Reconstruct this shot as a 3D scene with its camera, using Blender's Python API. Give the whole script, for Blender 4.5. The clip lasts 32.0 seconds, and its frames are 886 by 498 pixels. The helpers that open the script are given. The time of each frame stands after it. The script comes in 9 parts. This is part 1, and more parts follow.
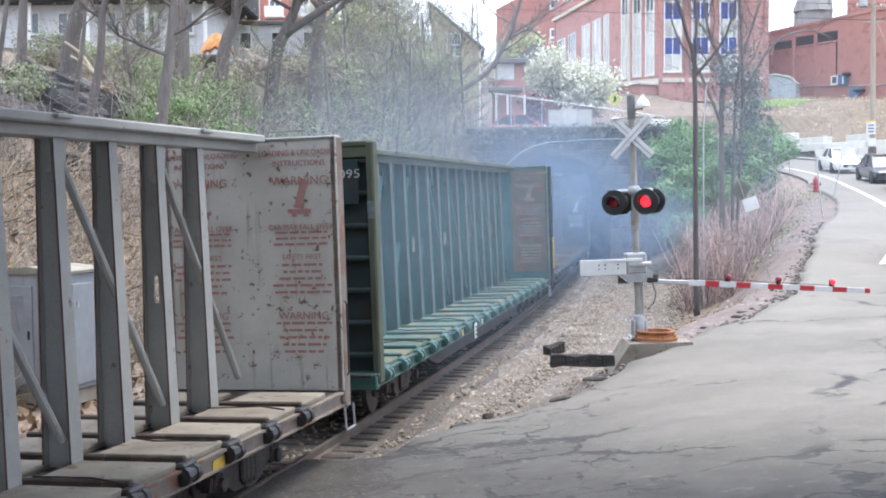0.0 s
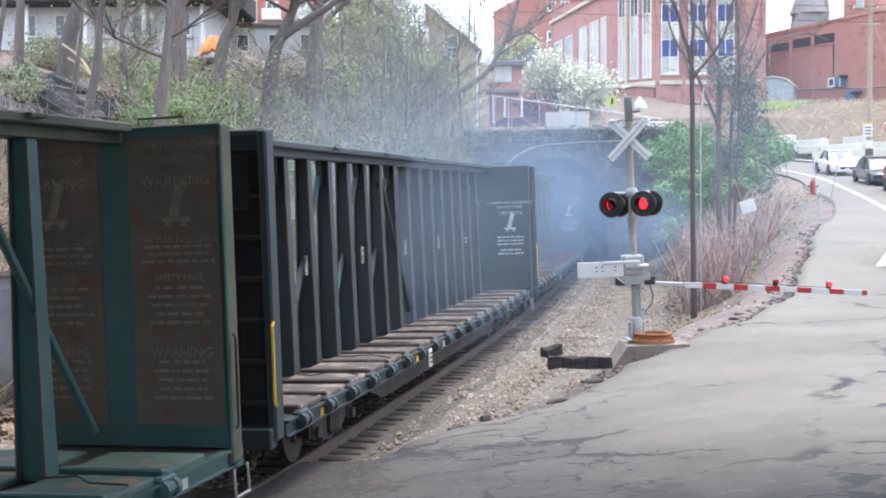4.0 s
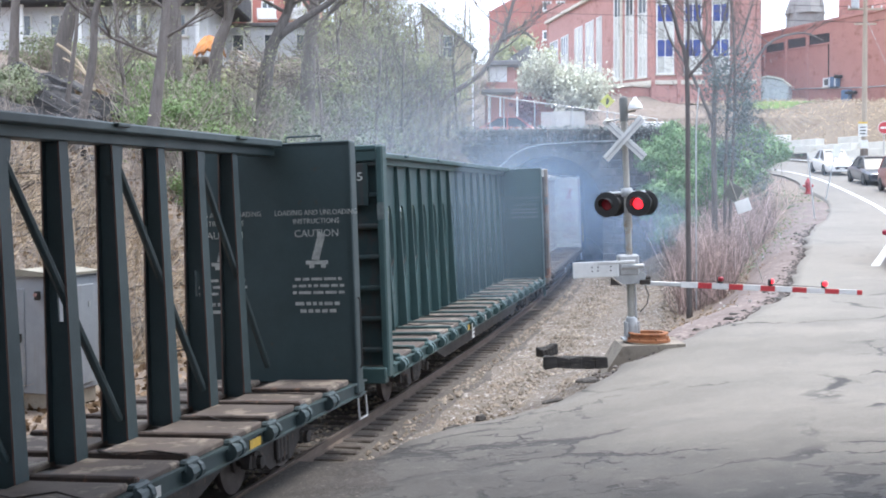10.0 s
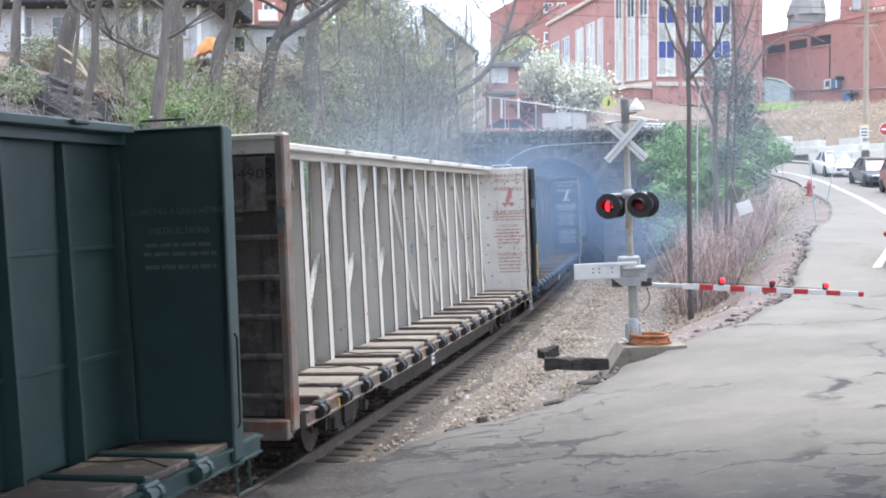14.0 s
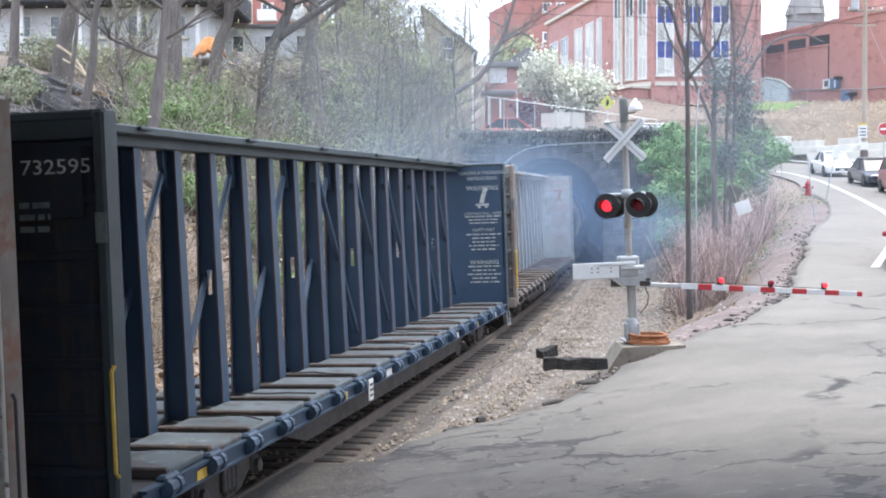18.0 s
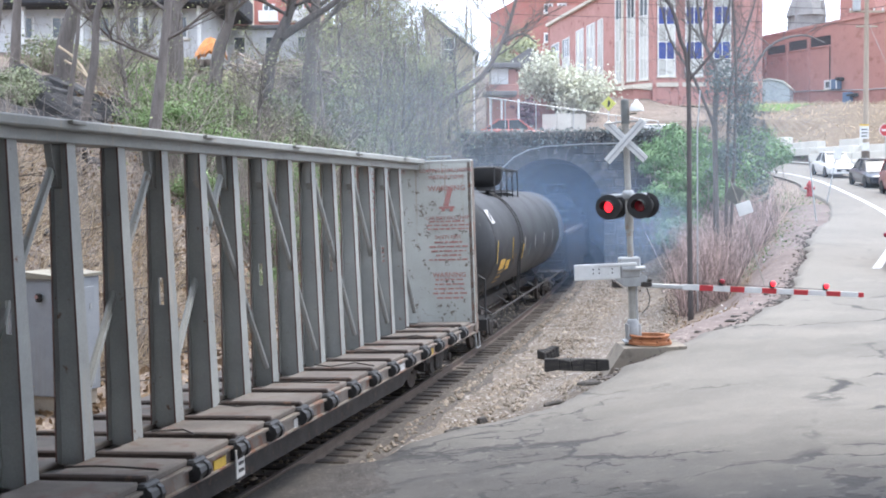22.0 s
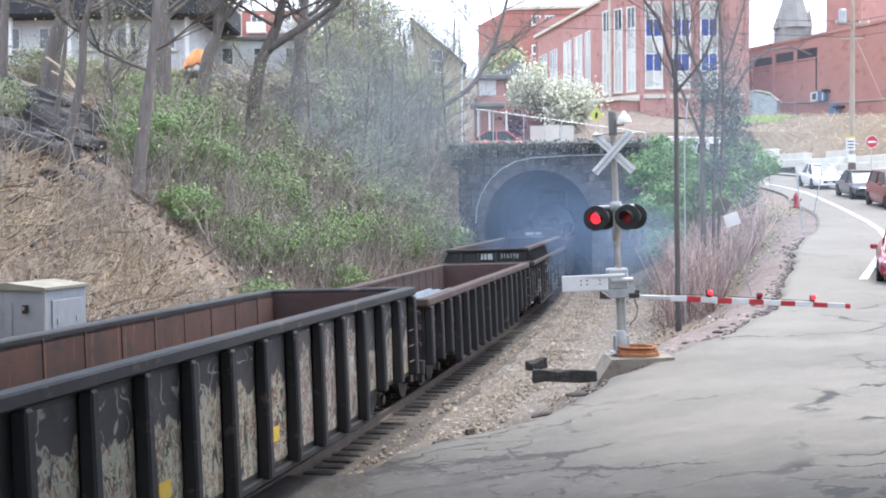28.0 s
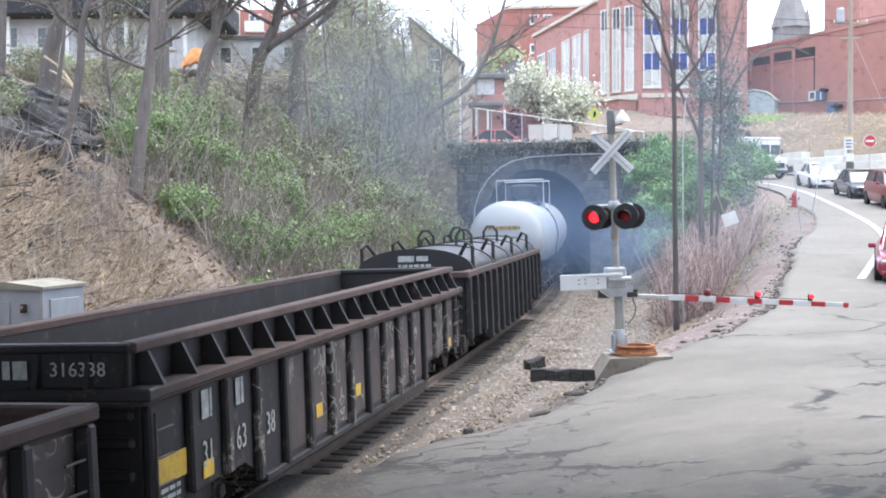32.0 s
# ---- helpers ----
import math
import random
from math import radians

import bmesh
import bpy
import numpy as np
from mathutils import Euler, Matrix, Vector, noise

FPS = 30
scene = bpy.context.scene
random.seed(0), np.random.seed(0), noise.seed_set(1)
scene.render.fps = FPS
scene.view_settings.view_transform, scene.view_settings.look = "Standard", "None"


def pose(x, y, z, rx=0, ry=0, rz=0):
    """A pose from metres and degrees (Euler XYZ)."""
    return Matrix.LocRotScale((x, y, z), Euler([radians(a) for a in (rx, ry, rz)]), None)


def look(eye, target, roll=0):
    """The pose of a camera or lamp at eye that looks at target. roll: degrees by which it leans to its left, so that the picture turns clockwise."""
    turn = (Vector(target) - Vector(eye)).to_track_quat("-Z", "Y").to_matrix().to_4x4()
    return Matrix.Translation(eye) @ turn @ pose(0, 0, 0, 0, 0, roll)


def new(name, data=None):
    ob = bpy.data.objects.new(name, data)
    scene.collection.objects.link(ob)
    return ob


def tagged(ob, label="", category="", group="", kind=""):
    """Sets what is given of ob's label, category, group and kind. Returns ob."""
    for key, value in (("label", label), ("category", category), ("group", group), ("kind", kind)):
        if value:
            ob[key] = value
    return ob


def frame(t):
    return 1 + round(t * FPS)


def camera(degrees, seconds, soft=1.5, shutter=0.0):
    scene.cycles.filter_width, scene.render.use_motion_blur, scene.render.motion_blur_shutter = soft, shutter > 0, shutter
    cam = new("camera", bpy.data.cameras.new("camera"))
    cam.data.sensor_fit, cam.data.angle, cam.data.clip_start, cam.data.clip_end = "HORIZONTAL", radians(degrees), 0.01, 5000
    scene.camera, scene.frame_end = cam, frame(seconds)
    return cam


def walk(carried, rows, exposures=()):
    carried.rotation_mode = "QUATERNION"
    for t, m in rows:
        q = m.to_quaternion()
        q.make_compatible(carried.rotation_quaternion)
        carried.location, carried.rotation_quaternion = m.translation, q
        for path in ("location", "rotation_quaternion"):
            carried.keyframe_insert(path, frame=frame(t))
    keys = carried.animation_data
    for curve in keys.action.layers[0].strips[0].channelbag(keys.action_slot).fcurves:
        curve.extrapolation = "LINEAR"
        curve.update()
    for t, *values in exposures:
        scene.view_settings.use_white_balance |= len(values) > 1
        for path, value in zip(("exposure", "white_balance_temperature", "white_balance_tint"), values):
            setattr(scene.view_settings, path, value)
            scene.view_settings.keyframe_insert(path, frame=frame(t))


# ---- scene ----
cam = camera(39.47, 32.0, soft=1.9)
EYE = (0.0, 0.0, 4.11)


def aim(yaw, tilt, roll):
    y, p = radians(yaw), radians(tilt)
    way = Vector((-math.sin(y) * math.cos(p), math.cos(y) * math.cos(p), math.sin(p)))
    return look(EYE, Vector(EYE) + 10 * way, roll)


# seconds, turn to the left, tilt, roll (degrees): a camera that stands and is nudged a little
PATH = [
    (0.0, 0.077, -2.661, -0.415), (0.5, 0.068, -2.668, -0.426), (1.0, 0.000, -2.692, -0.410),
    (1.5, -0.016, -2.657, -0.418), (2.0, -0.031, -2.631, -0.418), (2.5, -0.032, -2.609, -0.414), (3.0, -0.025, -2.589, -0.430),
    (3.5, -0.022, -2.553, -0.427), (5.5, -0.210, -2.582, -0.454), (6.0, -0.223, -2.552, -0.440), (6.5, -0.216, -2.505, -0.456),
    (7.0, -0.242, -2.537, -0.464), (7.5, -0.219, -2.545, -0.456), (8.0, -0.245, -2.507, -0.448), (8.5, -0.284, -2.523, -0.436),
    (9.0, -0.296, -2.571, -0.447), (9.5, -0.303, -2.569, -0.440), (10.0, -0.255, -2.565, -0.438), (10.5, -0.217, -2.535, -0.439),
    (11.0, -0.235, -2.588, -0.442), (11.5, -0.235, -2.548, -0.441), (12.0, -0.226, -2.536, -0.432), (12.5, -0.217, -2.539, -0.437),
    (13.0, -0.214, -2.531, -0.429), (13.5, -0.204, -2.558, -0.440), (14.0, -0.197, -2.493, -0.438), (14.5, -0.217, -2.495, -0.443),
    (16.5, -0.208, -2.495, -0.426), (17.0, -0.239, -2.519, -0.439), (17.5, -0.268, -2.513, -0.437), (18.0, -0.255, -2.504, -0.431),
    (18.5, -0.248, -2.507, -0.436), (19.0, -0.259, -2.501, -0.431), (19.5, -0.297, -2.489, -0.424), (20.0, -0.275, -2.497, -0.433),
    (20.5, -0.300, -2.501, -0.433), (21.0, -0.271, -2.488, -0.448), (21.5, -0.242, -2.474, -0.435), (22.0, -0.195, -2.458, -0.430),
    (22.5, -0.201, -2.444, -0.449), (23.0, -0.243, -2.360, -0.425), (23.5, -0.300, -2.284, -0.443), (24.0, -0.329, -2.234, -0.445),
    (24.5, -0.323, -2.156, -0.436), (25.0, -0.390, -2.089, -0.445), (25.5, -0.410, -2.044, -0.418), (27.5, -0.722, -1.900, -0.405),
    (28.0, -0.757, -1.940, -0.406), (28.5, -0.809, -1.942, -0.398), (29.0, -0.841, -1.946, -0.395), (29.5, -0.859, -1.985, -0.430),
    (30.0, -0.840, -1.941, -0.419), (30.5, -0.849, -1.946, -0.428), (31.0, -0.831, -1.974, -0.418), (31.5, -0.853, -2.003, -0.422),
    (32.0, -0.840, -1.983, -0.404),
]
walk(cam, [(t, aim(a, b, c)) for t, a, b, c in PATH], [(0.0, 1.28), (32.0, 1.28)])

# ---- light: a bright hazy sky and a veiled sun ----
world = bpy.data.worlds.new("sky")
world.use_nodes = True
scene.world = world
wn, wl = world.node_tree.nodes, world.node_tree.links
sky = wn.new("ShaderNodeTexSky")
sky.sky_type, sky.sun_disc = "NISHITA", False
sky.sun_elevation, sky.sun_rotation = radians(73), radians(67)
sky.air_density, sky.dust_density, sky.ozone_density = 1.0, 6.0, 1.0
veil = wn.new("ShaderNodeMixRGB")
veil.inputs[0].default_value = 0.72
veil.inputs[2].default_value = (10.5, 12.0, 15.0, 1)
wl.new(sky.outputs[0], veil.inputs[1])
wl.new(veil.outputs[0], wn["Background"].inputs[0])
wn["Background"].inputs[1].default_value = 0.115
sun_data = bpy.data.lights.new("sun", "SUN")
sun_data.energy, sun_data.angle, sun_data.color = 1.2, radians(16), (1.0, 0.955, 0.885)
sun = new("sun", sun_data)
sun.matrix_world = look((14, 6, 50), (0, 0, 0))


# ---- the track's line: one wide curve with a little cant ----
X0, Y0, H0, BEND, CANT = -5.228, 10.0, radians(14.307), -0.00171, radians(1.54)


def heading(s):
    return H0 + BEND * s


def centre(s):
    h = heading(s)
    return X0 + (math.cos(H0) - math.cos(h)) / BEND, Y0 + (math.sin(h) - math.sin(H0)) / BEND


def s_at(y):
    return (math.asin(max(-0.99, min(0.99, math.sin(H0) + (y - Y0) * BEND))) - H0) / BEND


def on_track(s, side, up):
    x, y = centre(s)
    h = heading(s)
    a = side * math.cos(CANT) - up * math.sin(CANT)
    return Vector((x + a * math.cos(h), y - a * math.sin(h), up * math.cos(CANT) + side * math.sin(CANT)))


def track_pose(s, half=7.5):
    """The pose of a vehicle whose middle is at s, resting on two bogies."""
    a, b = Vector((*centre(s - half), 0)), Vector((*centre(s + half), 0))
    d = b - a
    m = (a + b) / 2
    return Matrix.Translation(m) @ Matrix.Rotation(math.atan2(-d.x, d.y), 4, "Z") @ Matrix.Rotation(-CANT, 4, "Y")


def offset(x, y):
    """How far right of the track's middle a place lies."""
    s = s_at(y)
    return (x - centre(s)[0]) * math.cos(heading(s))


def smooth(t):
    t = max(0.0, min(1.0, t))
    return t * t * (3 - 2 * t)


def lerp(a, b, t):
    return a + (b - a) * t


# ---- mesh tools ----
class Shape:
    def __init__(self):
        self.v, self.f, self.m = [], [], Matrix()

    def add(self, verts, faces):
        n = len(self.v)
        self.v += [tuple(self.m @ Vector(p)) for p in verts]
        self.f += [[n + i for i in q] for q in faces]
        return self

    def box(self, c, size, b=0.0, top=None, turn=None):
        """A box with chamfered edges; top: the scale of the upper end in x and y."""
        hx, hy, hz = size[0] / 2, size[1] / 2, size[2] / 2
        b = min(b, 0.45 * min(size)) if b else 0
        tx, ty = top or (1, 1)
        t = Matrix.Translation(c) @ (turn.to_4x4() if turn else Matrix())

        def p(x, y, z):
            k = (z / hz + 1) / 2
            return t @ Vector((x * lerp(1, tx, k), y * lerp(1, ty, k), z))
        if not b:
            vs = [p(x, y, z) for z in (-hz, hz) for y in (-hy, hy) for x in (-hx, hx)]
            return self.add(vs, [(0, 2, 3, 1), (4, 5, 7, 6), (0, 1, 5, 4), (2, 6, 7, 3), (0, 4, 6, 2), (1, 3, 7, 5)])
        vs, idx = [], {}
        for sx in (-1, 1):
            for sy in (-1, 1):
                for sz in (-1, 1):
                    for k in range(3):
                        idx[sx, sy, sz, k] = len(vs)
                        q = [sx * (hx - b), sy * (hy - b), sz * (hz - b)]
                        q[k] = (sx * hx, sy * hy, sz * hz)[k]
                        vs.append(p(*q))
        fs = []
        I = idx
        for s in (-1, 1):
            fs.append([I[s, -1, -1, 0], I[s, 1, -1, 0], I[s, 1, 1, 0], I[s, -1, 1, 0]][::s])
            fs.append([I[-1, s, -1, 1], I[1, s, -1, 1], I[1, s, 1, 1], I[-1, s, 1, 1]][::-s])
            fs.append([I[-1, -1, s, 2], I[1, -1, s, 2], I[1, 1, s, 2], I[-1, 1, s, 2]][::s])
            for r in (-1, 1):
                fs.append([I[s, r, -1, 0], I[s, r, -1, 1], I[s, r, 1, 1], I[s, r, 1, 0]])
                fs.append([I[s, -1, r, 0], I[s, -1, r, 2], I[s, 1, r, 2], I[s, 1, r, 0]])
                fs.append([I[-1, s, r, 1], I[-1, s, r, 2], I[1, s, r, 2], I[1, s, r, 1]])
                for q in (-1, 1):
                    fs.append([I[s, r, q, 0], I[s, r, q, 1], I[s, r, q, 2]])
        return self.add(vs, fs)

    def tube(self, pts, r, n=8, caps=True):
        """A tube along points; r: one radius or one for each point."""
        pts = [Vector(p) for p in pts]
        rs = r if isinstance(r, (list, tuple)) else [r] * len(pts)
        vs, fs = [], []
        side = None
        for i, p in enumerate(pts):
            d = (pts[min(i + 1, len(pts) - 1)] - pts[max(i - 1, 0)])
            d = d.normalized() if d.length > 1e-9 else Vector((0, 0, 1))
            if side is None:
                side = d.orthogonal().normalized()
            side = (side - d * side.dot(d))
            side = side.normalized() if side.length > 1e-6 else d.orthogonal().normalized()
            up = d.cross(side)
            for k in range(n):
                a = 2 * math.pi * k / n
                vs.append(p + rs[i] * (math.cos(a) * side + math.sin(a) * up))
        for i in range(len(pts) - 1):
            for k in range(n):
                a, b = i * n + k, i * n + (k + 1) % n
                fs.append((a, b, b + n, a + n))
        if caps:
            fs.append(tuple(range(n))[::-1])
            fs.append(tuple(range(len(vs) - n, len(vs))))
        return self.add(vs, fs)

    def lathe(self, profile, n=24, axis="Z", at=(0, 0, 0), caps=True):
        """A turned shape: profile of (radius, along)."""
        t = Matrix.Translation(at) @ {"Z": Matrix(), "Y": Matrix.Rotation(radians(-90), 4, "X"), "X": Matrix.Rotation(radians(90), 4, "Y")}[axis]
        vs = [t @ Vector((r * math.cos(2 * math.pi * k / n), r * math.sin(2 * math.pi * k / n), h)) for r, h in profile for k in range(n)]
        fs = [(i * n + k, i * n + (k + 1) % n, (i + 1) * n + (k + 1) % n, (i + 1) * n + k) for i in range(len(profile) - 1) for k in range(n)]
        if caps:
            fs += [tuple(range(n))[::-1], tuple(range(len(vs) - n, len(vs)))]
        return self.add(vs, fs)

    def prism(self, outline, lo, hi, axis="Y"):
        """An outline drawn out along an axis: (x, z) along Y, (y, z) along X, (x, y) along Z."""
        place = {"Y": lambda a, b, c: (a, c, b), "X": lambda a, b, c: (c, a, b), "Z": lambda a, b, c: (a, b, c)}[axis]
        n = len(outline)
        vs = [place(a, b, c) for c in (lo, hi) for a, b in outline]
        fs = [(i, (i + 1) % n, (i + 1) % n + n, i + n) for i in range(n)] + [tuple(range(n))[::-1], tuple(range(n, 2 * n))]
        return self.add(vs, fs)

    def sheet(self, rows, closed=False):
        """A sheet through rows of points."""
        n = len(rows[0])
        vs = [p for r in rows for p in r]
        fs = [(i * n + k, i * n + (k + 1) % n, (i + 1) * n + (k + 1) % n, (i + 1) * n + k) for i in range(len(rows) - 1) for k in range(n if closed else n - 1)]
        return self.add(vs, fs)

    def mesh(self, name, material, round_off=False, fix=True):
        me = bpy.data.meshes.new(name)
        me.from_pydata([tuple(p) for p in self.v], [], self.f)
        if fix and len(self.f) < 40000:
            bm = bmesh.new()
            bm.from_mesh(me)
            bmesh.ops.recalc_face_normals(bm, faces=bm.faces)
            bm.to_mesh(me)
            bm.free()
        if material:
            me.materials.append(material)
        if round_off:
            me.shade_smooth()
            me.set_sharp_from_angle(angle=radians(35))
        return me


def put(name, me, parent=None, at=None, label=""):
    ob = new(name, me)
    ob.parent = parent
    if at is not None:
        ob.matrix_local = at if isinstance(at, Matrix) else Matrix.Translation(at)
    if label:
        ob["label"] = label
    return ob


def part(name, shape, material, parent, label="", at=None, round_off=False, fix=True):
    return put(name, shape.mesh(name, material, round_off, fix), parent, at, label)


def thing(name, label, category, at=None, group="", kind=""):
    ob = new(name)
    if at is not None:
        ob.matrix_world = at if isinstance(at, Matrix) else Matrix.Translation(at)
    return tagged(ob, label, category, group, kind)


def words(name, text, size, material, parent, at, label="", thick=0.003, wide=1.0, align="CENTER"):
    """Lettering as a thin raised mesh, with the built-in font."""
    cu = bpy.data.curves.new(name, "FONT")
    cu.body, cu.size, cu.align_x, cu.align_y, cu.extrude, cu.resolution_u = text, size, align, "CENTER", thick, 2
    tmp = bpy.data.objects.new(name, cu)
    scene.collection.objects.link(tmp)
    me = bpy.data.meshes.new_from_object(tmp.evaluated_get(bpy.context.evaluated_depsgraph_get()))
    bpy.data.objects.remove(tmp)
    bpy.data.curves.remove(cu)
    me.name = name
    me.materials.clear()
    me.materials.append(material)
    return put(name, me, parent, at @ Matrix.Diagonal((wide, 1, 1, 1)), label)


# ---- materials ----
def surface(name, a, b, rough=0.7, metal=0.0, scale=2.0, stretch=(1, 1, 1), spots=None, spot_scale=6.0, spot_level=0.62, spot_soft=0.06,
            bump=0.15, bump_scale=60.0, deep=0.01, vary=0.12, spread=0.22, gloss_var=0.15, streak=None, streak_level=0.58):
    """Two tones mixed by broad noise, spots of a third (rust, dirt), streaks, fine relief and a small change from piece to piece."""
    m = bpy.data.materials.new(name)
    m.use_nodes = True
    n, l = m.node_tree.nodes, m.node_tree.links
    bs = n["Principled BSDF"]
    tc, mp = n.new("ShaderNodeTexCoord"), n.new("ShaderNodeMapping")
    mp.inputs["Scale"].default_value = stretch
    info = n.new("ShaderNodeObjectInfo")
    shift = n.new("ShaderNodeVectorMath")
    shift.operation = "SCALE"
    comb = n.new("ShaderNodeCombineXYZ")
    for i in range(3):
        l.new(info.outputs["Random"], comb.inputs[i])
    l.new(comb.outputs[0], shift.inputs[0])
    shift.inputs["Scale"].default_value = 37.0
    l.new(tc.outputs["Object"], mp.inputs[0])
    l.new(shift.outputs[0], mp.inputs["Location"])

    def noise_at(sc, detail=6, rough_=0.6, src=mp):
        t = n.new("ShaderNodeTexNoise")
        t.inputs["Scale"].default_value, t.inputs["Detail"].default_value, t.inputs["Roughness"].default_value = sc, detail, rough_
        l.new(src.outputs[0], t.inputs["Vector"])
        return t

    def ramp(src, lo, hi):
        r = n.new("ShaderNodeMapRange")
        r.inputs[1].default_value, r.inputs[2].default_value = lo, hi
        l.new(src, r.inputs[0])
        return r.outputs[0]

    def mix(f, c1, c2, kind="MIX"):
        x = n.new("ShaderNodeMixRGB")
        x.blend_type = kind
        if isinstance(f, float):
            x.inputs[0].default_value = f
        else:
            l.new(f, x.inputs[0])
        for c, s in ((c1, x.inputs[1]), (c2, x.inputs[2])):
            if isinstance(c, tuple):
                s.default_value = (*c, 1)
            else:
                l.new(c, s)
        return x.outputs[0]
    big = noise_at(scale)
    col = mix(ramp(big.outputs[0], 0.5 - spread, 0.5 + spread), a, b)
    fine = noise_at(bump_scale, 4)
    col = mix(0.22, col, mix(ramp(fine.outputs[0], 0.25, 0.75), (0.25, 0.25, 0.25), (1.0, 1.0, 1.0)), "MULTIPLY") if bump else col
    if streak:
        mp2 = n.new("ShaderNodeMapping")
        mp2.inputs["Scale"].default_value = (7, 7, 0.5)
        l.new(tc.outputs["Object"], mp2.inputs[0])
        l.new(shift.outputs[0], mp2.inputs["Location"])
        st = noise_at(1.0, 5, 0.6, mp2)
        col = mix(ramp(st.outputs[0], streak_level, streak_level + 0.14), col, streak)
    if spots:
        sp = noise_at(spot_scale, 8, 0.68)
        col = mix(ramp(sp.outputs[0], spot_level - spot_soft, spot_level + spot_soft), col, spots)
    if vary:
        hsv = n.new("ShaderNodeHueSaturation")
        v = n.new("ShaderNodeMapRange")
        v.inputs[3].default_value, v.inputs[4].default_value = 1 - vary, 1 + vary
        l.new(info.outputs["Random"], v.inputs[0])
        l.new(v.outputs[0], hsv.inputs["Value"])
        l.new(col, hsv.inputs["Color"])
        col = hsv.outputs[0]
    l.new(col, bs.inputs["Base Color"])
    bs.inputs["Metallic"].default_value = metal
    rr = n.new("ShaderNodeMapRange")
    rr.inputs[3].default_value, rr.inputs[4].default_value = max(0.03, rough - gloss_var), min(1, rough + gloss_var)
    l.new(big.outputs[0], rr.inputs[0])
    l.new(rr.outputs[0], bs.inputs["Roughness"])
    if bump:
        bp = n.new("ShaderNodeBump")
        bp.inputs["Strength"].default_value, bp.inputs["Distance"].default_value = bump, deep
        l.new(fine.outputs[0], bp.inputs["Height"])
        l.new(bp.outputs[0], bs.inputs["Normal"])
    return m


def plain(name, c, rough=0.6, metal=0.0):
    return surface(name, c, tuple(0.8 * k for k in c), rough, metal, scale=3, bump=0.05, vary=0.04)


def glow(name, c, strength):
    m = bpy.data.materials.new(name)
    m.use_nodes = True
    bs = m.node_tree.nodes["Principled BSDF"]
    bs.inputs["Base Color"].default_value = (*[0.5 * k for k in c], 1)
    bs.inputs["Emission Color"].default_value, bs.inputs["Emission Strength"].default_value = (*c, 1), strength
    return m


def glass(name, tint=(0.25, 0.3, 0.33), rough=0.05):
    m = bpy.data.materials.new(name)
    m.use_nodes = True
    bs = m.node_tree.nodes["Principled BSDF"]
    bs.inputs["Base Color"].default_value, bs.inputs["Roughness"].default_value = (*[0.25 * k for k in tint], 1), rough
    bs.inputs["IOR"].default_value, bs.inputs["Specular IOR Level"].default_value = 1.5, 0.8
    return m


RUST = (0.12, 0.055, 0.03)
M = {}
M["litter"] = surface("leaf_litter", (0.24, 0.182, 0.142), (0.135, 0.108, 0.083), 0.95, scale=0.5, spots=(0.31, 0.25, 0.2), spot_scale=3.5, spot_level=0.57, bump=0.8, bump_scale=9, deep=0.12, vary=0)
M["gravel"] = surface("ballast_gravel", (0.20, 0.165, 0.13), (0.105, 0.085, 0.068), 0.95, scale=0.8, spots=(0.55, 0.52, 0.49), spot_scale=9, spot_level=0.60, bump=0.9, bump_scale=14, deep=0.06, vary=0)
M["track_dirt"] = surface("oily_track_dirt", (0.08, 0.07, 0.062), (0.045, 0.041, 0.038), 0.95, scale=1.3, spots=(0.20, 0.175, 0.15), spot_scale=14, spot_level=0.62, bump=0.9, bump_scale=20, deep=0.04, vary=0)
M["track_bed"] = surface("oily_ballast", (0.125, 0.105, 0.088), (0.06, 0.052, 0.046), 0.95, scale=0.9, spots=(0.26, 0.235, 0.205), spot_scale=11, spot_level=0.62, bump=0.9, bump_scale=15, deep=0.05, vary=0)
M["verge_dirt"] = surface("brown_verge_dirt", (0.215, 0.165, 0.148), (0.12, 0.092, 0.084), 0.95, scale=0.9, spots=(0.30, 0.25, 0.22), spot_scale=5, spot_level=0.6, spot_soft=0.06, bump=0.6, bump_scale=18, vary=0.05)
M["crumb"] = surface("asphalt_crumb", (0.135, 0.115, 0.104), (0.06, 0.052, 0.048), 0.95, scale=2, bump=0, vary=0)
M["stone_bit"] = surface("ballast_stone", (0.36, 0.31, 0.25), (0.21, 0.165, 0.125), 0.95, scale=1.2, bump=0.3, bump_scale=30, vary=0)
M["tie"] = surface("tie_timber", (0.095, 0.075, 0.06), (0.04, 0.034, 0.03), 0.9, scale=2, stretch=(1, 8, 8), spots=(0.2, 0.17, 0.14), spot_scale=5, bump=0.5, bump_scale=25, deep=0.02, vary=0.3)
M["rail"] = surface("rusty_rail", (0.15, 0.112, 0.09), (0.10, 0.075, 0.06), 0.8, 0.1, scale=3, bump=0.2, vary=0.03)
M["railhead"] = surface("worn_railhead", (0.20, 0.17, 0.15), (0.15, 0.125, 0.11), 0.5, 0.5, scale=3, bump=0.05, vary=0.02)
M["tunnel_stone"] = surface("sooty_sandstone", (0.105, 0.099, 0.092), (0.046, 0.045, 0.044), 0.95, scale=1.3, spots=(0.17, 0.155, 0.13), spot_scale=3, spot_level=0.6, bump=0.7, bump_scale=9, deep=0.05, vary=0.35)
M["mortar"] = surface("pale_mortar", (0.24, 0.23, 0.21), (0.12, 0.115, 0.11), 0.95, scale=1.6, bump=0.4, bump_scale=20, vary=0)
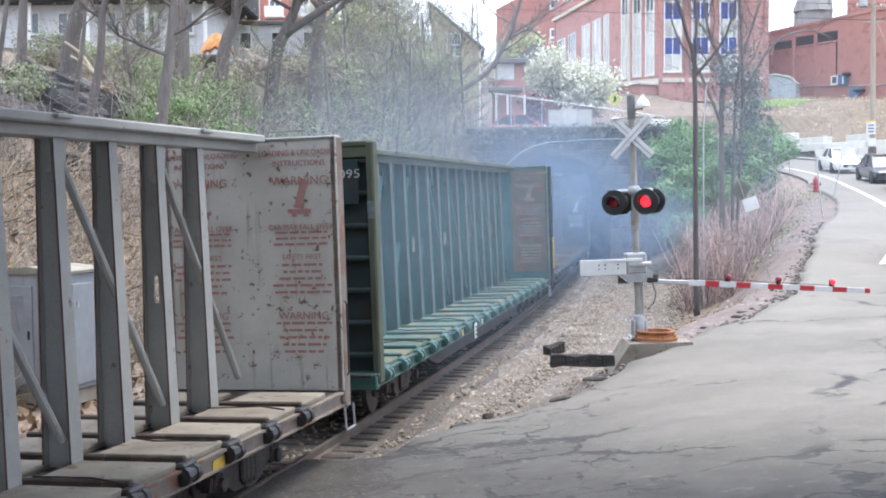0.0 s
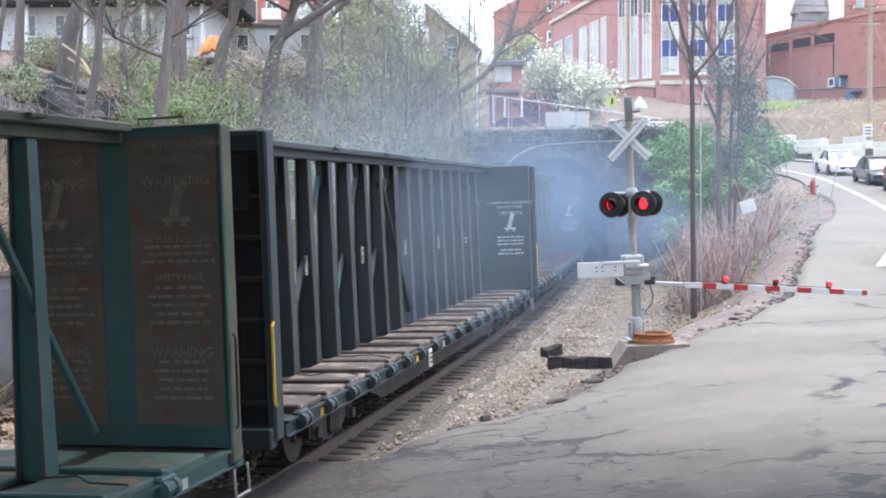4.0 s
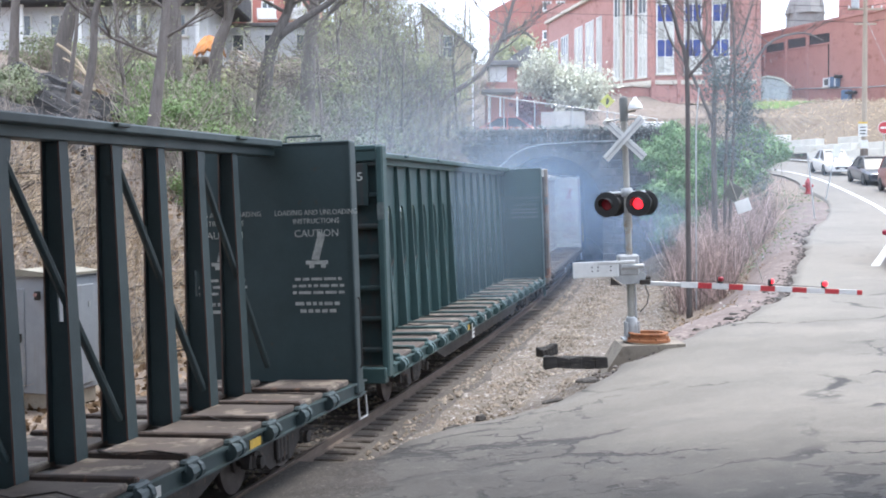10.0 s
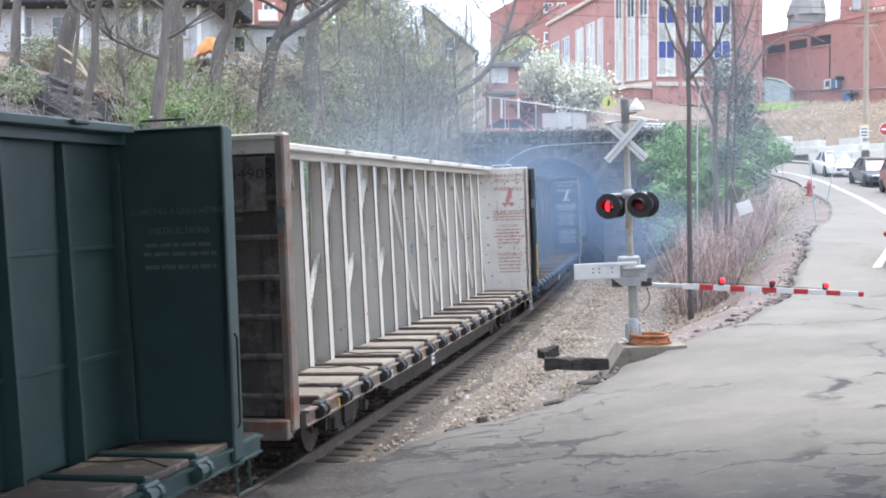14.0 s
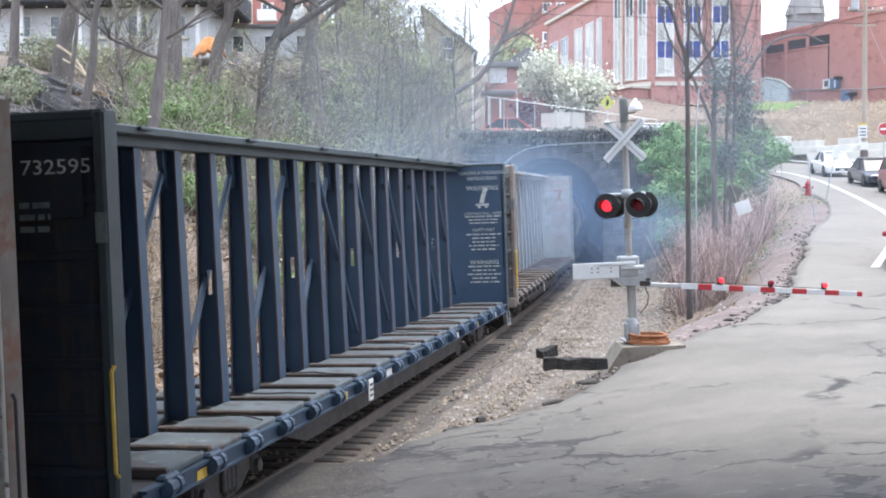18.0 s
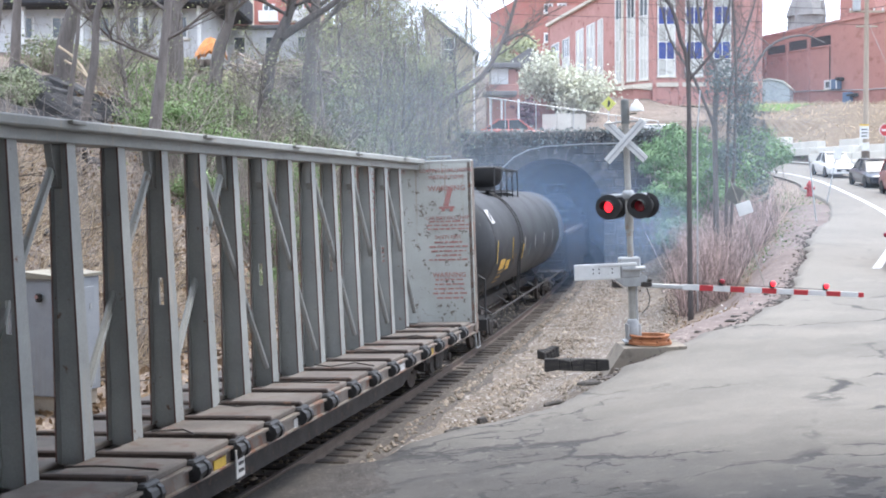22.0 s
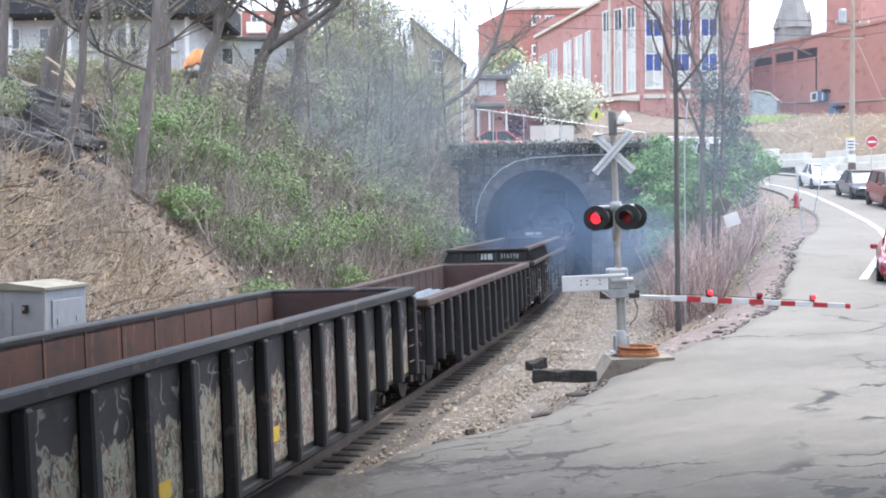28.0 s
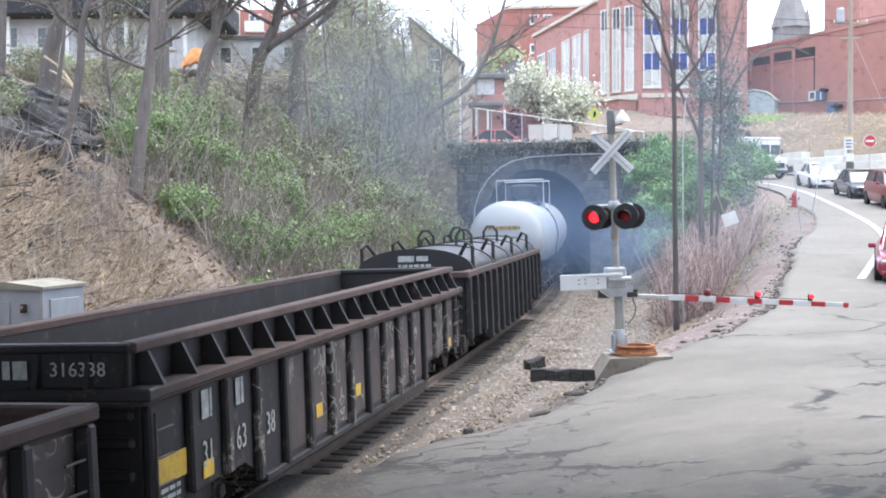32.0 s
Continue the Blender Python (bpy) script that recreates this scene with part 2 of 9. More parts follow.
M["lining"] = surface("sooty_lining", (0.062, 0.062, 0.066), (0.036, 0.036, 0.039), 0.95, scale=0.8, bump=0.5, bump_scale=5, deep=0.05, vary=0)
M["galv"] = surface("galvanised_steel", (0.50, 0.51, 0.51), (0.36, 0.37, 0.37), 0.5, 0.45, scale=5, spots=(0.28, 0.22, 0.17), spot_scale=5, spot_level=0.68, bump=0.1, vary=0.04)
M["bar_steel"] = surface("blue_grey_pipes", (0.165, 0.20, 0.23), (0.105, 0.125, 0.145), 0.5, 0.5, scale=3, bump=0.1, vary=0.2)
M["mast"] = surface("weathered_mast", (0.42, 0.41, 0.37), (0.26, 0.24, 0.21), 0.6, 0.25, scale=3, spots=(0.2, 0.13, 0.09), spot_scale=4, spot_level=0.62, bump=0.15, vary=0.03)
M["black"] = surface("black_paint", (0.013, 0.013, 0.014), (0.025, 0.024, 0.023), 0.55, scale=4, bump=0.1, vary=0.05)
M["white_sign"] = surface("dull_white_sign", (0.74, 0.74, 0.72), (0.58, 0.58, 0.56), 0.55, scale=3, spots=(0.35, 0.32, 0.29), spot_scale=7, spot_level=0.7, bump=0.05, vary=0.03)
M["red_stripe"] = surface("red_stripe", (0.45, 0.02, 0.03), (0.34, 0.02, 0.025), 0.45, scale=5, bump=0.05, vary=0.05)
M["white_stripe"] = surface("white_stripe", (0.62, 0.63, 0.62), (0.5, 0.5, 0.5), 0.5, scale=5, bump=0.05, vary=0.05)
M["lens_on"] = glow("lit_red_lens", (1.0, 0.02, 0.035), 1.2)
M["lens_off"] = surface("dull_red_lens", (0.30, 0.02, 0.035), (0.2, 0.015, 0.022), 0.2, scale=20, bump=0.1, bump_scale=120, vary=0)
M["orange_rust"] = surface("rusty_flange", (0.42, 0.17, 0.07), (0.26, 0.10, 0.045), 0.85, scale=6, spots=(0.12, 0.06, 0.04), bump=0.3, vary=0.05)
M["concrete"] = surface("weathered_concrete", (0.42, 0.37, 0.30), (0.29, 0.25, 0.20), 0.9, scale=2, spots=(0.16, 0.14, 0.12), spot_scale=4, spot_level=0.64, bump=0.4, bump_scale=30, vary=0.06)
M["old_concrete"] = surface("brown_stained_concrete", (0.31, 0.27, 0.215), (0.21, 0.18, 0.145), 0.9, scale=1.6, spots=(0.13, 0.11, 0.09), spot_scale=3, spot_level=0.6, bump=0.5, bump_scale=25, vary=0.05, streak=(0.17, 0.145, 0.12))
M["pale_concrete"] = surface("pale_concrete", (0.68, 0.66, 0.60), (0.54, 0.52, 0.47), 0.9, scale=1, spots=(0.34, 0.32, 0.29), spot_scale=2.5, spot_level=0.66, bump=0.3, bump_scale=20, vary=0.1)
M["timber"] = surface("black_timber", (0.045, 0.04, 0.036), (0.02, 0.019, 0.018), 0.9, scale=2, stretch=(1, 6, 6), spots=(0.12, 0.10, 0.085), bump=0.6, bump_scale=20, deep=0.02, vary=0.1)
M["timber_grey"] = surface("dull_grey_sign_back", (0.17, 0.175, 0.165), (0.11, 0.115, 0.11), 0.8, scale=4, bump=0.1, vary=0.05)
M["cabinet"] = surface("grey_cabinet", (0.36, 0.38, 0.40), (0.28, 0.30, 0.32), 0.5, 0.1, scale=2, spots=(0.22, 0.2, 0.18), spot_scale=5, spot_level=0.7, bump=0.05, vary=0.03, streak=(0.26, 0.26, 0.26))
M["cream"] = surface("cream_roof", (0.30, 0.275, 0.215), (0.21, 0.19, 0.15), 0.7, scale=2, bump=0.1, vary=0.02)
M["bark"] = surface("grey_bark", (0.225, 0.195, 0.175), (0.138, 0.118, 0.107), 0.95, scale=2, stretch=(5, 5, 1), bump=0.8, bump_scale=18, deep=0.04, vary=0.25)
M["bark_dark"] = surface("dark_bark", (0.16, 0.142, 0.136), (0.095, 0.085, 0.082), 0.95, scale=2, stretch=(5, 5, 1), bump=0.8, bump_scale=18, deep=0.03, vary=0.2)
M["twig"] = surface("brown_twigs", (0.37, 0.31, 0.26), (0.23, 0.195, 0.165), 0.95, scale=1.0, bump=0, vary=0.15)
M["twig_dark"] = surface("dark_brown_twigs", (0.34, 0.295, 0.255), (0.22, 0.185, 0.16), 0.95, scale=1.0, bump=0, vary=0.15)
M["red_twig"] = surface("reddish_stems", (0.56, 0.44, 0.40), (0.26, 0.185, 0.17), 0.9, scale=0.8, bump=0, vary=0.1)
M["straw"] = surface("dry_stalks", (0.52, 0.42, 0.30), (0.30, 0.235, 0.165), 0.95, scale=0.9, bump=0, vary=0.1)
M["pole_wood"] = surface("pole_wood", (0.14, 0.105, 0.08), (0.08, 0.062, 0.05), 0.9, scale=2, stretch=(6, 6, 0.6), bump=0.5, bump_scale=18, deep=0.02, vary=0.1)
M["pale_pole"] = surface("pale_pole", (0.42, 0.35, 0.27), (0.29, 0.24, 0.19), 0.9, scale=2, stretch=(6, 6, 0.6), bump=0.4, bump_scale=18, deep=0.02, vary=0.05)
M["rock"] = surface("dark_shale", (0.088, 0.085, 0.086), (0.036, 0.036, 0.038), 0.95, scale=1.2, stretch=(1, 1, 4), spots=(0.18, 0.16, 0.14), spot_scale=3, bump=0.8, bump_scale=8, deep=0.06, vary=0.25)
M["brick"] = surface("red_brick", (0.52, 0.28, 0.24), (0.44, 0.225, 0.195), 0.9, scale=0.6, spots=(0.22, 0.08, 0.06), spot_scale=1.3, spot_level=0.62, bump=0.3, bump_scale=12, vary=0.03)
M["brick_dark"] = surface("brown_red_brick", (0.48, 0.245, 0.205), (0.40, 0.20, 0.168), 0.9, scale=0.4, spots=(0.28, 0.13, 0.105), spot_scale=0.9, spot_level=0.6, bump=0.3, bump_scale=12, vary=0.03)
M["orange_brick"] = surface("orange_brick", (0.47, 0.205, 0.17), (0.40, 0.165, 0.135), 0.9, scale=0.6, bump=0.2, bump_scale=12, vary=0.03)
M["cream_trim"] = surface("cream_stone_trim", (0.66, 0.60, 0.50), (0.55, 0.5, 0.42), 0.85, scale=1, bump=0.1, vary=0.04)
M["white_frame"] = surface("white_frame", (0.78, 0.77, 0.74), (0.68, 0.67, 0.64), 0.6, scale=2, bump=0.05, vary=0.04)
M["blue_panel"] = surface("blue_panel", (0.03, 0.06, 0.28), (0.025, 0.045, 0.2), 0.5, scale=2, bump=0.05, vary=0.1)
M["steel_blue"] = surface("blue_grey_steel", (0.12, 0.19, 0.30), (0.09, 0.14, 0.22), 0.5, scale=2, bump=0.05, vary=0.1)
M["blind"] = surface("pale_blind", (0.60, 0.59, 0.52), (0.48, 0.48, 0.44), 0.4, scale=3, bump=0.05, vary=0.2)
M["pane"] = glass("window_pane")
M["car_glass"] = surface("tinted_car_glass", (0.05, 0.058, 0.065), (0.035, 0.04, 0.046), 0.22, scale=1.5, bump=0, vary=0.02)
M["car_glass"].node_tree.nodes["Principled BSDF"].inputs["Specular IOR Level"].default_value = 0.18
M["dark_open"] = surface("dark_recess", (0.03, 0.026, 0.026), (0.02, 0.018, 0.018), 0.6, scale=2, bump=0, vary=0.1)
M["tan"] = surface("tan_siding", (0.56, 0.47, 0.33), (0.46, 0.385, 0.265), 0.85, scale=1, bump=0.2, bump_scale=15, vary=0.03)
M["siding"] = surface("white_siding", (0.70, 0.70, 0.70), (0.58, 0.58, 0.58), 0.7, scale=1, bump=0.1, vary=0.05)
M["roof"] = surface("grey_shingle", (0.20, 0.19, 0.185), (0.13, 0.125, 0.125), 0.9, scale=1.5, bump=0.4, bump_scale=14, vary=0.1)
M["dark_shingle"] = surface("dark_shingle", (0.05, 0.05, 0.056), (0.03, 0.03, 0.034), 0.9, scale=1.5, bump=0.3, vary=0.03)
M["slate"] = surface("church_slate", (0.33, 0.31, 0.29), (0.24, 0.23, 0.22), 0.9, scale=1.0, bump=0.3, bump_scale=6, vary=0.05)
M["shed_wall"] = surface("weathered_pale_shed", (0.46, 0.48, 0.50), (0.30, 0.32, 0.34), 0.8, scale=2.5, bump=0.3, bump_scale=6, vary=0.05)
M["grass"] = surface("spring_grass", (0.17, 0.26, 0.055), (0.11, 0.18, 0.04), 0.95, scale=1, bump=0.6, bump_scale=8, deep=0.08, vary=0)
M["bank"] = surface("brown_bank", (0.25, 0.19, 0.13), (0.165, 0.122, 0.084), 0.95, scale=0.7, spots=(0.32, 0.25, 0.17), spot_scale=2.5, bump=0.7, bump_scale=5, deep=0.12, vary=0)
M["steel_dark"] = surface("dark_steel", (0.045, 0.038, 0.033), (0.022, 0.02, 0.019), 0.7, 0.2, scale=3, spots=(0.09, 0.06, 0.045), spot_scale=6, spot_level=0.6, bump=0.2, vary=0.1)
M["stained_sill"] = surface("stained_sill", (0.27, 0.235, 0.20), (0.15, 0.12, 0.10), 0.85, scale=1.6, spots=(0.20, 0.10, 0.065), spot_scale=2.6, spot_level=0.56, spot_soft=0.06, bump=0.2, vary=0.1)
M["riser"] = surface("rusty_deck_riser", (0.085, 0.062, 0.052), (0.045, 0.036, 0.032), 0.9, scale=3, spots=(0.16, 0.09, 0.06), spot_scale=5, spot_level=0.62, bump=0.3, vary=0.15)
M["wheel"] = surface("worn_wheel", (0.12, 0.10, 0.09), (0.07, 0.06, 0.055), 0.6, 0.4, scale=5, bump=0.1, vary=0.05)
M["yellow"] = surface("yellow_mark", (0.68, 0.44, 0.05), (0.5, 0.32, 0.05), 0.6, scale=8, spots=(0.2, 0.13, 0.06), spot_scale=9, spot_level=0.68, bump=0.05, vary=0.1)
M["placard"] = surface("white_placard", (0.66, 0.65, 0.62), (0.5, 0.49, 0.47), 0.7, scale=6, bump=0.05, vary=0.06)
M["letter_white"] = surface("white_lettering", (0.46, 0.47, 0.44), (0.22, 0.235, 0.225), 0.8, scale=9, bump=0, vary=0.05)
M["letter_faint"] = surface("faded_lettering", (0.15, 0.17, 0.165), (0.065, 0.085, 0.085), 0.8, scale=9, bump=0, vary=0.05)
M["letter_red_old"] = surface("old_faded_lettering", (0.26, 0.22, 0.17), (0.15, 0.12, 0.09), 0.8, scale=7, bump=0, vary=0.05)
M["stain"] = surface("brown_stain", (0.16, 0.12, 0.09), (0.085, 0.095, 0.075), 0.8, scale=1.5, spots=(0.13, 0.075, 0.055), spot_scale=2.2, spot_level=0.56, bump=0.15, vary=0.05)
M["letter_dull"] = surface("dull_yellow_lettering", (0.34, 0.21, 0.07), (0.2, 0.13, 0.06), 0.8, scale=9, bump=0, vary=0.05)
M["letter_red"] = surface("red_lettering", (0.36, 0.13, 0.11), (0.33, 0.22, 0.20), 0.8, scale=9, bump=0, vary=0.05)
M["letter_yellow"] = surface("yellow_lettering", (0.68, 0.40, 0.07), (0.45, 0.27, 0.07), 0.8, scale=9, bump=0, vary=0.05)
M["rubber"] = surface("tyre_rubber", (0.02, 0.02, 0.021), (0.03, 0.03, 0.03), 0.9, scale=4, bump=0.1, vary=0.05)
M["chrome"] = surface("bright_trim", (0.6, 0.6, 0.6), (0.5, 0.5, 0.5), 0.25, 0.9, scale=4, bump=0, vary=0)


# ---- the land ----
PORTAL_S = 59.2


def road_z(x, y):
    a = 0.88 * smooth((x + 2.5) / 10.5)
    d = y - 20.5
    return a + 0.075 * (d + math.sqrt(d * d + 6)) / 2 - 0.02


LEFT = [(-16.0, 12.4), (-9.0, 14.4), (-4.5, 16.1), (-1.6, 17.6), (-0.9, 18.8), (-0.1, 19.9), (1.3, 20.7), (2.1, 21.2), (3.0, 22.5), (4.2, 24.1), (5.5, 25.6), (6.75, 26.9), (8.4, 29.6), (9.9, 34.0), (11.2, 37.5), (13.1, 43.4), (15.4, 48.8), (17.1, 53.8), (18.35, 58.6), (19.3, 64.8), (20.8, 72.0), (21.3, 80.0), (20.0, 87.0), (16.5, 92.0), (11.0, 95.0)]
RIGHT = [(-20.0, -6.0), (-10.0, -5.0), (0.0, -4.0), (6.0, 0.0), (10.5, 6.0), (12.5, 10.0), (14.5, 15.0), (16.0, 18.5), (17.5, 22.0), (19.0, 26.0), (20.5, 30.0), (22.0, 34.0), (24.0, 40.0), (25.5, 46.0), (26.8, 52.0), (27.8, 58.0), (28.8, 65.0), (29.8, 74.0), (29.3, 82.0), (27.5, 90.0), (24.0, 97.0), (18.0, 102.0)]


def edge_x(line, y):
    for (ax, ay), (bx, by) in zip(line[:-1], line[1:]):
        if ay <= y <= by:
            return lerp(ax, bx, (y - ay) / (by - ay))
    return None


def land_z(x, y):
    z = rise(x, y)
    if 26 < y < 94.9:
        a, b = edge_x(LEFT, y), edge_x(RIGHT, y)
        w = smooth((x - (a - 2.5)) / 2.2) * smooth((b + 2.5 - x) / 2.2)
        z = lerp(z, road_z(x, y) - 0.08, w)
    return z


def ramp(d):
    return math.log1p(math.exp(min(30.0, 0.8 * d))) / 0.8 if d < 37 else d


def rise(x, y):
    r = offset(x, max(-60.0, min(140.0, y)))
    rough = 0.35 * noise.noise((x * 0.22, y * 0.22, 0.0)) + 0.16 * noise.noise((x * 0.8, y * 0.8, 3.0))
    if r < 0:
        d = -r
        toe = lerp(6.6, 4.1, smooth((y - 30) / 32))
        if d < toe:
            z = -0.38 + 0.5 * smooth((d - 2.4) / 2.2) + 0.3 * smooth((d - 4.4) / 2.4) + 0.25 * rough * smooth((d - 3) / 2)
        else:
            top = lerp(10.4, 9.0, smooth((y - 45) / 25))
            e = d - toe
            up = 0.9 * e
            k = top - 0.45
            z = 0.42 + k * math.tanh(up / k * 1.05) + 0.1 * max(0.0, e - 12) + 0.16 * max(0.0, y - 58) * smooth((-x - 2) / 5) + rough * smooth(e / 2) * (1.0 if e < 16 else 0.4)
    else:
        wide = lerp(3.6, 10.0, smooth((y - 25) / 10))
        w = smooth((r - 2.5) / wide)
        z = -0.38 + (road_z(x, y) - 0.07 + 0.38) * w + 0.4 * rough * smooth((r - 3) / 3) * (1 - 0.8 * w)
        d = y - (103.5 - (x - 24) * 3.0)
        z += 0.2 * (ramp(d) - ramp(d - 22)) * smooth((x - 16) / 6)
    back = 7.15 + 0.2 * max(0.0, lerp(y, min(y, 110.0), smooth((x - 19) / 4)) - 86) + (0.05 * max(0.0, y - 130))
    if y > 68:
        side = smooth((x - 13) / 8)
        lift = smooth((y - 68.2) / 0.5) if x < 13 else smooth((y - 66) / 10)
        z = lerp(lerp(z, max(z, back) if r < -4 else back, lift), max(z, 0.0), side) if y < 100 else lerp(max(z, back), max(z, back), 1)
        if y >= 100:
            z = max(back, z if x > 0 else back)
    if y > 150:
        z = 20 + 0.02 * (y - 150)
    return z


def grid_lines(lo, dense_lo, dense_hi, hi, step):
    a = [lo]
    while a[-1] < dense_lo:
        a.append(min(dense_lo, a[-1] + max(step, 0.35 * (dense_lo - a[-1]))))
        if dense_lo - a[-1] < step:
            a[-1] = dense_lo
    n = int(round((dense_hi - dense_lo) / step))
    a += [dense_lo + (i + 1) * (dense_hi - dense_lo) / n for i in range(n)]
    s = step
    while a[-1] < hi:
        s *= 1.35
        a.append(min(hi, a[-1] + s))
    return a


gx, gy = grid_lines(-900, -27, 36, 900, 0.6), grid_lines(-500, 13, 101, 1500, 0.55)
verts = [(x, y, land_z(x, y)) for y in gy for x in gx]
nx = len(gx)
faces = []
for j in range(len(gy) - 1):
    for i in range(nx - 1):
        q = (j * nx + i, j * nx + i + 1, (j + 1) * nx + i + 1, (j + 1) * nx + i)
        if 66.8 < gy[j] and gy[j + 1] < 69.8 and any(abs(offset(gx[k], gy[j])) < 4.2 for k in (i, i + 1)):
            continue
        faces.append(q)
me = bpy.data.meshes.new("ground")
me.from_pydata(verts, [], faces)
me.materials.append(M["litter"])
me.shade_smooth()
tagged(new("ground", me), "brown wooded hillside ground with leaf litter", "ground", kind="structure")

# the ballast bed, with a crown and shoulders
BED = ((-2.9, -0.42), (-2.3, -0.3), (-1.75, -0.19), (-0.75, -0.165), (0.0, -0.17), (0.75, -0.165), (1.55, -0.19), (1.9, -0.21), (2.4, -0.24), (3.1, -0.26), (3.9, -0.22), (4.7, -0.24), (5.5, -0.26), (6.2, -0.32))


def bed_sheet(name, line, material, label):
    rows = []
    for i in range(-70, 161):
        s = i * 0.5 if i < 150 else 75 + (i - 150) * 22.0
        row = []
        for side, up in line:
            if abs(side) == 1.9:
                side += 0.35 * noise.noise((s * 0.5, 2.0, side)) + 0.15 * noise.noise((s * 1.7, 4.0, side))
            p = on_track(s, side, up)
            if side > 2.05 and s < 58:
                p.z = max(p.z, land_z(p.x, p.y) + (0.05 if side < 5.8 else -0.15))
            if abs(side) > 0.8:
                p.z += 0.06 * noise.noise((p.x * 1.7, p.y * 1.7, 1.0))
            if s > 57:
                p = on_track(s, min(2.9, side), up)
            row.append(p)
        rows.append(row)
    bed = part(name, Shape().sheet(rows), material, None, fix=False)
    bed.data.shade_smooth()
    tagged(bed, label, "ballast", kind="structure")


bed_sheet("track_bed", BED[:8], M["track_bed"], "dark oily stone bed between and beside the rails")
bed_sheet("ballast", BED[7:], M["gravel"], "pale broken stone ballast along the railway")

# ---- the road: a worn asphalt sheet that climbs away and bends left ----
def finer(pts, n):
    out = []
    for a, b, c, d in zip([pts[0]] + pts[:-2], pts[:-1], pts[1:], pts[2:] + [pts[-1]]):
        for k in range(n):
            t = k / n
            out.append(tuple(0.5 * (2 * b[i] + (c[i] - a[i]) * t + (2 * a[i] - 5 * b[i] + 4 * c[i] - d[i]) * t * t + (3 * b[i] - a[i] - 3 * c[i] + d[i]) * t ** 3) for i in (0, 1)))
    return out + [pts[-1]]


def asphalt():
    m = bpy.data.materials.new("cracked_asphalt")
    m.use_nodes = True
    n, l = m.node_tree.nodes, m.node_tree.links
    bs = n["Principled BSDF"]
    tc = n.new("ShaderNodeTexCoord")

    def noise_at(sc, detail=6, src=None):
        t = n.new("ShaderNodeTexNoise")
        t.inputs["Scale"].default_value, t.inputs["Detail"].default_value, t.inputs["Roughness"].default_value = sc, detail, 0.62
        l.new(src or tc.outputs["Object"], t.inputs["Vector"])
        return t

    def rng(src, a, b, c=0.0, d=1.0):
        r = n.new("ShaderNodeMapRange")
        for i, v in enumerate((a, b, c, d)):
            r.inputs[i + 1].default_value = v
        l.new(src, r.inputs[0])
        return r.outputs[0]

    def mix(f, a, b, kind="MIX"):
        x = n.new("ShaderNodeMixRGB")
        x.blend_type = kind
        l.new(f, x.inputs[0]) if not isinstance(f, float) else None
        if isinstance(f, float):
            x.inputs[0].default_value = f
        for c, s in ((a, x.inputs[1]), (b, x.inputs[2])):
            if isinstance(c, tuple):
                s.default_value = (*c, 1)
            else:
                l.new(c, s)
        return x.outputs[0]

    def math_(op, a, b):
        x = n.new("ShaderNodeMath")
        x.operation = op
        for v, s in ((a, x.inputs[0]), (b, x.inputs[1])):
            if isinstance(v, float):
                s.default_value = v
            else:
                l.new(v, s)
        return x.outputs[0]
    warp = noise_at(0.9, 4)
    wv = n.new("ShaderNodeVectorMath")
    wv.operation = "MULTIPLY_ADD"
    l.new(warp.outputs["Color"], wv.inputs[0])
    wv.inputs[1].default_value = (1.6, 1.6, 0)
    l.new(tc.outputs["Object"], wv.inputs[2])
    lie = n.new("ShaderNodeMapping")
    lie.inputs["Rotation"].default_value, lie.inputs["Scale"].default_value = (0, 0, radians(-33)), (0.5, 1.0, 1.0)
    l.new(wv.outputs[0], lie.inputs[0])
    cracks = []
    for sc, w in ((0.24, 0.011), (0.62, 0.03), (1.7, 0.05)):
        v = n.new("ShaderNodeTexVoronoi")
        v.feature = "DISTANCE_TO_EDGE"
        v.inputs["Scale"].default_value = sc
        l.new(lie.outputs[0], v.inputs["Vector"])
        fat = rng(noise_at(1.1, 3).outputs[0], 0.38, 0.68, 0.25, 2.2)
        cracks.append(rng(math_("DIVIDE", v.outputs["Distance"], fat), w * 0.35, w, 1.0, 0.0))
    sep = n.new("ShaderNodeSeparateXYZ")
    l.new(tc.outputs["Object"], sep.inputs[0])
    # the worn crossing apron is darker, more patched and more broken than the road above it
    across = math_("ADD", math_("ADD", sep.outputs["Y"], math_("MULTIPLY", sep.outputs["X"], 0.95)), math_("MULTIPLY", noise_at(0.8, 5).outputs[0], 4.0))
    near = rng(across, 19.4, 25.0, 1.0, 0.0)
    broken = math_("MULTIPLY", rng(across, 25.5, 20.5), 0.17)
    where = rng(math_("ADD", noise_at(0.33, 3).outputs[0], broken), 0.555, 0.64)
    crack = math_("MAXIMUM", math_("MULTIPLY", cracks[0], rng(noise_at(0.5, 2).outputs[0], 0.42, 0.55)), math_("MULTIPLY", cracks[1], where))
    crack = math_("MAXIMUM", crack, math_("MULTIPLY", cracks[2], rng(math_("ADD", noise_at(0.42, 4).outputs[0], math_("MULTIPLY", broken, 0.6)), 0.61, 0.65)))
    # sunken spots between the cracks
    sunk = math_("MULTIPLY", rng(noise_at(1.1, 5, lie.outputs[0]).outputs[0], 0.60, 0.64), rng(across, 24.0, 21.0))
    crack = math_("MULTIPLY", math_("MAXIMUM", crack, math_("MULTIPLY", sunk, 0.4)), rng(across, 48.0, 36.0, 0.25, 1.0))
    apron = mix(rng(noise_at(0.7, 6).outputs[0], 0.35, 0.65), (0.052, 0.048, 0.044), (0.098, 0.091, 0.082))
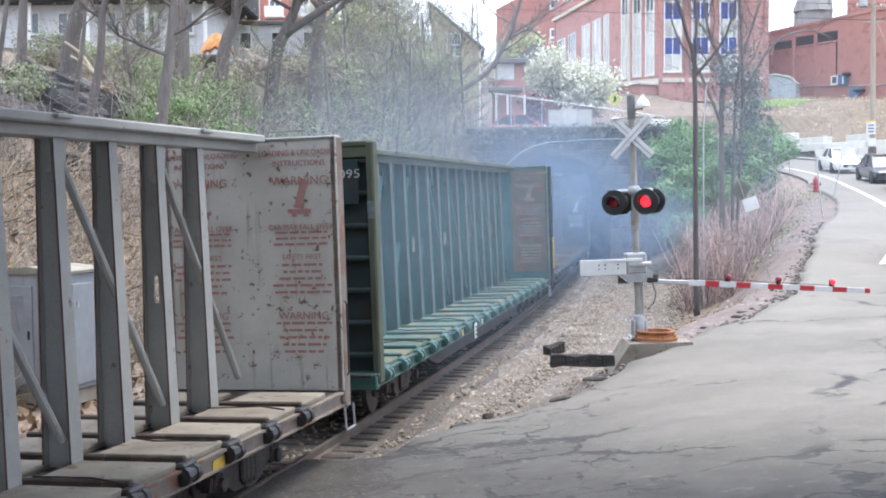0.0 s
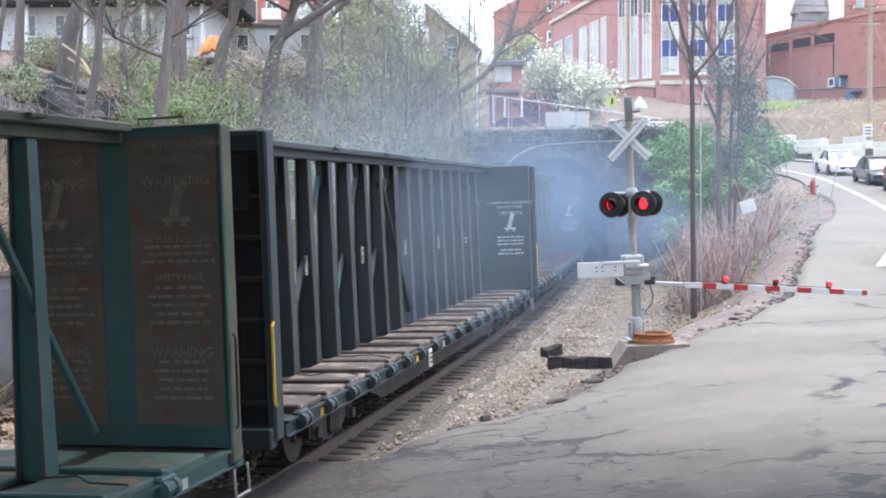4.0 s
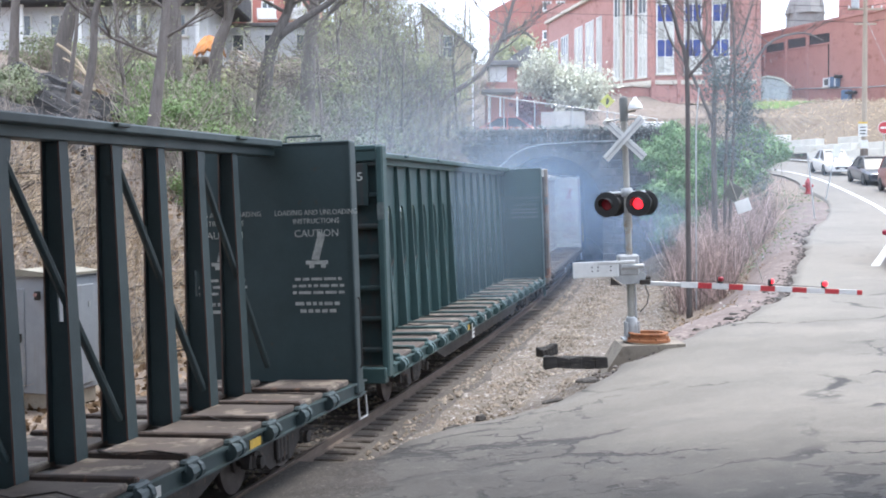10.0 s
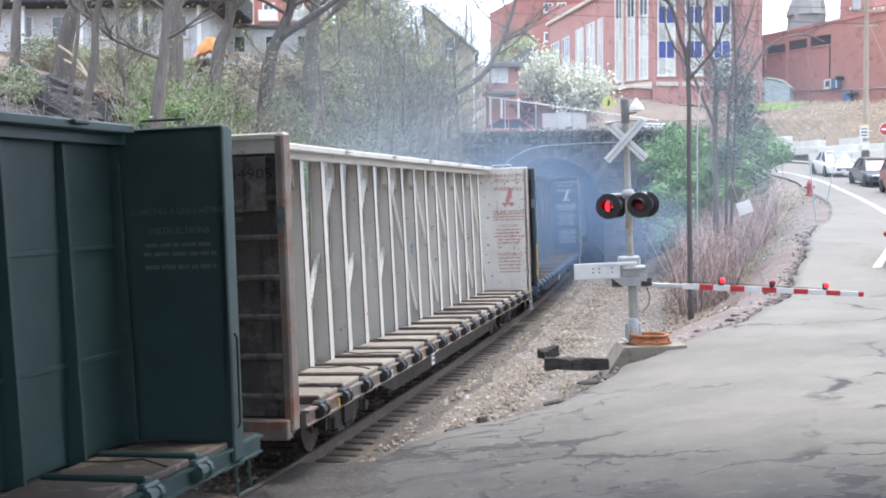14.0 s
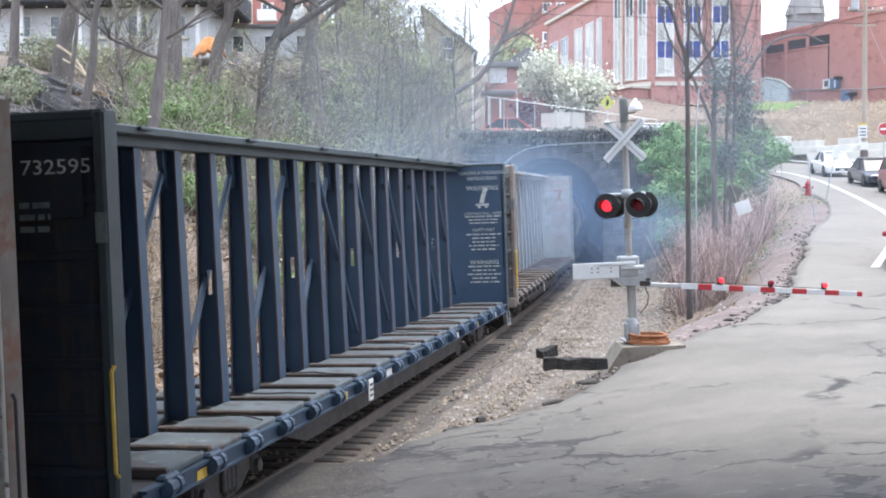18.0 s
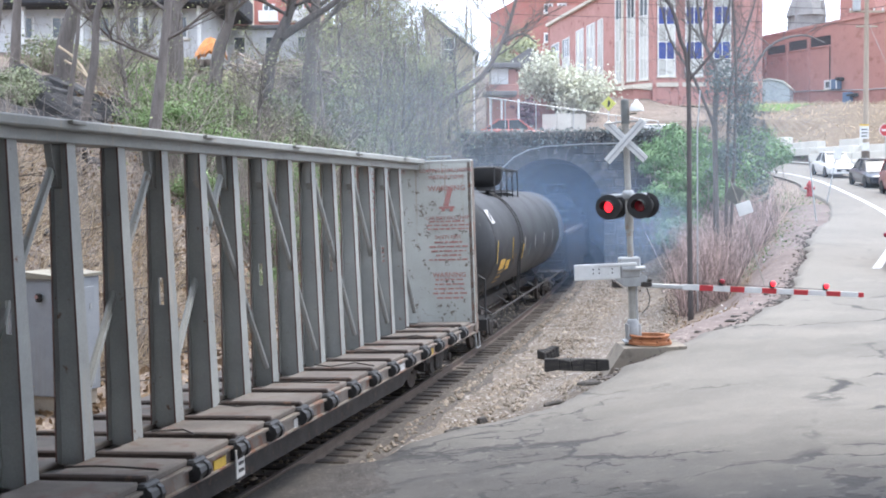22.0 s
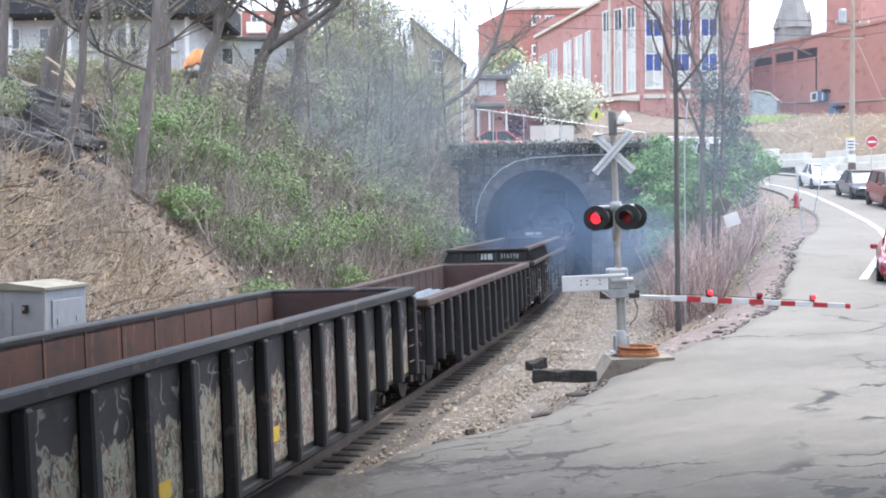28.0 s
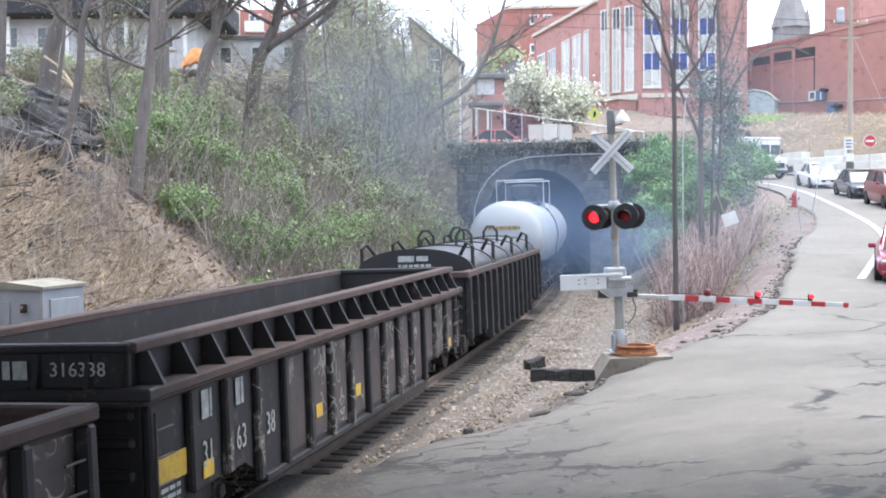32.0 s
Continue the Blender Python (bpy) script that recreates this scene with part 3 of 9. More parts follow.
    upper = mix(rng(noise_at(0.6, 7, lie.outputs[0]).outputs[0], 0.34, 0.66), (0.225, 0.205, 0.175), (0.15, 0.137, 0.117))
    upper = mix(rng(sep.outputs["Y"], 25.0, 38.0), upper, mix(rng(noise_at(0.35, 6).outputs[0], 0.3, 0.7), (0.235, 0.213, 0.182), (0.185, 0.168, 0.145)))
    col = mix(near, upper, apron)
    patch = math_("MULTIPLY", rng(noise_at(0.9, 6, lie.outputs[0]).outputs[0], 0.58, 0.68), 0.3)
    col = mix(patch, col, (0.10, 0.098, 0.095))
    col = mix(math_("MULTIPLY", crack, 0.92), col, (0.034, 0.032, 0.031))
    chip = math_("MULTIPLY", rng(noise_at(4.0, 6).outputs[0], 0.60, 0.70), 0.4)
    col = mix(chip, col, (0.25, 0.23, 0.20))
    grain = noise_at(45, 3)
    col = mix(0.45, col, mix(rng(grain.outputs[0], 0.3, 0.7), (0.45, 0.45, 0.45), (1.0, 1.0, 1.0)), "MULTIPLY")
    l.new(col, bs.inputs["Base Color"])
    bs.inputs["Roughness"].default_value = 0.85
    h = math_("ADD", math_("MULTIPLY", crack, -1.2), math_("MULTIPLY", grain.outputs[0], 0.35))
    bp = n.new("ShaderNodeBump")
    bp.inputs["Strength"].default_value, bp.inputs["Distance"].default_value = 0.7, 0.02
    l.new(h, bp.inputs["Height"])
    l.new(bp.outputs[0], bs.inputs["Normal"])
    return m


lf, rt = finer(LEFT, 8), finer(RIGHT, 8)
rows = []
for (ax, ay), (bx, by) in zip(lf, rt):
    row = []
    for k in range(25):
        t = (k / 24) ** 1.2
        x, y = lerp(ax, bx, t), lerp(ay, by, t)
        if k == 0:
            x += 0.25 * noise.noise((y * 1.3, 0, 0))
            y += 0.2 * noise.noise((x * 1.3, 5, 0))
        z = (road_z(x, y) if y > 27 else max(road_z(x, y), land_z(x, y) + 0.02)) + 0.012 * noise.noise((x * 0.9, y * 0.9, 7)) + 0.05
        o = offset(x, y)
        if abs(o) < 2.2:
            z = lerp(0.0, z, smooth((abs(o) - 1.5) / 0.7)) - 0.012
            if 0.66 < abs(o) < 0.82:
                z -= 0.03
        row.append((x, y, z))
    row.insert(0, (row[0][0] - 0.05, row[0][1] + 0.08, row[0][2] - 0.35))
    rows.append(row)
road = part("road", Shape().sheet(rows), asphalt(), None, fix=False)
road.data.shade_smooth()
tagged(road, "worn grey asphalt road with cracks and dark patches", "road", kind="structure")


def road_line(name, pts, width, material, label, lift=0.065):
    sh = Shape()
    pts = finer(pts, 6)
    rws = []
    for i, (x, y) in enumerate(pts):
        a, b = pts[max(0, i - 1)], pts[min(len(pts) - 1, i + 1)]
        d = Vector((b[0] - a[0], b[1] - a[1], 0)).normalized()
        nrm = Vector((d.y, -d.x, 0)) * width / 2
        rws.append([Vector((x, y, road_z(x, y) + lift)) + k * nrm for k in (-1, 0, 1)])
    ob = part(name, sh.sheet(rws), material, None, fix=False)
    return tagged(ob, label, "road marking", kind="structure")


road_line("edge_line", [(12.3, 34.6), (15.0, 40.6), (16.7, 44.6), (17.7, 47.6), (18.7, 51.6), (19.85, 57.4), (21.1, 64.6), (22.3, 72.4), (22.6, 80.0), (21.5, 86.0), (18.6, 91.5)], 0.24, M["white_stripe"], "worn white edge line painted on the asphalt")

# oily dirt between the track and the road
rows = []
for i in range(22):
    sd = 0.5 + 0.42 * i
    row = []
    for k, side in enumerate((0.86, 1.3, 1.75, 2.2, 2.65)):
        out = side + (0.9 * noise.noise((sd * 0.6, 3.0, 0.0)) + 0.4 * noise.noise((sd * 2.6, 8.0, 0.0))) * k / 4
        p = on_track(sd, out, 0)
        z = max(road_z(p.x, p.y), land_z(p.x, p.y) + 0.02) + 0.05
        z = lerp(0.0, z, smooth((out - 1.5) / 0.7)) + (0.012 if k < 4 else -0.02) + 0.015 * noise.noise((p.x * 4, p.y * 4, 0))
        row.append((p.x, p.y, z))
    rows.append(row)
dirt = part("track_side_dirt", Shape().sheet(rows), M["track_dirt"], None, fix=False)
tagged(dirt, "dark oily dirt beside the rail at the crossing", "dirt", kind="structure")
# ---- the railway track ----
track = thing("railway_track", "single railway track with rusty rails on timber ties", "railway track", kind="structure")
for side in (-0.76, 0.76):
    prof = [(-0.07, -0.17), (0.07, -0.17), (0.07, -0.155), (0.012, -0.13), (0.012, -0.045), (0.036, -0.035), (0.036, -0.004), (0.028, 0.0), (-0.028, 0.0), (-0.036, -0.004), (-0.036, -0.035), (-0.012, -0.045), (-0.012, -0.13), (-0.07, -0.155)]
    rail = part("rail", Shape().sheet([[on_track(s, side + a, b) for a, b in prof] for s in [-60 + 3 * k for k in range(125)]], closed=True), M["rail"], track, fix=False)
    part("railhead", Shape().sheet([[on_track(s, side + a, 0.002) for a in (-0.024, 0.024)] for s in [-60 + 3 * k for k in range(125)]]), M["railhead"], rail, "worn bright top of the rail", fix=False)
tie_me = Shape().box((0, 0, -0.255), (2.6, 0.22, 0.18), 0.02).mesh("tie", M["tie"])
for i in range(150):
    s = -8 + i * 0.52
    if 3.0 < s < 8.6:
        continue
    x, y = centre(s)
    rr = random.Random(i)
    put("tie", tie_me, track, Matrix.Translation((x, y, 0.015 + rr.uniform(-0.012, 0.012))) @ Matrix.Rotation(-heading(s) + rr.uniform(-0.025, 0.025), 4, "Z") @ Matrix.Rotation(-CANT, 4, "Y") @ Matrix.Translation((rr.uniform(-0.06, 0.06), 0, 0)))

# bare brown dirt along the road's edge, and the crumbled asphalt on it
rows = []
for i in range(64):
    y = 22.5 + 0.55 * i
    e = edge_x(LEFT, y)
    wide = 3.0 + 0.7 * noise.noise((y * 0.4, 3.0, 1.0)) if y > 27 else lerp(0.4, 3.0, (y - 22.5) / 4.5)
    rows.append([(e - wide * (1 - k / 7) + 0.15, y, lerp(land_z(e - wide * (1 - k / 7), y), max(land_z(e, y), road_z(e, y) - 0.03), (k / 7) ** 2) + (0.025 if 0 < k < 7 else -0.04)) for k in range(8)])
verge = part("verge", Shape().sheet(rows), M["verge_dirt"], None, fix=False)
verge.data.shade_smooth()
tagged(verge, "bare brown dirt verge along the asphalt", "verge", kind="structure")
rr = random.Random(8)
cv, cf = [], []
for i in range(1200):
    y = 23.0 + 24.0 * rr.random() ** 1.4
    x = edge_x(LEFT, y) + 0.1 - abs(rr.gauss(0, 0.24))
    r = rr.uniform(0.02, 0.07) * (2.0 if rr.random() < 0.06 else 1)
    k, a = len(cv), rr.random() * 6.28
    z = max(land_z(x, y), road_z(x, y) - 0.06) + 0.04
    for dx, dy, dz in ((1, 0, 0), (0, 1, 0), (-1, 0, 0), (0, -1, 0), (0.2, 0.1, 0.6), (0, 0, -0.7)):
        q = rr.uniform(0.7, 1.3) * r
        cv.append((x + q * (dx * math.cos(a) - dy * math.sin(a)), y + q * (dx * math.sin(a) + dy * math.cos(a)), z + q * dz))
    cf += [(k, k + 1, k + 4), (k + 1, k + 2, k + 4), (k + 2, k + 3, k + 4), (k + 3, k, k + 4), (k + 1, k, k + 5), (k + 2, k + 1, k + 5), (k + 3, k + 2, k + 5), (k, k + 3, k + 5)]
me = bpy.data.meshes.new("asphalt_crumbs")
me.from_pydata(cv, [], cf)
me.materials.append(M["crumb"])
tagged(new("asphalt_crumbs", me), "dark crumbled asphalt and grit along the road edge", "crumbs", kind="stuff")

# loose stones on the ballast and the shoulder
rr = random.Random(5)
sv, sf = [], []
for i in range(12000):
    s = 8 + 52 * rr.random() ** 1.5
    side = rr.choice((rr.uniform(1.6, 4.2), rr.uniform(1.8, 6.0), rr.uniform(2.0, 6.2), rr.choice((rr.uniform(-0.65, 0.65), rr.uniform(1.5, 1.9), rr.uniform(-3.0, -0.9)))))
    p = on_track(s, side, -0.16)
    g = -0.16 if abs(side) < 1.8 else max(p.z - 0.1, land_z(p.x, p.y) + 0.03) if side > 0 else -0.26
    if side > 2.2 and s < 9.4 + 0.5 * side or side > 0.9 and s < 16.0 and rr.random() < 0.8 - 0.05 * (s - 8):
        continue
    r = rr.uniform(0.025, 0.065) * (1.6 if rr.random() < 0.05 else 1)
    k = len(sv)
    a = rr.random() * 6.28
    for dx, dy, dz in ((1, 0, 0), (0, 1, 0), (-1, 0, 0), (0, -1, 0), (0.1, 0.1, 0.8), (0, 0, -0.7)):
        q = rr.uniform(0.7, 1.2) * r
        sv.append((p.x + q * (dx * math.cos(a) - dy * math.sin(a)), p.y + q * (dx * math.sin(a) + dy * math.cos(a)), g + 0.02 + q * dz))
    sf += [(k, k + 1, k + 4), (k + 1, k + 2, k + 4), (k + 2, k + 3, k + 4), (k + 3, k, k + 4), (k + 1, k, k + 5), (k + 2, k + 1, k + 5), (k + 3, k + 2, k + 5), (k, k + 3, k + 5)]


def island_tone(m, lo=0.5, hi=1.35):
    """A change of tone from piece to piece of a joined mesh."""
    n, l = m.node_tree.nodes, m.node_tree.links
    bs = n["Principled BSDF"]
    src = bs.inputs["Base Color"].links[0].from_socket if bs.inputs["Base Color"].links else None
    geo, mr, hs = n.new("ShaderNodeNewGeometry"), n.new("ShaderNodeMapRange"), n.new("ShaderNodeHueSaturation")
    mr.inputs[3].default_value, mr.inputs[4].default_value = lo, hi
    l.new(geo.outputs["Random Per Island"], mr.inputs[0])
    l.new(mr.outputs[0], hs.inputs["Value"])
    if src:
        l.new(src, hs.inputs["Color"])
    else:
        hs.inputs["Color"].default_value = bs.inputs["Base Color"].default_value
    l.new(hs.outputs[0], bs.inputs["Base Color"])
    return m


island_tone(M["stone_bit"])
island_tone(M["crumb"], 0.4, 1.5)
me = bpy.data.meshes.new("loose_stones")
me.from_pydata(sv, [], sf)
me.materials.append(M["stone_bit"])
tagged(new("loose_stones", me), "loose pale and brown ballast stones", "stones", kind="stuff")

# ---- the tunnel: a stone headwall with an arch, and a sooty bore behind it ----
px, py = centre(PORTAL_S)
portal_at = Matrix.Translation((px, py, 0)) @ Matrix.Rotation(-heading(PORTAL_S), 4, "Z")
portal = thing("tunnel_portal", "dark sooty stone tunnel portal with a round arch", "tunnel portal", portal_at, kind="structure")
RAD, SPRING, CROWN_T, CX = 2.92, 3.2, 0.55, -0.32


def arch(r, n=24, base=-0.5):
    pts = [(CX - r, base), (CX - r, SPRING * 0.5)]
    pts += [(CX - r * math.cos(math.pi * k / n), SPRING + r * math.sin(math.pi * k / n)) for k in range(n + 1)]
    return pts + [(CX + r, SPRING * 0.5), (CX + r, base)]


# backing wall with the opening cut through, set back behind the blocks
inner = arch(RAD + 0.02)
n = len(inner)
big = [(-5.2, -0.5), (-5.2, 1.6)]
for k in range(25):
    a = math.pi * k / 24
    cx, cz = -math.cos(a), math.sin(a)
    t = min((5.2 if cx < 0 else 6.4) / max(abs(cx), 1e-4), (7.6 - SPRING) / max(cz, 1e-4))
    big.append((cx * t, SPRING + cz * t))
big += [(6.4, 1.6), (6.4, -0.5)]
core = Shape()
for y in (0.12, 0.95):
    core.add([(x, y, z) for x, z in inner] + [(x, y, z) for x, z in big], [(i, i + 1, n + i + 1, n + i) for i in range(n - 1)])
part("wall_core", core, M["mortar"], portal, "pale mortar between the blocks")
# arch ring of wedge stones
ring_n = 27
for k in range(ring_n):
    a0, a1 = math.pi * (k + 0.03) / ring_n, math.pi * (k + 0.97) / ring_n
    o = [(CX - r * math.cos(a), SPRING + r * math.sin(a)) for r, a in ((RAD, a0), (RAD + CROWN_T, a0), (RAD + CROWN_T, a1), (RAD, a1))]
    part("arch_stone", Shape().prism(o, -0.10, 0.9, "Y"), M["tunnel_stone"], portal)
for sx in (-1, 1):
    z = -0.4
    k = 0
    while z < SPRING - 0.05:
        h = min(0.6, SPRING - z)
        part("jamb_stone", Shape().box((CX + sx * (RAD + 0.33 + 0.06 * (k % 2)), 0.4, z + h / 2), (0.62 + 0.12 * (k % 2), 1.0, h - 0.02), 0.025), M["tunnel_stone"], portal)
        z += h
        k += 1
# coursed blocks, up to the ring
rr = random.Random(11)
block_me = {}
z, row = 0.0, 0
while z < 7.0:
    up = z + 0.21 - SPRING
    gap = RAD + 0.66 if up < 0.1 else math.sqrt(max(0.0, (RAD + CROWN_T - 0.12) ** 2 - up ** 2))
    for lo, hi in ((-5.2, CX - gap), (CX + gap, 6.25)) if gap > 0.05 else ((-5.2, 6.25),):
        x = lo
        while x < hi - 0.2:
            w = 0.4 + 0.1 * (rr.randrange(9) if x > lo or row % 2 else 1)
            if hi - x - w < 0.45:
                w = round(hi - x, 1)
            if w not in block_me:
                block_me[w] = Shape().box((0, 0, 0), (w - 0.03, 0.36, 0.43), 0.03).mesh("block", M["tunnel_stone"])
            put("block", block_me[w], portal, (x + w / 2, 0.12 + rr.uniform(-0.02, 0.03), z + 0.21))
            x += w
    z += 0.455
    row += 1
for k in range(9):
    part("coping", Shape().box((-4.6 + k * 1.32, 0.3, 7.4), (1.29, 1.3, 0.34), 0.04), M["tunnel_stone"], portal, at=(0, 0, rr.uniform(-0.01, 0.02)))
# a cable sagging over the arch
part("cable", Shape().tube([(-3.75, -0.25, 3.2), (-3.7, -0.25, 4.0), (-3.45, -0.25, 4.8), (-2.95, -0.25, 5.6), (-2.3, -0.25, 6.2), (-1.5, -0.25, 6.6), (-0.6, -0.25, 6.78), (1.4, -0.25, 6.88), (3.6, -0.25, 6.9)], 0.045, 5), M["galv"], portal, "pale cable strung over the arch")
# the bore
rows = []
for i in range(50):
    s = PORTAL_S + 0.6 + i * 6.0
    x, y = centre(s)
    mt = Matrix.Translation((x, y, 0)) @ Matrix.Rotation(-heading(s), 4, "Z")
    rows.append([mt @ Vector((a, 0, b)) for a, b in arch(RAD + 0.01, 16, -0.6)])
bore = part("tunnel_bore", Shape().sheet(rows), M["lining"], portal, "sooty black tunnel lining", fix=False)
bore.matrix_parent_inverse = portal_at.inverted()
x, y = centre(PORTAL_S + 294)
end = part("tunnel_end", Shape().box((0, 0, 3), (9, 0.5, 8)), M["lining"], portal, at=Matrix.Translation((x, y, 0)) @ Matrix.Rotation(-heading(PORTAL_S + 294), 4, "Z"))
end.matrix_parent_inverse = portal_at.inverted()

# ---- unseen deck added above and behind camera: closes the place, shades its near end ----
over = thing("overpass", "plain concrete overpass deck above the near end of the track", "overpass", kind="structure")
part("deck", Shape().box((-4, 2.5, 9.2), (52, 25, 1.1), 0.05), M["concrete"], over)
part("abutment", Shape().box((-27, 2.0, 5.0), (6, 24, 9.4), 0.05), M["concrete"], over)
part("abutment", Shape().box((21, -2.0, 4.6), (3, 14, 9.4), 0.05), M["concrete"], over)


# ---- the level-crossing signal ----
SIG = Matrix.Translation((3.95, 25.0, 1.12)) @ Matrix.Rotation(radians(-2.1), 4, "Y")
FACE = Matrix.Rotation(radians(-24), 4, "Z")
signal = thing("crossing_signal", "level-crossing signal mast with crossbuck, red flashing lamps and gate machine", "crossing signal", SIG)
part("mast", Shape().lathe([(0.075, 0.0), (0.075, 1.2), (0.066, 1.22), (0.064, 4.7), (0.07, 4.72), (0.07, 4.78), (0.03, 4.8)], 16), M["mast"], signal, "weathered steel mast", round_off=True)
b = Shape().box((0, 0, 0.02), (0.42, 0.42, 0.04), 0.01).lathe([(0.12, 0.04), (0.12, 0.42), (0.10, 0.46), (0.08, 0.47)], 12)
for k in range(4):
    b.box((0.12 * (-1) ** k, 0.12 * (-1) ** (k // 2), 0.2), (0.05, 0.05, 0.34), 0.01)
part("base_casting", b, M["galv"], signal, "grey base casting", round_off=True)
cap = Shape().lathe([(0.085, 4.42), (0.085, 4.86), (0.07, 4.9), (0.02, 4.93)], 16)
part("mast_cap", cap, M["timber_grey"], signal, "dull grey mast cap", round_off=True)
bell = part("bell", Shape().lathe([(0.15, 4.66), (0.14, 4.72), (0.10, 4.80), (0.05, 4.84), (0.03, 4.9)], 18, at=(0.22, -0.1, 0)), M["white_sign"], signal, "pale dome-shaped bell", round_off=True)
part("bell_arm", Shape().tube([(0, 0, 4.6), (0.22, -0.1, 4.62)], 0.02, 6), M["mast"], bell)
part("cross_wire", Shape().tube([(-0.42, 0, 4.44), (0, 0, 4.47), (0.5, 0, 4.45)], 0.02, 6), M["galv"], signal)
for tilt, y, nm in ((45, -0.10, "crossbuck_blade"), (-45, -0.14, "crossbuck_blade")):
    m = FACE @ Matrix.Translation((0.02, y, 4.07)) @ Matrix.Rotation(radians(tilt), 4, "Y")
    bl = part(nm, Shape().box((0, 0, 0), (1.12, 0.012, 0.16), 0.004), M["white_sign"], signal, "dull white crossbuck blade", at=m)
    part("stiffener", Shape().box((0, -0.012, 0), (1.1, 0.012, 0.03), 0.003), M["galv"], bl)
    part("stiffener", Shape().box((0, 0.012, 0), (1.1, 0.012, 0.05), 0.003), M["galv"], bl)
part("band", Shape().lathe([(0.09, 4.02), (0.09, 4.1)], 14), M["galv"], signal)
part("band", Shape().lathe([(0.085, 2.25), (0.09, 2.3), (0.09, 2.5), (0.085, 2.55)], 14), M["mast"], signal)
part("lamp_bar", Shape().tube([FACE @ Vector((-0.38, 0, 2.98)), FACE @ Vector((0.38, 0, 2.98))], 0.035, 8), M["galv"], signal)
part("junction_box", Shape().lathe([(0.10, 2.9), (0.12, 2.94), (0.12, 3.04), (0.1, 3.08)], 14), M["galv"], signal, round_off=True)
LENSES = []


def two_faced(parent, at, r, bulge):
    """A red lens, dull on one side and lit on the other."""
    dome = [(r * math.cos(a), bulge * math.sin(a)) for a in [math.pi / 2 * k / 6 for k in range(7)]]
    prof = [(max(0.003, a), -b) for a, b in dome[::-1]] + [(max(0.003, a), b) for a, b in dome]
    me = Shape().lathe(prof, 20, "Y").mesh("lens", M["lens_off"], True)
    me.materials.append(M["lens_on"])
    for f in me.polygons:
        f.material_index = 1 if f.center.y > 0 else 0
    return put("lens", me, parent, at, "red signal lens")


for sx in (-1, 1):
    for back in (0, 1):
        m = FACE @ Matrix.Translation((-0.345 if sx < 0 else 0.305, 0, 2.76)) @ Matrix.Rotation(radians(180 * back), 4, "Z") @ Matrix.Translation((0, -0.3, 0))
        u = put("lamp_unit", Shape().lathe([(0.255, 0.0), (0.26, 0.012), (0.255, 0.024), (0.17, 0.03)], 32, "Y", caps=False).lathe([(0.118, 0.012), (0.15, 0.02), (0.165, 0.1), (0.13, 0.2), (0.05, 0.23)], 24, "Y", caps=False).mesh("lamp_unit", M["black"], True), signal, m, "black round target board with a lamp")
        disc = Shape().lathe([(0.255, 0.005), (0.118, 0.006)], 32, "Y", caps=False)
        part("target_board", disc, M["black"], u)
        # visor: a half tube over the lens
        rows = [[(r * math.cos(a), -d, r * math.sin(a)) for r, d in ((0.125, 0.0), (0.13, 0.14 + 0.1 * math.sin(a)), (0.136, 0.14 + 0.1 * math.sin(a)), (0.134, 0.0))] for a in [radians(-20 + 220 * k / 20) for k in range(21)]]
        part("visor", Shape().sheet(rows), M["black"], u, round_off=True)
        # the lens: a drum with a dull and a lit face, which turns
        lens = two_faced(u, Matrix.Translation((0, 0.03, 0)), 0.112, 0.06)
        if not back:
            LENSES.append((lens, (0, 0.03, 0), 0.0 if sx < 0 else 0.62))
        part("brace", Shape().tube([(0, 0.06, 0.14), (0, 0.2, 0.24), (0, 0.3, 0.22)], 0.022, 6), M["galv"], u)
# gate machine, counterweight and arm
mach = part("gate_machine", Shape().box((-0.03, 0.02, 1.52), (0.42, 0.36, 0.42), 0.03).prism([(-0.42, 1.36), (-0.16, 1.14), (0.3, 1.14), (0.3, 1.34), (-0.42, 1.62)], -0.14, 0.12, "Y"), M["galv"], signal, "grey gate machine housing")
part("shaft", Shape().tube([(-0.2, -0.22, 1.5), (0.25, -0.22, 1.5)], 0.05, 10), M["galv"], mach)
part("clamp", Shape().lathe([(0.12, 1.22), (0.12, 1.5), (0.105, 1.52)], 14), M["galv"], mach)
cw = part("counterweight", Shape().box((-0.72, -0.24, 1.47), (0.92, 0.05, 0.32), 0.012).box((-0.3, -0.26, 1.6), (0.75, 0.05, 0.06), 0.01), M["white_sign"], signal, "pale counterweight plate with bolt holes")
for x in (-0.80, -0.68, -0.42):
    for z in (1.44, 1.52):
        part("bolt_hole", Shape().lathe([(0.016, 0), (0.016, 0.012)], 10, "Y", at=(x, -0.276, z)), M["black"], cw)
part("vane", Shape().prism([(-0.42, 1.3), (-0.42, 1.14), (-0.2, 1.12)], -0.2, -0.16, "Y"), M["steel_dark"], cw)
sup = part("arm_support", Shape().box((0.28, -0.1, 1.17), (0.22, 0.14, 0.1), 0.015).box((0.34, -0.1, 1.25), (0.12, 0.1, 0.06), 0.02), M["steel_dark"], signal, "dark arm clamp")
part("cable", Shape().tube([(0.3, 0, 1.1), (0.36, -0.02, 0.9), (0.33, 0, 0.72), (0.18, 0, 0.55)], 0.012, 5), M["black"], signal)
part("conduit", Shape().tube([(0.09, -0.05, 0.0), (0.09, -0.05, 1.2)], 0.02, 6), M["galv"], signal)

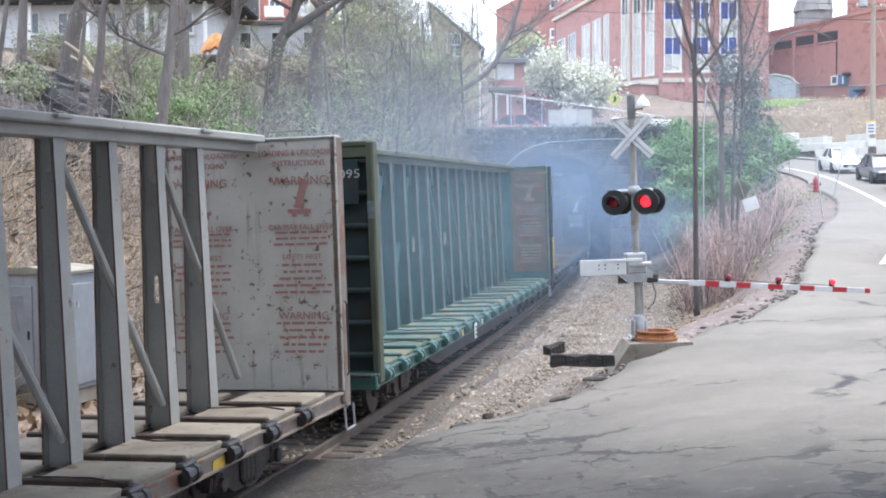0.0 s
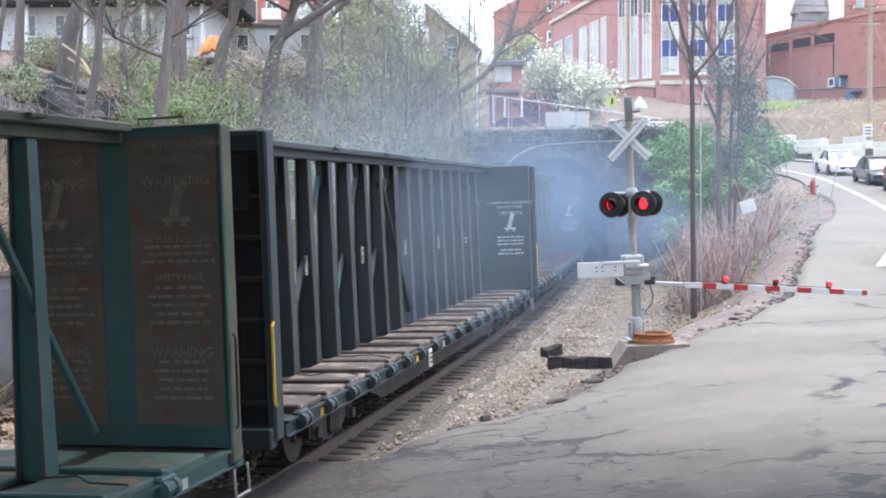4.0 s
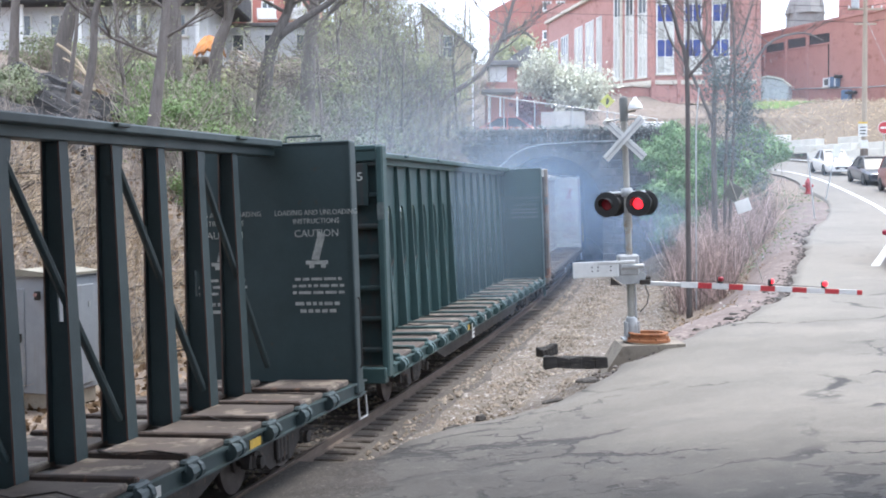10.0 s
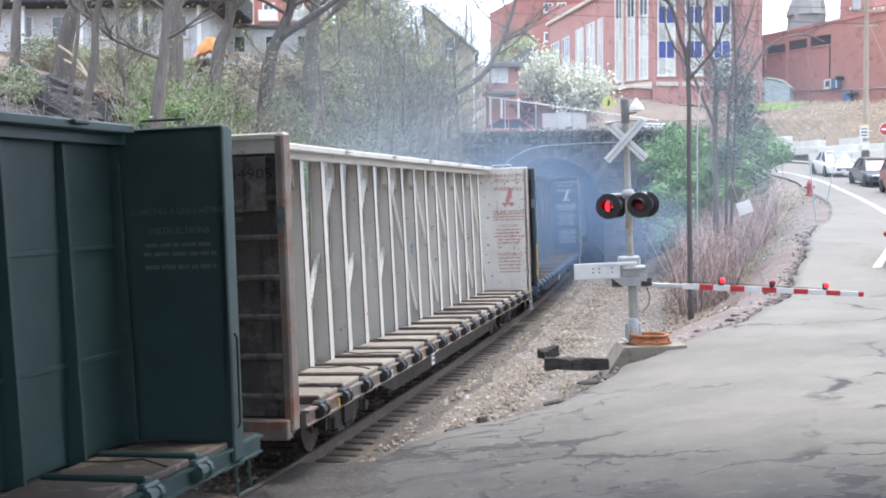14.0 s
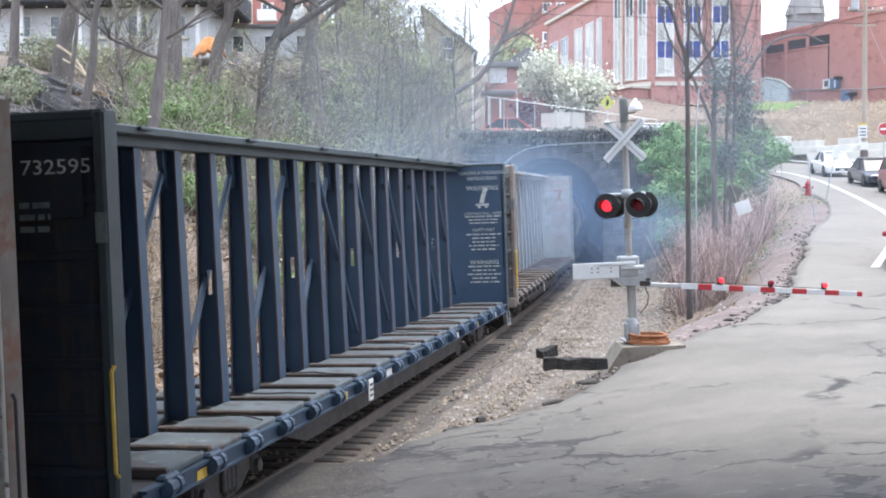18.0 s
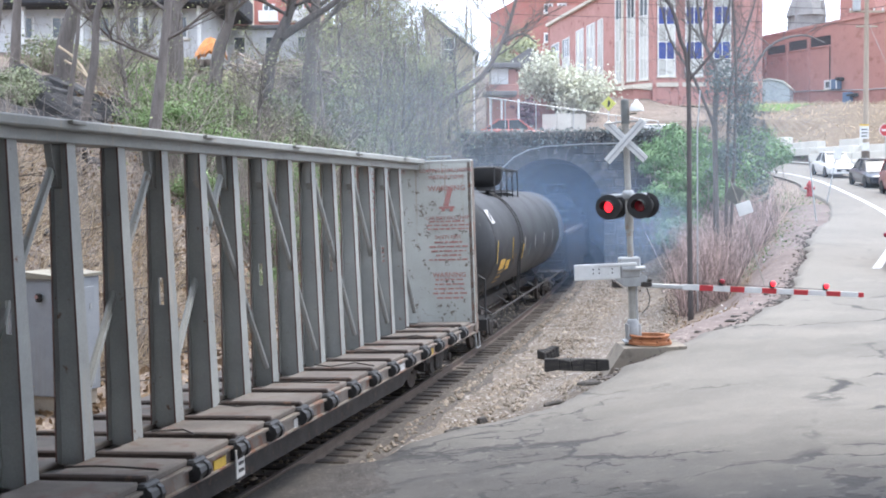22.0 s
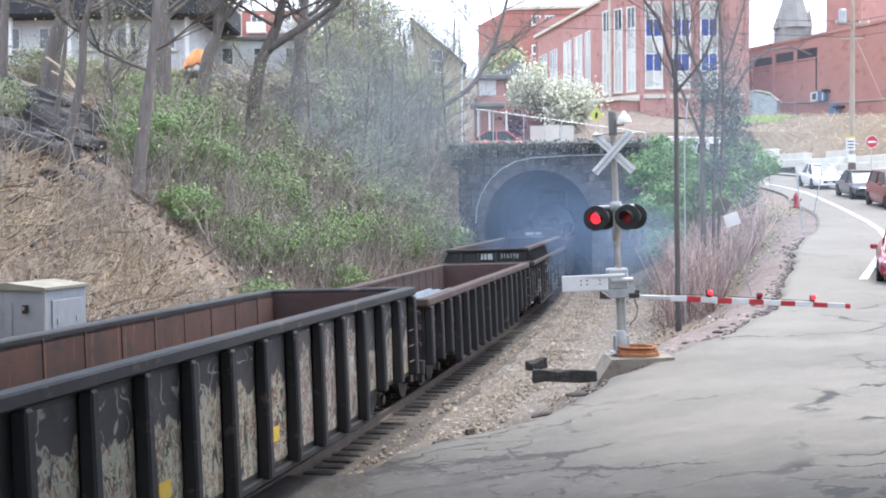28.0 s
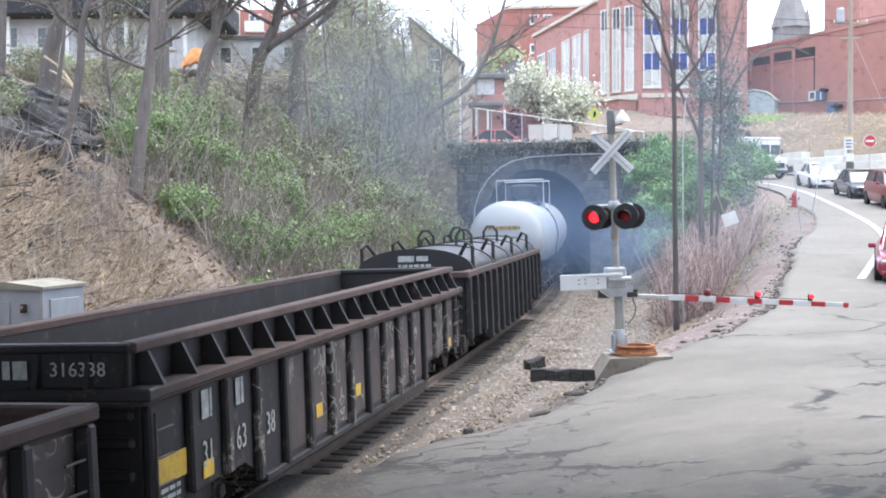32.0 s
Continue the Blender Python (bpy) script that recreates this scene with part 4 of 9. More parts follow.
# the lowered gate arm with its stripes and small lamps
ARM = Matrix.Translation((4.25, 25.3, 2.245)) @ Matrix.Rotation(radians(8), 4, "Z") @ Matrix.Rotation(radians(3.5), 4, "Y")
gate = thing("gate_arm", "lowered red and white striped crossing gate arm with small red lamps", "gate arm", ARM)
part("root_tube", Shape().box((0.38, 0, 0), (0.8, 0.05, 0.09), 0.012, top=(1, 1)), M["galv"], gate, "plain grey root of the arm")
x, k = 0.78, 0
for w in (0.36, 0.30, 0.37, 0.31, 0.38, 0.32, 0.38, 0.32, 0.40, 0.32, 0.40, 0.12):
    h = lerp(0.125, 0.10, x / 5)
    part("red_stripe" if k % 2 else "white_stripe", Shape().box((x + w / 2, 0, 0), (w, 0.035, h), 0.006), M["red_stripe" if k % 2 else "white_stripe"], gate)
    x += w
    k += 1
for x, lit in ((1.62, 0), (2.72, 1), (3.9, 2)):
    l = part("arm_lamp", Shape().lathe([(0.05, 0.05), (0.055, 0.1), (0.06, 0.12), (0.06, 0.17), (0.04, 0.19)], 12, at=(x, 0, 0.01)), M["black"], gate, "small red warning lamp on the arm", round_off=True)
    lens = two_faced(l, Matrix.Translation((x, -0.055, 0.155)) @ Matrix.Rotation(math.pi * (lit == 2), 4, "Z"), 0.055, 0.04)
    if lit < 2:
        LENSES.append((lens, (x, -0.055, 0.155), 1.16 if not lit else 0.4))
part("arm_wire", Shape().tube([(0.5, 0, 0.08), (1.7, 0, 0.1), (2.9, 0, 0.085), (3.9, 0, 0.08)], 0.008, 4), M["black"], gate)

# foundation and its rusty flange
fo = part("signal_foundation", Shape().prism([(3.2, 0.35), (3.66, 1.06), (4.9, 1.1), (5.0, 0.4)], 24.35, 25.5, "Y"), M["old_concrete"], None)
tagged(fo, "sloping weathered concrete foundation of the crossing signal", "foundation")
fl = thing("rusty_flange", "rusty orange steel ring lying on the concrete foundation", "steel ring", (4.25, 24.85, 1.1))
part("ring", Shape().lathe([(0.44, 0.0), (0.44, 0.05), (0.38, 0.06), (0.36, 0.13), (0.40, 0.15), (0.40, 0.18), (0.31, 0.18), (0.30, 0.02)], 28, caps=False), M["orange_rust"], fl, round_off=True)
for k in range(8):
    a = k * math.pi / 4 + 0.2
    part("bolt", Shape().lathe([(0.025, 0.05), (0.025, 0.09)], 6, at=(0.415 * math.cos(a), 0.415 * math.sin(a), 0)), M["orange_rust"], fl)

# old timbers by the signal
for nm, c, sz, rz, ry in (("long", (2.62, 23.55, 0.86), (1.2, 0.24, 0.24), 6, 1), ("short", (2.13, 24.05, 1.02), (0.42, 0.22, 0.2), 36, -8)):
    tb = Shape()
    for q in range(5):
        tb.box(((q - 2) * sz[0] / 5, 0, 0), (sz[0] / 5 + 0.01, sz[1], sz[2]), 0.02)
    tb.v = [tuple(Vector(v) + 0.05 * noise.noise_vector(Vector(v) * 3.1)) for v in tb.v]
    t = part("old_timber", tb, M["timber"], None, at=Matrix.Translation(c) @ Matrix.Rotation(radians(rz), 4, "Z") @ Matrix.Rotation(radians(ry), 4, "Y"))
    tagged(t, "short black tarred timber block on the ballast" if nm == "short" else "long black tarred timber lying on the ballast", "timber")

# signal cabinet beside the track
cab = thing("signal_cabinet", "grey steel signalling cabinet with louvred door and cream roof", "signal cabinet", Matrix.Translation((-7.36, 23.0, 0.5)) @ Matrix.Rotation(radians(-18), 4, "Z"))
part("body", Shape().box((0, 0, 1.1), (1.5, 1.3, 2.14), 0.015), M["cabinet"], cab)
part("roof", Shape().prism([(-0.8, 2.17), (0.8, 2.17), (0.8, 2.22), (0, 2.30), (-0.8, 2.22)], -0.7, 0.7, "Y"), M["cream"], cab, "weathered cream roof")
part("plinth", Shape().box((0, 0, -0.1), (1.4, 1.2, 0.3), 0.01), M["concrete"], cab)
d = part("door", Shape().box((-0.30, -0.665, 1.05), (0.75, 0.03, 1.8), 0.008), M["cabinet"], cab)
for k in range(7):
    part("louvre", Shape().box((-0.30, -0.685, 0.3 + 0.045 * k), (0.4, 0.012, 0.02), 0.003), M["cabinet"], d)
    part("louvre", Shape().box((-0.30, -0.685, 1.5 + 0.045 * k), (0.4, 0.012, 0.02), 0.003), M["cabinet"], d)
part("handle", Shape().box((0.0, -0.695, 1.05), (0.03, 0.04, 0.16), 0.008), M["steel_dark"], d)
part("door", Shape().box((0.765, 0.0, 1.05), (0.03, 0.9, 1.85), 0.008), M["cabinet"], cab)
lp = part("lamp", Shape().box((0.38, -0.70, 1.83), (0.10, 0.1, 0.16), 0.02), M["steel_dark"], cab, "small dark lamp box")
part("lens", Shape().lathe([(0.035, 0), (0.03, 0.02), (0.008, 0.03)], 10, "Y", at=(0.38, -0.775, 1.85)), M["letter_red"], lp)
part("corner_trim", Shape().box((0.74, -0.64, 1.1), (0.05, 0.05, 2.14), 0.01), M["galv"], cab)
for y in (-0.3, 0.3):
    part("hinge", Shape().box((0.79, y, 1.6), (0.02, 0.06, 0.1), 0.004), M["galv"], cab)


# ---- the goods train ----
def paint(name, a, b, rust_level=0.64, rough=0.6, rust=RUST, streak=None, scale=1.2, spot_scale=4.0, streak_level=0.6):
    return surface(name, a, b, rough, 0.0, scale=scale, spots=rust, spot_scale=spot_scale, spot_level=rust_level, spot_soft=0.03, bump=0.12, bump_scale=35, vary=0.08, streak=streak, streak_level=streak_level)


def bogie_meshes():
    ws = Shape().lathe([(0.075, -0.95), (0.075, -0.80), (0.16, -0.79), (0.16, -0.74), (0.40, -0.735), (0.45, -0.725), (0.445, -0.70), (0.42, -0.62), (0.40, -0.61), (0.36, -0.63), (0.16, -0.66), (0.13, -0.62), (0.085, -0.58), (0.085, 0.58), (0.13, 0.62), (0.16, 0.66), (0.36, 0.63), (0.40, 0.61), (0.42, 0.62), (0.445, 0.70), (0.45, 0.725), (0.40, 0.735), (0.16, 0.74), (0.16, 0.79), (0.075, 0.80), (0.075, 0.95)], 24, "X").mesh("wheelset", M["wheel"], True)
    o = [(-1.15, 0.40), (-1.1, 0.56), (-0.75, 0.62), (-0.4, 0.80), (0.4, 0.80), (0.75, 0.62), (1.1, 0.56), (1.15, 0.40), (0.95, 0.36), (0.72, 0.42), (0.42, 0.24), (-0.42, 0.24), (-0.72, 0.42), (-0.95, 0.36)]
    sf = Shape().prism(o, -0.06, 0.06, "X")
    sf.box((0.02, 0, 0.5), (0.2, 0.5, 0.34), 0.02)
    for y in (-0.9, 0.9):
        sf.box((0, y, 0.47), (0.2, 0.26, 0.22), 0.03)
        sf.lathe([(0.1, 0.10), (0.09, 0.16), (0.03, 0.17)], 12, "X", at=(0, y, 0.45))
    for y in (-0.14, 0, 0.14):
        sf.tube([(0.08, y, 0.28), (0.08, y, 0.62)], 0.055, 8)
    return ws, sf.mesh("side_frame", M["steel_dark"], True), Shape().box((0, 0, 0.62), (1.9, 0.36, 0.22), 0.03).mesh("bolster", M["steel_dark"])


WHEELSET, SIDE_FRAME, BOLSTER = bogie_meshes()
WHEELS = []


def bogies(car, at, track_wheels=False, drop=0.0):
    for y0 in (-at, at):
        bo = put("bogie", BOLSTER, car, (0, y0, -drop), "dark steel bogie")
        for y in (-0.9, 0.9):
            w = put("wheelset", WHEELSET, bo, (0, y, 0.45))
            if track_wheels:
                WHEELS.append((w, y, car))
        for x in (-1.0, 1.0):
            put("side_frame", SIDE_FRAME, bo, Matrix.Translation((x, 0, 0)) @ (Matrix.Rotation(math.pi, 4, "Z") if x < 0 else Matrix()))


COUPLER = Shape().box((0, 0.35, 0.86), (0.16, 0.75, 0.18), 0.02).box((0.04, 0.8, 0.86), (0.3, 0.3, 0.28), 0.06).tube([(0.25, 0.1, 0.75), (0.3, 0.4, 0.45), (0.22, 0.75, 0.4)], 0.03, 6).mesh("coupler", M["steel_dark"])


def couplers(car, at):
    for k in (0, 1):
        put("coupler", COUPLER, car, Matrix.Rotation(math.pi * k, 4, "Z") @ Matrix.Translation((0, at, 0)))


TEXT = {}


def lettering(text, size, material, parent, at, wide=1.0, align="CENTER"):
    key = (text, size, material.name, align)
    if key not in TEXT:
        ob = words("lettering", text, size, material, parent, at, wide=wide, align=align)
        TEXT[key] = ob.data
        return ob
    return put("lettering", TEXT[key], parent, at @ Matrix.Diagonal((wide, 1, 1, 1)))


def bars(w, h, material, parent, at, seed, fill=0.9):
    """A line of unreadable small writing as short bars."""
    rr = random.Random(seed)
    sh = Shape()
    x = -w / 2
    while x < w / 2:
        k = min(rr.uniform(0.06, 0.22), w / 2 - x)
        if k > 0.02:
            sh.box((x + k / 2, 0, 0), (k, h, 0.004))
        x += k + 0.035
    return part("small_writing", sh, material, parent, at=at)


def sign_text(parent, x, y, kind, material, seed):
    """Loading instructions on one half of a bulkhead face."""
    face = lambda z, dx=0: Matrix.Translation((x + dx, y, z)) @ Matrix.Rotation(radians(90), 4, "X")
    rr = random.Random(seed)
    fig = Shape().prism([(-0.10, 0.02), (0.03, 0.0), (0.15, 0.42), (0.04, 0.48)], -0.002, 0.002, "Z").prism([(-0.2, -0.06), (0.18, -0.06), (0.18, 0.0), (-0.2, 0.0)], -0.002, 0.002, "Z").prism([(-0.14, -0.12), (-0.06, -0.12), (-0.06, -0.06), (-0.14, -0.06)], -0.002, 0.002, "Z").prism([(0.06, -0.12), (0.14, -0.12), (0.14, -0.06), (0.06, -0.06)], -0.002, 0.002, "Z")

    def lines(z, n, h, step, lo, hi, salt):
        for k in range(n):
            bars(rr.uniform(lo, hi), h, material, parent, face(z - step * k), seed * salt + k)

    if kind == "WARNING":
        lettering("LOADING & UNLOADING", 0.13, material, parent, face(4.64), 0.86)
        lettering("INSTRUCTIONS", 0.13, material, parent, face(4.48), 0.95)
        lettering("WARNING", 0.19, material, parent, face(4.21))
        part("pictogram", fig, material, parent, "leaning wagon pictogram", at=face(3.78))
        lettering("CAR MAY FALL OVER", 0.125, material, parent, face(3.50), 0.9)
        lines(3.42, 3, 0.034, 0.09, 0.8, 1.05, 31)
        lettering("SAFETY FIRST", 0.12, material, parent, face(3.04), 0.9)
        lines(2.92, 5, 0.038, 0.105, 0.6, 1.0, 37)
        lettering("WARNING", 0.17, material, parent, face(2.13))
        lines(2.02, 5, 0.038, 0.11, 0.6, 1.0, 41)
    elif kind == "CAUTION":
        lettering("LOADING AND UNLOADING", 0.12, material, parent, face(3.74), 0.9)
        lettering("INSTRUCTIONS", 0.12, material, parent, face(3.6), 0.95)
        lettering("CAUTION", 0.17, material, parent, face(3.4))
        part("pictogram", fig, material, parent, "leaning wagon pictogram", at=face(2.96))
        lines(2.66, 3, 0.045, 0.11, 0.75, 0.95, 31)
        lines(2.26, 2, 0.055, 0.12, 0.6, 0.85, 33)
    else:
        lettering("LOADING & UNLOADING", 0.115, material, parent, face(3.86), 0.95)
        lettering("INSTRUCTIONS", 0.115, material, parent, face(3.62), 1.0)
        lines(3.45, 2, 0.045, 0.11, 0.8, 1.15, 31)
        lines(3.18, 1, 0.05, 0.3, 0.9, 1.0, 33)


HALF, DECK, TOP, PITCH, LIFT = 11.125, 0.97, 4.88, 1.2, 0.06


EDGE_RUST = surface("worn_rusty_edge", (0.20, 0.12, 0.10), (0.11, 0.07, 0.06), 0.9, scale=4, bump=0.2, vary=0.2)


def post_mesh(body, hgt, slotted):
    """A flanged post that widens to its foot, rusty along its edges; some have a slot through."""
    sh, loops = Shape(), []
    for t in (0, 1):
        x, h, z = lerp(0.175, 0.108, t), lerp(0.125, 0.092, t), 0.97 + hgt * t
        a, b, w = x - 0.012, x + 0.012, 0.02
        loops.append([(-b, -h, z), (-a, -h, z), (-a, -w, z), (a, -w, z), (a, -h, z), (b, -h, z), (b, h, z), (a, h, z), (a, w, z), (-a, w, z), (-a, h, z), (-b, h, z)])
    faces = [(k, (k + 1) % 12, 12 + (k + 1) % 12, 12 + k) for k in range(12) if not (slotted and k in (2, 8))]
    verts = loops[0] + loops[1]
    if slotted:
        verts += [(sx * 0.035, y, z) for y in (-0.02, 0.02) for sx, z in ((-1, 2.62), (1, 2.62), (1, 2.98), (-1, 2.98))]
        f, g = (2, 3, 15, 14), (9, 8, 20, 21)
        faces += [(f[k], f[(k + 1) % 4], 24 + (k + 1) % 4, 24 + k) for k in range(4)]
        faces += [(g[(k + 1) % 4], g[k], 28 + k, 28 + (k + 1) % 4) for k in range(4)]
        faces += [(24 + k, 24 + (k + 1) % 4, 28 + (k + 1) % 4, 28 + k) for k in range(4)]
    sh.add(verts, faces)
    me = sh.mesh("post", body)
    me.materials.append(EDGE_RUST)
    for q in me.polygons:
        xs = [me.vertices[v].co.x for v in q.vertices]
        if abs(q.normal.y) > 0.9 and max(xs) - min(xs) < 0.1 and len(set(round(x, 4) for x in xs)) == 4 and max(abs(me.vertices[v].co.y) for v in q.vertices) > 0.05:
            q.material_index = 1
    return me


def welded(me):
    """The same mesh with its touching corners joined."""
    bm = bmesh.new()
    bm.from_mesh(me)
    bmesh.ops.remove_doubles(bm, verts=bm.verts, dist=0.001)
    bm.to_mesh(me)
    bm.free()
    return me


def centrebeam(label, body, deck, chord, text, kind, seed, window=False, placard=True, near=0.0, far=0.0, number=""):
    rr = random.Random(seed)
    car = thing("centrebeam_flat_car", label, "flat car", group="goods train")
    # underframe
    part("centre_sill", Shape().box((0, 0, 0.72), (0.5, 23.6, 0.4), 0.02).box((0, 0, 0.6), (0.72, 13.0, 0.62), 0.03), M["steel_dark"], car)
    for x in (-1.36, 1.36):
        sill = part("side_sill", Shape().prism([(x - 0.06, 0.72), (x + 0.05, 0.72), (x + 0.05, 0.745), (x + 0.02, 0.755), (x + 0.02, 0.91), (x + 0.07, 0.92), (x + 0.07, 0.955), (x - 0.06, 0.955)], -11.4, 11.4, "Y"), M["stained_sill"] if body in (GREY, WHITE, PALE) else body, car)
        for k in range(8):
            y = -9.6 + k * 2.75 + rr.uniform(-0.3, 0.3)
            part("reflector", Shape().box((x + (0.028 if x > 0 else -0.028), y, 0.81), (0.012, 0.36, 0.12), 0.003), M["yellow"] if k % 2 == 0 else M["placard"], sill, "orange reflective mark" if k % 2 == 0 else "")
    if placard:
        pc = part("placard", Shape().box((1.46, -3.2 + rr.uniform(-0.5, 0.5), 0.72), (0.02, 0.26, 0.36), 0.006), M["placard"], car, "white placard board on the sill")
        for k in range(3):
            part("small_writing", Shape().box((1.474, pc.data.vertices[0].co.y + 0.13, 0.81 - 0.09 * k), (0.006, 0.16, 0.04)), M["black"], pc)
    # added dark skirts that stand in for the shade under the deck
    for x in (-1.08, 1.08):
        part("side_girder", Shape().prism([(-7.0, 0.9), (-6.6, 0.62), (-5.4, 0.3), (5.4, 0.3), (6.6, 0.62), (7.0, 0.9)], x - 0.02, x + 0.02, "X"), M["steel_dark"], car)
    # crossbearers under the deck
    cb = Shape().box((0, 0, 0.8), (2.6, 0.16, 0.2), 0.01).mesh("crossbearer", M["steel_dark"])
    for k in range(19):
        put("crossbearer", cb, car, (0, -10.8 + 1.2 * k, 0))
    part("deck_plate", Shape().box((0, 0, 0.93), (2.66, 23.0, 0.05), 0.01), M["steel_dark"], car)
    pad = Shape().box((0.76, 0, 0.99), (1.2, 0.98, 0.09), 0.02).mesh("deck_panel", deck)
    light = body in (GREY, WHITE, PALE)
    rib = Shape().box((0.76, 0, 1.015), (1.26, 0.10, 0.13), 0.02).mesh("deck_riser", body if body in (GREEN, TEAL) else M["riser"])
    winch = Shape().lathe([(0.03, -0.17), (0.11, -0.16), (0.11, -0.05), (0.09, -0.04), (0.09, 0.06), (0.11, 0.07), (0.11, 0.15), (0.03, 0.16)], 10, "Y", at=(1.42, 0, 0.87)).box((1.39, 0.0, 0.94), (0.14, 0.36, 0.15), 0.03).mesh("winch", M["black"] if body in (GREY, WHITE, PALE) else body)
    for k in range(18):
        y = -10.35 + 1.2 * k
        for sx in (0, 1):
            t = Matrix.Rotation(math.pi * sx, 4, "Z")
            put("deck_panel", pad, car, Matrix.Translation((0, y + 0.12, rr.uniform(-0.012, 0.012))) @ t @ Matrix.Rotation(rr.uniform(-0.01, 0.01), 4, "Z"))
            put("deck_riser", rib, car, Matrix.Translation((0, y - 0.46, 0)) @ t)
            put("winch", winch, car, Matrix.Translation((0, y - 0.46, 0)) @ t)
    # tie-down cables slack on the deck
    for k in range(10):
        y = -HALF + 1.2 + 2.1 * k
        p = [(0.25, y, 1.09), (0.6, y + rr.uniform(-0.2, 0.2), 1.08), (0.95, y + rr.uniform(-0.25, 0.25), 1.10), (1.36, y + rr.uniform(-0.1, 0.1), 1.07)]
        part("cable", Shape().tube(p, 0.012, 5), M["steel_dark"], car)
    # the centre beam
    if window:
        # a solid web with tall oval openings between ribs
        def bay(hole, name):
            w, z0, z1 = PITCH, 1.02, TOP - 0.16
            sh = Shape()
            if not hole:
                sh.box((0, 0, (z0 + z1) / 2), (0.03, w, z1 - z0))
                return sh.mesh(name, body)
            n = 32
            oz, ay, az = 2.88, 0.35, 0.92
            for x in (-0.02, 0.02):
                ins = [(x, ay * math.cos(2 * math.pi * k / n), oz + az * math.sin(2 * math.pi * k / n)) for k in range(n)]
                out = []
                for k in range(n):
                    a = 2 * math.pi * k / n
                    c, s = math.cos(a), math.sin(a)
                    t = min(w / 2 / max(abs(c), 1e-5), ((z1 - oz) if s > 0 else (oz - z0)) / max(abs(s), 1e-5))
                    out.append((x, c * t, oz + s * t))
                cs = [(x, sy * w / 2, z) for sy, z in ((1, z1), (-1, z1), (-1, z0), (1, z0))]
                sh.add(ins + out, [(k, (k + 1) % n, n + (k + 1) % n, n + k) for k in range(n)])
                for c in cs:
                    near = sorted(range(n), key=lambda k: (Vector(out[k]) - Vector(c)).length)[:2]
                    sh.add([c, out[near[0]], out[near[1]]], [(0, 1, 2)])
            rim = [[(x, ay * r * math.cos(2 * math.pi * k / n), oz + az * (r * 0.5 + 0.5) * math.sin(2 * math.pi * k / n)) for x, r in ((-0.02, 1), (0.02, 1))] for k in range(n)]
            sh.sheet(list(zip(*[[tuple(q) for q in p] for p in rim])), closed=True)
            return welded(sh.mesh(name, body))
        holed, solid = bay(True, "web_panel"), bay(False, "web_panel")
        ribm = Shape().box((0, 0, (0.97 + TOP - 0.2) / 2), (0.44, 0.06, TOP - 0.2 - 0.97), 0.008, top=(0.45, 1)).mesh("rib", body)
        bar = Shape().box((0.03, 0, 0), (0.03, PITCH, 0.05), 0.005).mesh("cross_rib", body)
        for k in range(-9, 9):
            y = 0.17 + PITCH * k
            for z in () if -6 <= k <= 5 else (2.15, 3.45):
                put("cross_rib", bar, car, (0, y, z))
            put("web_panel", holed if -6 <= k <= 5 else solid, car, (0, y, 0))
            put("rib", ribm, car, (0, y + PITCH / 2, 0))
        for k in (-5, 3):
            side = lambda z: Matrix.Translation((0.026, 0.17 + PITCH * k, z)) @ Matrix.Rotation(radians(90), 4, "Z") @ Matrix.Rotation(radians(90), 4, "X")
            lettering("SAFETY FIRST", 0.11, text, car, side(1.8), 0.85)
            for j in range(4):
                bars(0.62 - 0.08 * (j % 2), 0.035, text, car, side(1.68 - 0.1 * j), 300 + 7 * k + j)
        for k in range(-6, 6):
            y = 0.17 + PITCH * k
            for sg in (-1, 1):
                part("cross_wire", Shape().tube([(0.0, y - 0.33, 2.36 + 0.19 * sg), (0, y + 0.33, 2.36 - 0.19 * sg)], 0.012, 5), M["steel_dark"], car)
    else:
        hgt = TOP - 0.19 - 0.97
        post, slot = post_mesh(body, hgt, False), post_mesh(body, hgt, True)
        for k in range(-8, 9):
            put("post", slot if k % 3 == 1 else post, car, (0, -0.25 + PITCH * k, 0))
        brace = Shape().tube([(0, 0.06, TOP - 0.4), (0, 2 * PITCH - 0.12, 1.3)], 0.055, 8).mesh("brace", body, True)
        gus = Shape().prism([(-0.11, -0.26), (0.0, -0.40), (0.10, -0.36), (0.2, -0.05), (0.22, 0.12), (-0.11, 0.12)], -0.045, 0.045, "X").mesh("gusset", body)
        for k in range(5):
            y = -1.45 + 2 * PITCH * k
            put("brace", brace, car, (0.07, y, 0))
            put("gusset", gus, car, (0.05, y, TOP - 0.32))
        for k in range(4):
            y = -0.25 - 2 * PITCH * k
            put("brace", brace, car, Matrix.Translation((-0.07, y, 0)) @ Matrix.Rotation(math.pi, 4, "Z"))
            put("gusset", gus, car, Matrix.Translation((-0.05, y, TOP - 0.32)) @ Matrix.Rotation(math.pi, 4, "Z"))
    mid, run = (far - near) / 2, 2 * HALF + far + near - 0.15
    part("top_chord", Shape().box((0, mid, TOP - 0.01), (0.66, run, 0.12), 0.02).box((0, mid, TOP - 0.13), (0.34, run + 0.1, 0.14), 0.01), chord, car, "top chord of the centre beam")
    tab = Shape().box((0, 0, TOP + 0.035), (0.12, 0.3, 0.05), 0.01).mesh("chord_tab", chord)
    for k in range(6):
        for x in (-0.33, 0.33):
            put("chord_tab", tab, car, (x, -8.9 + 3.6 * k, -0.02))
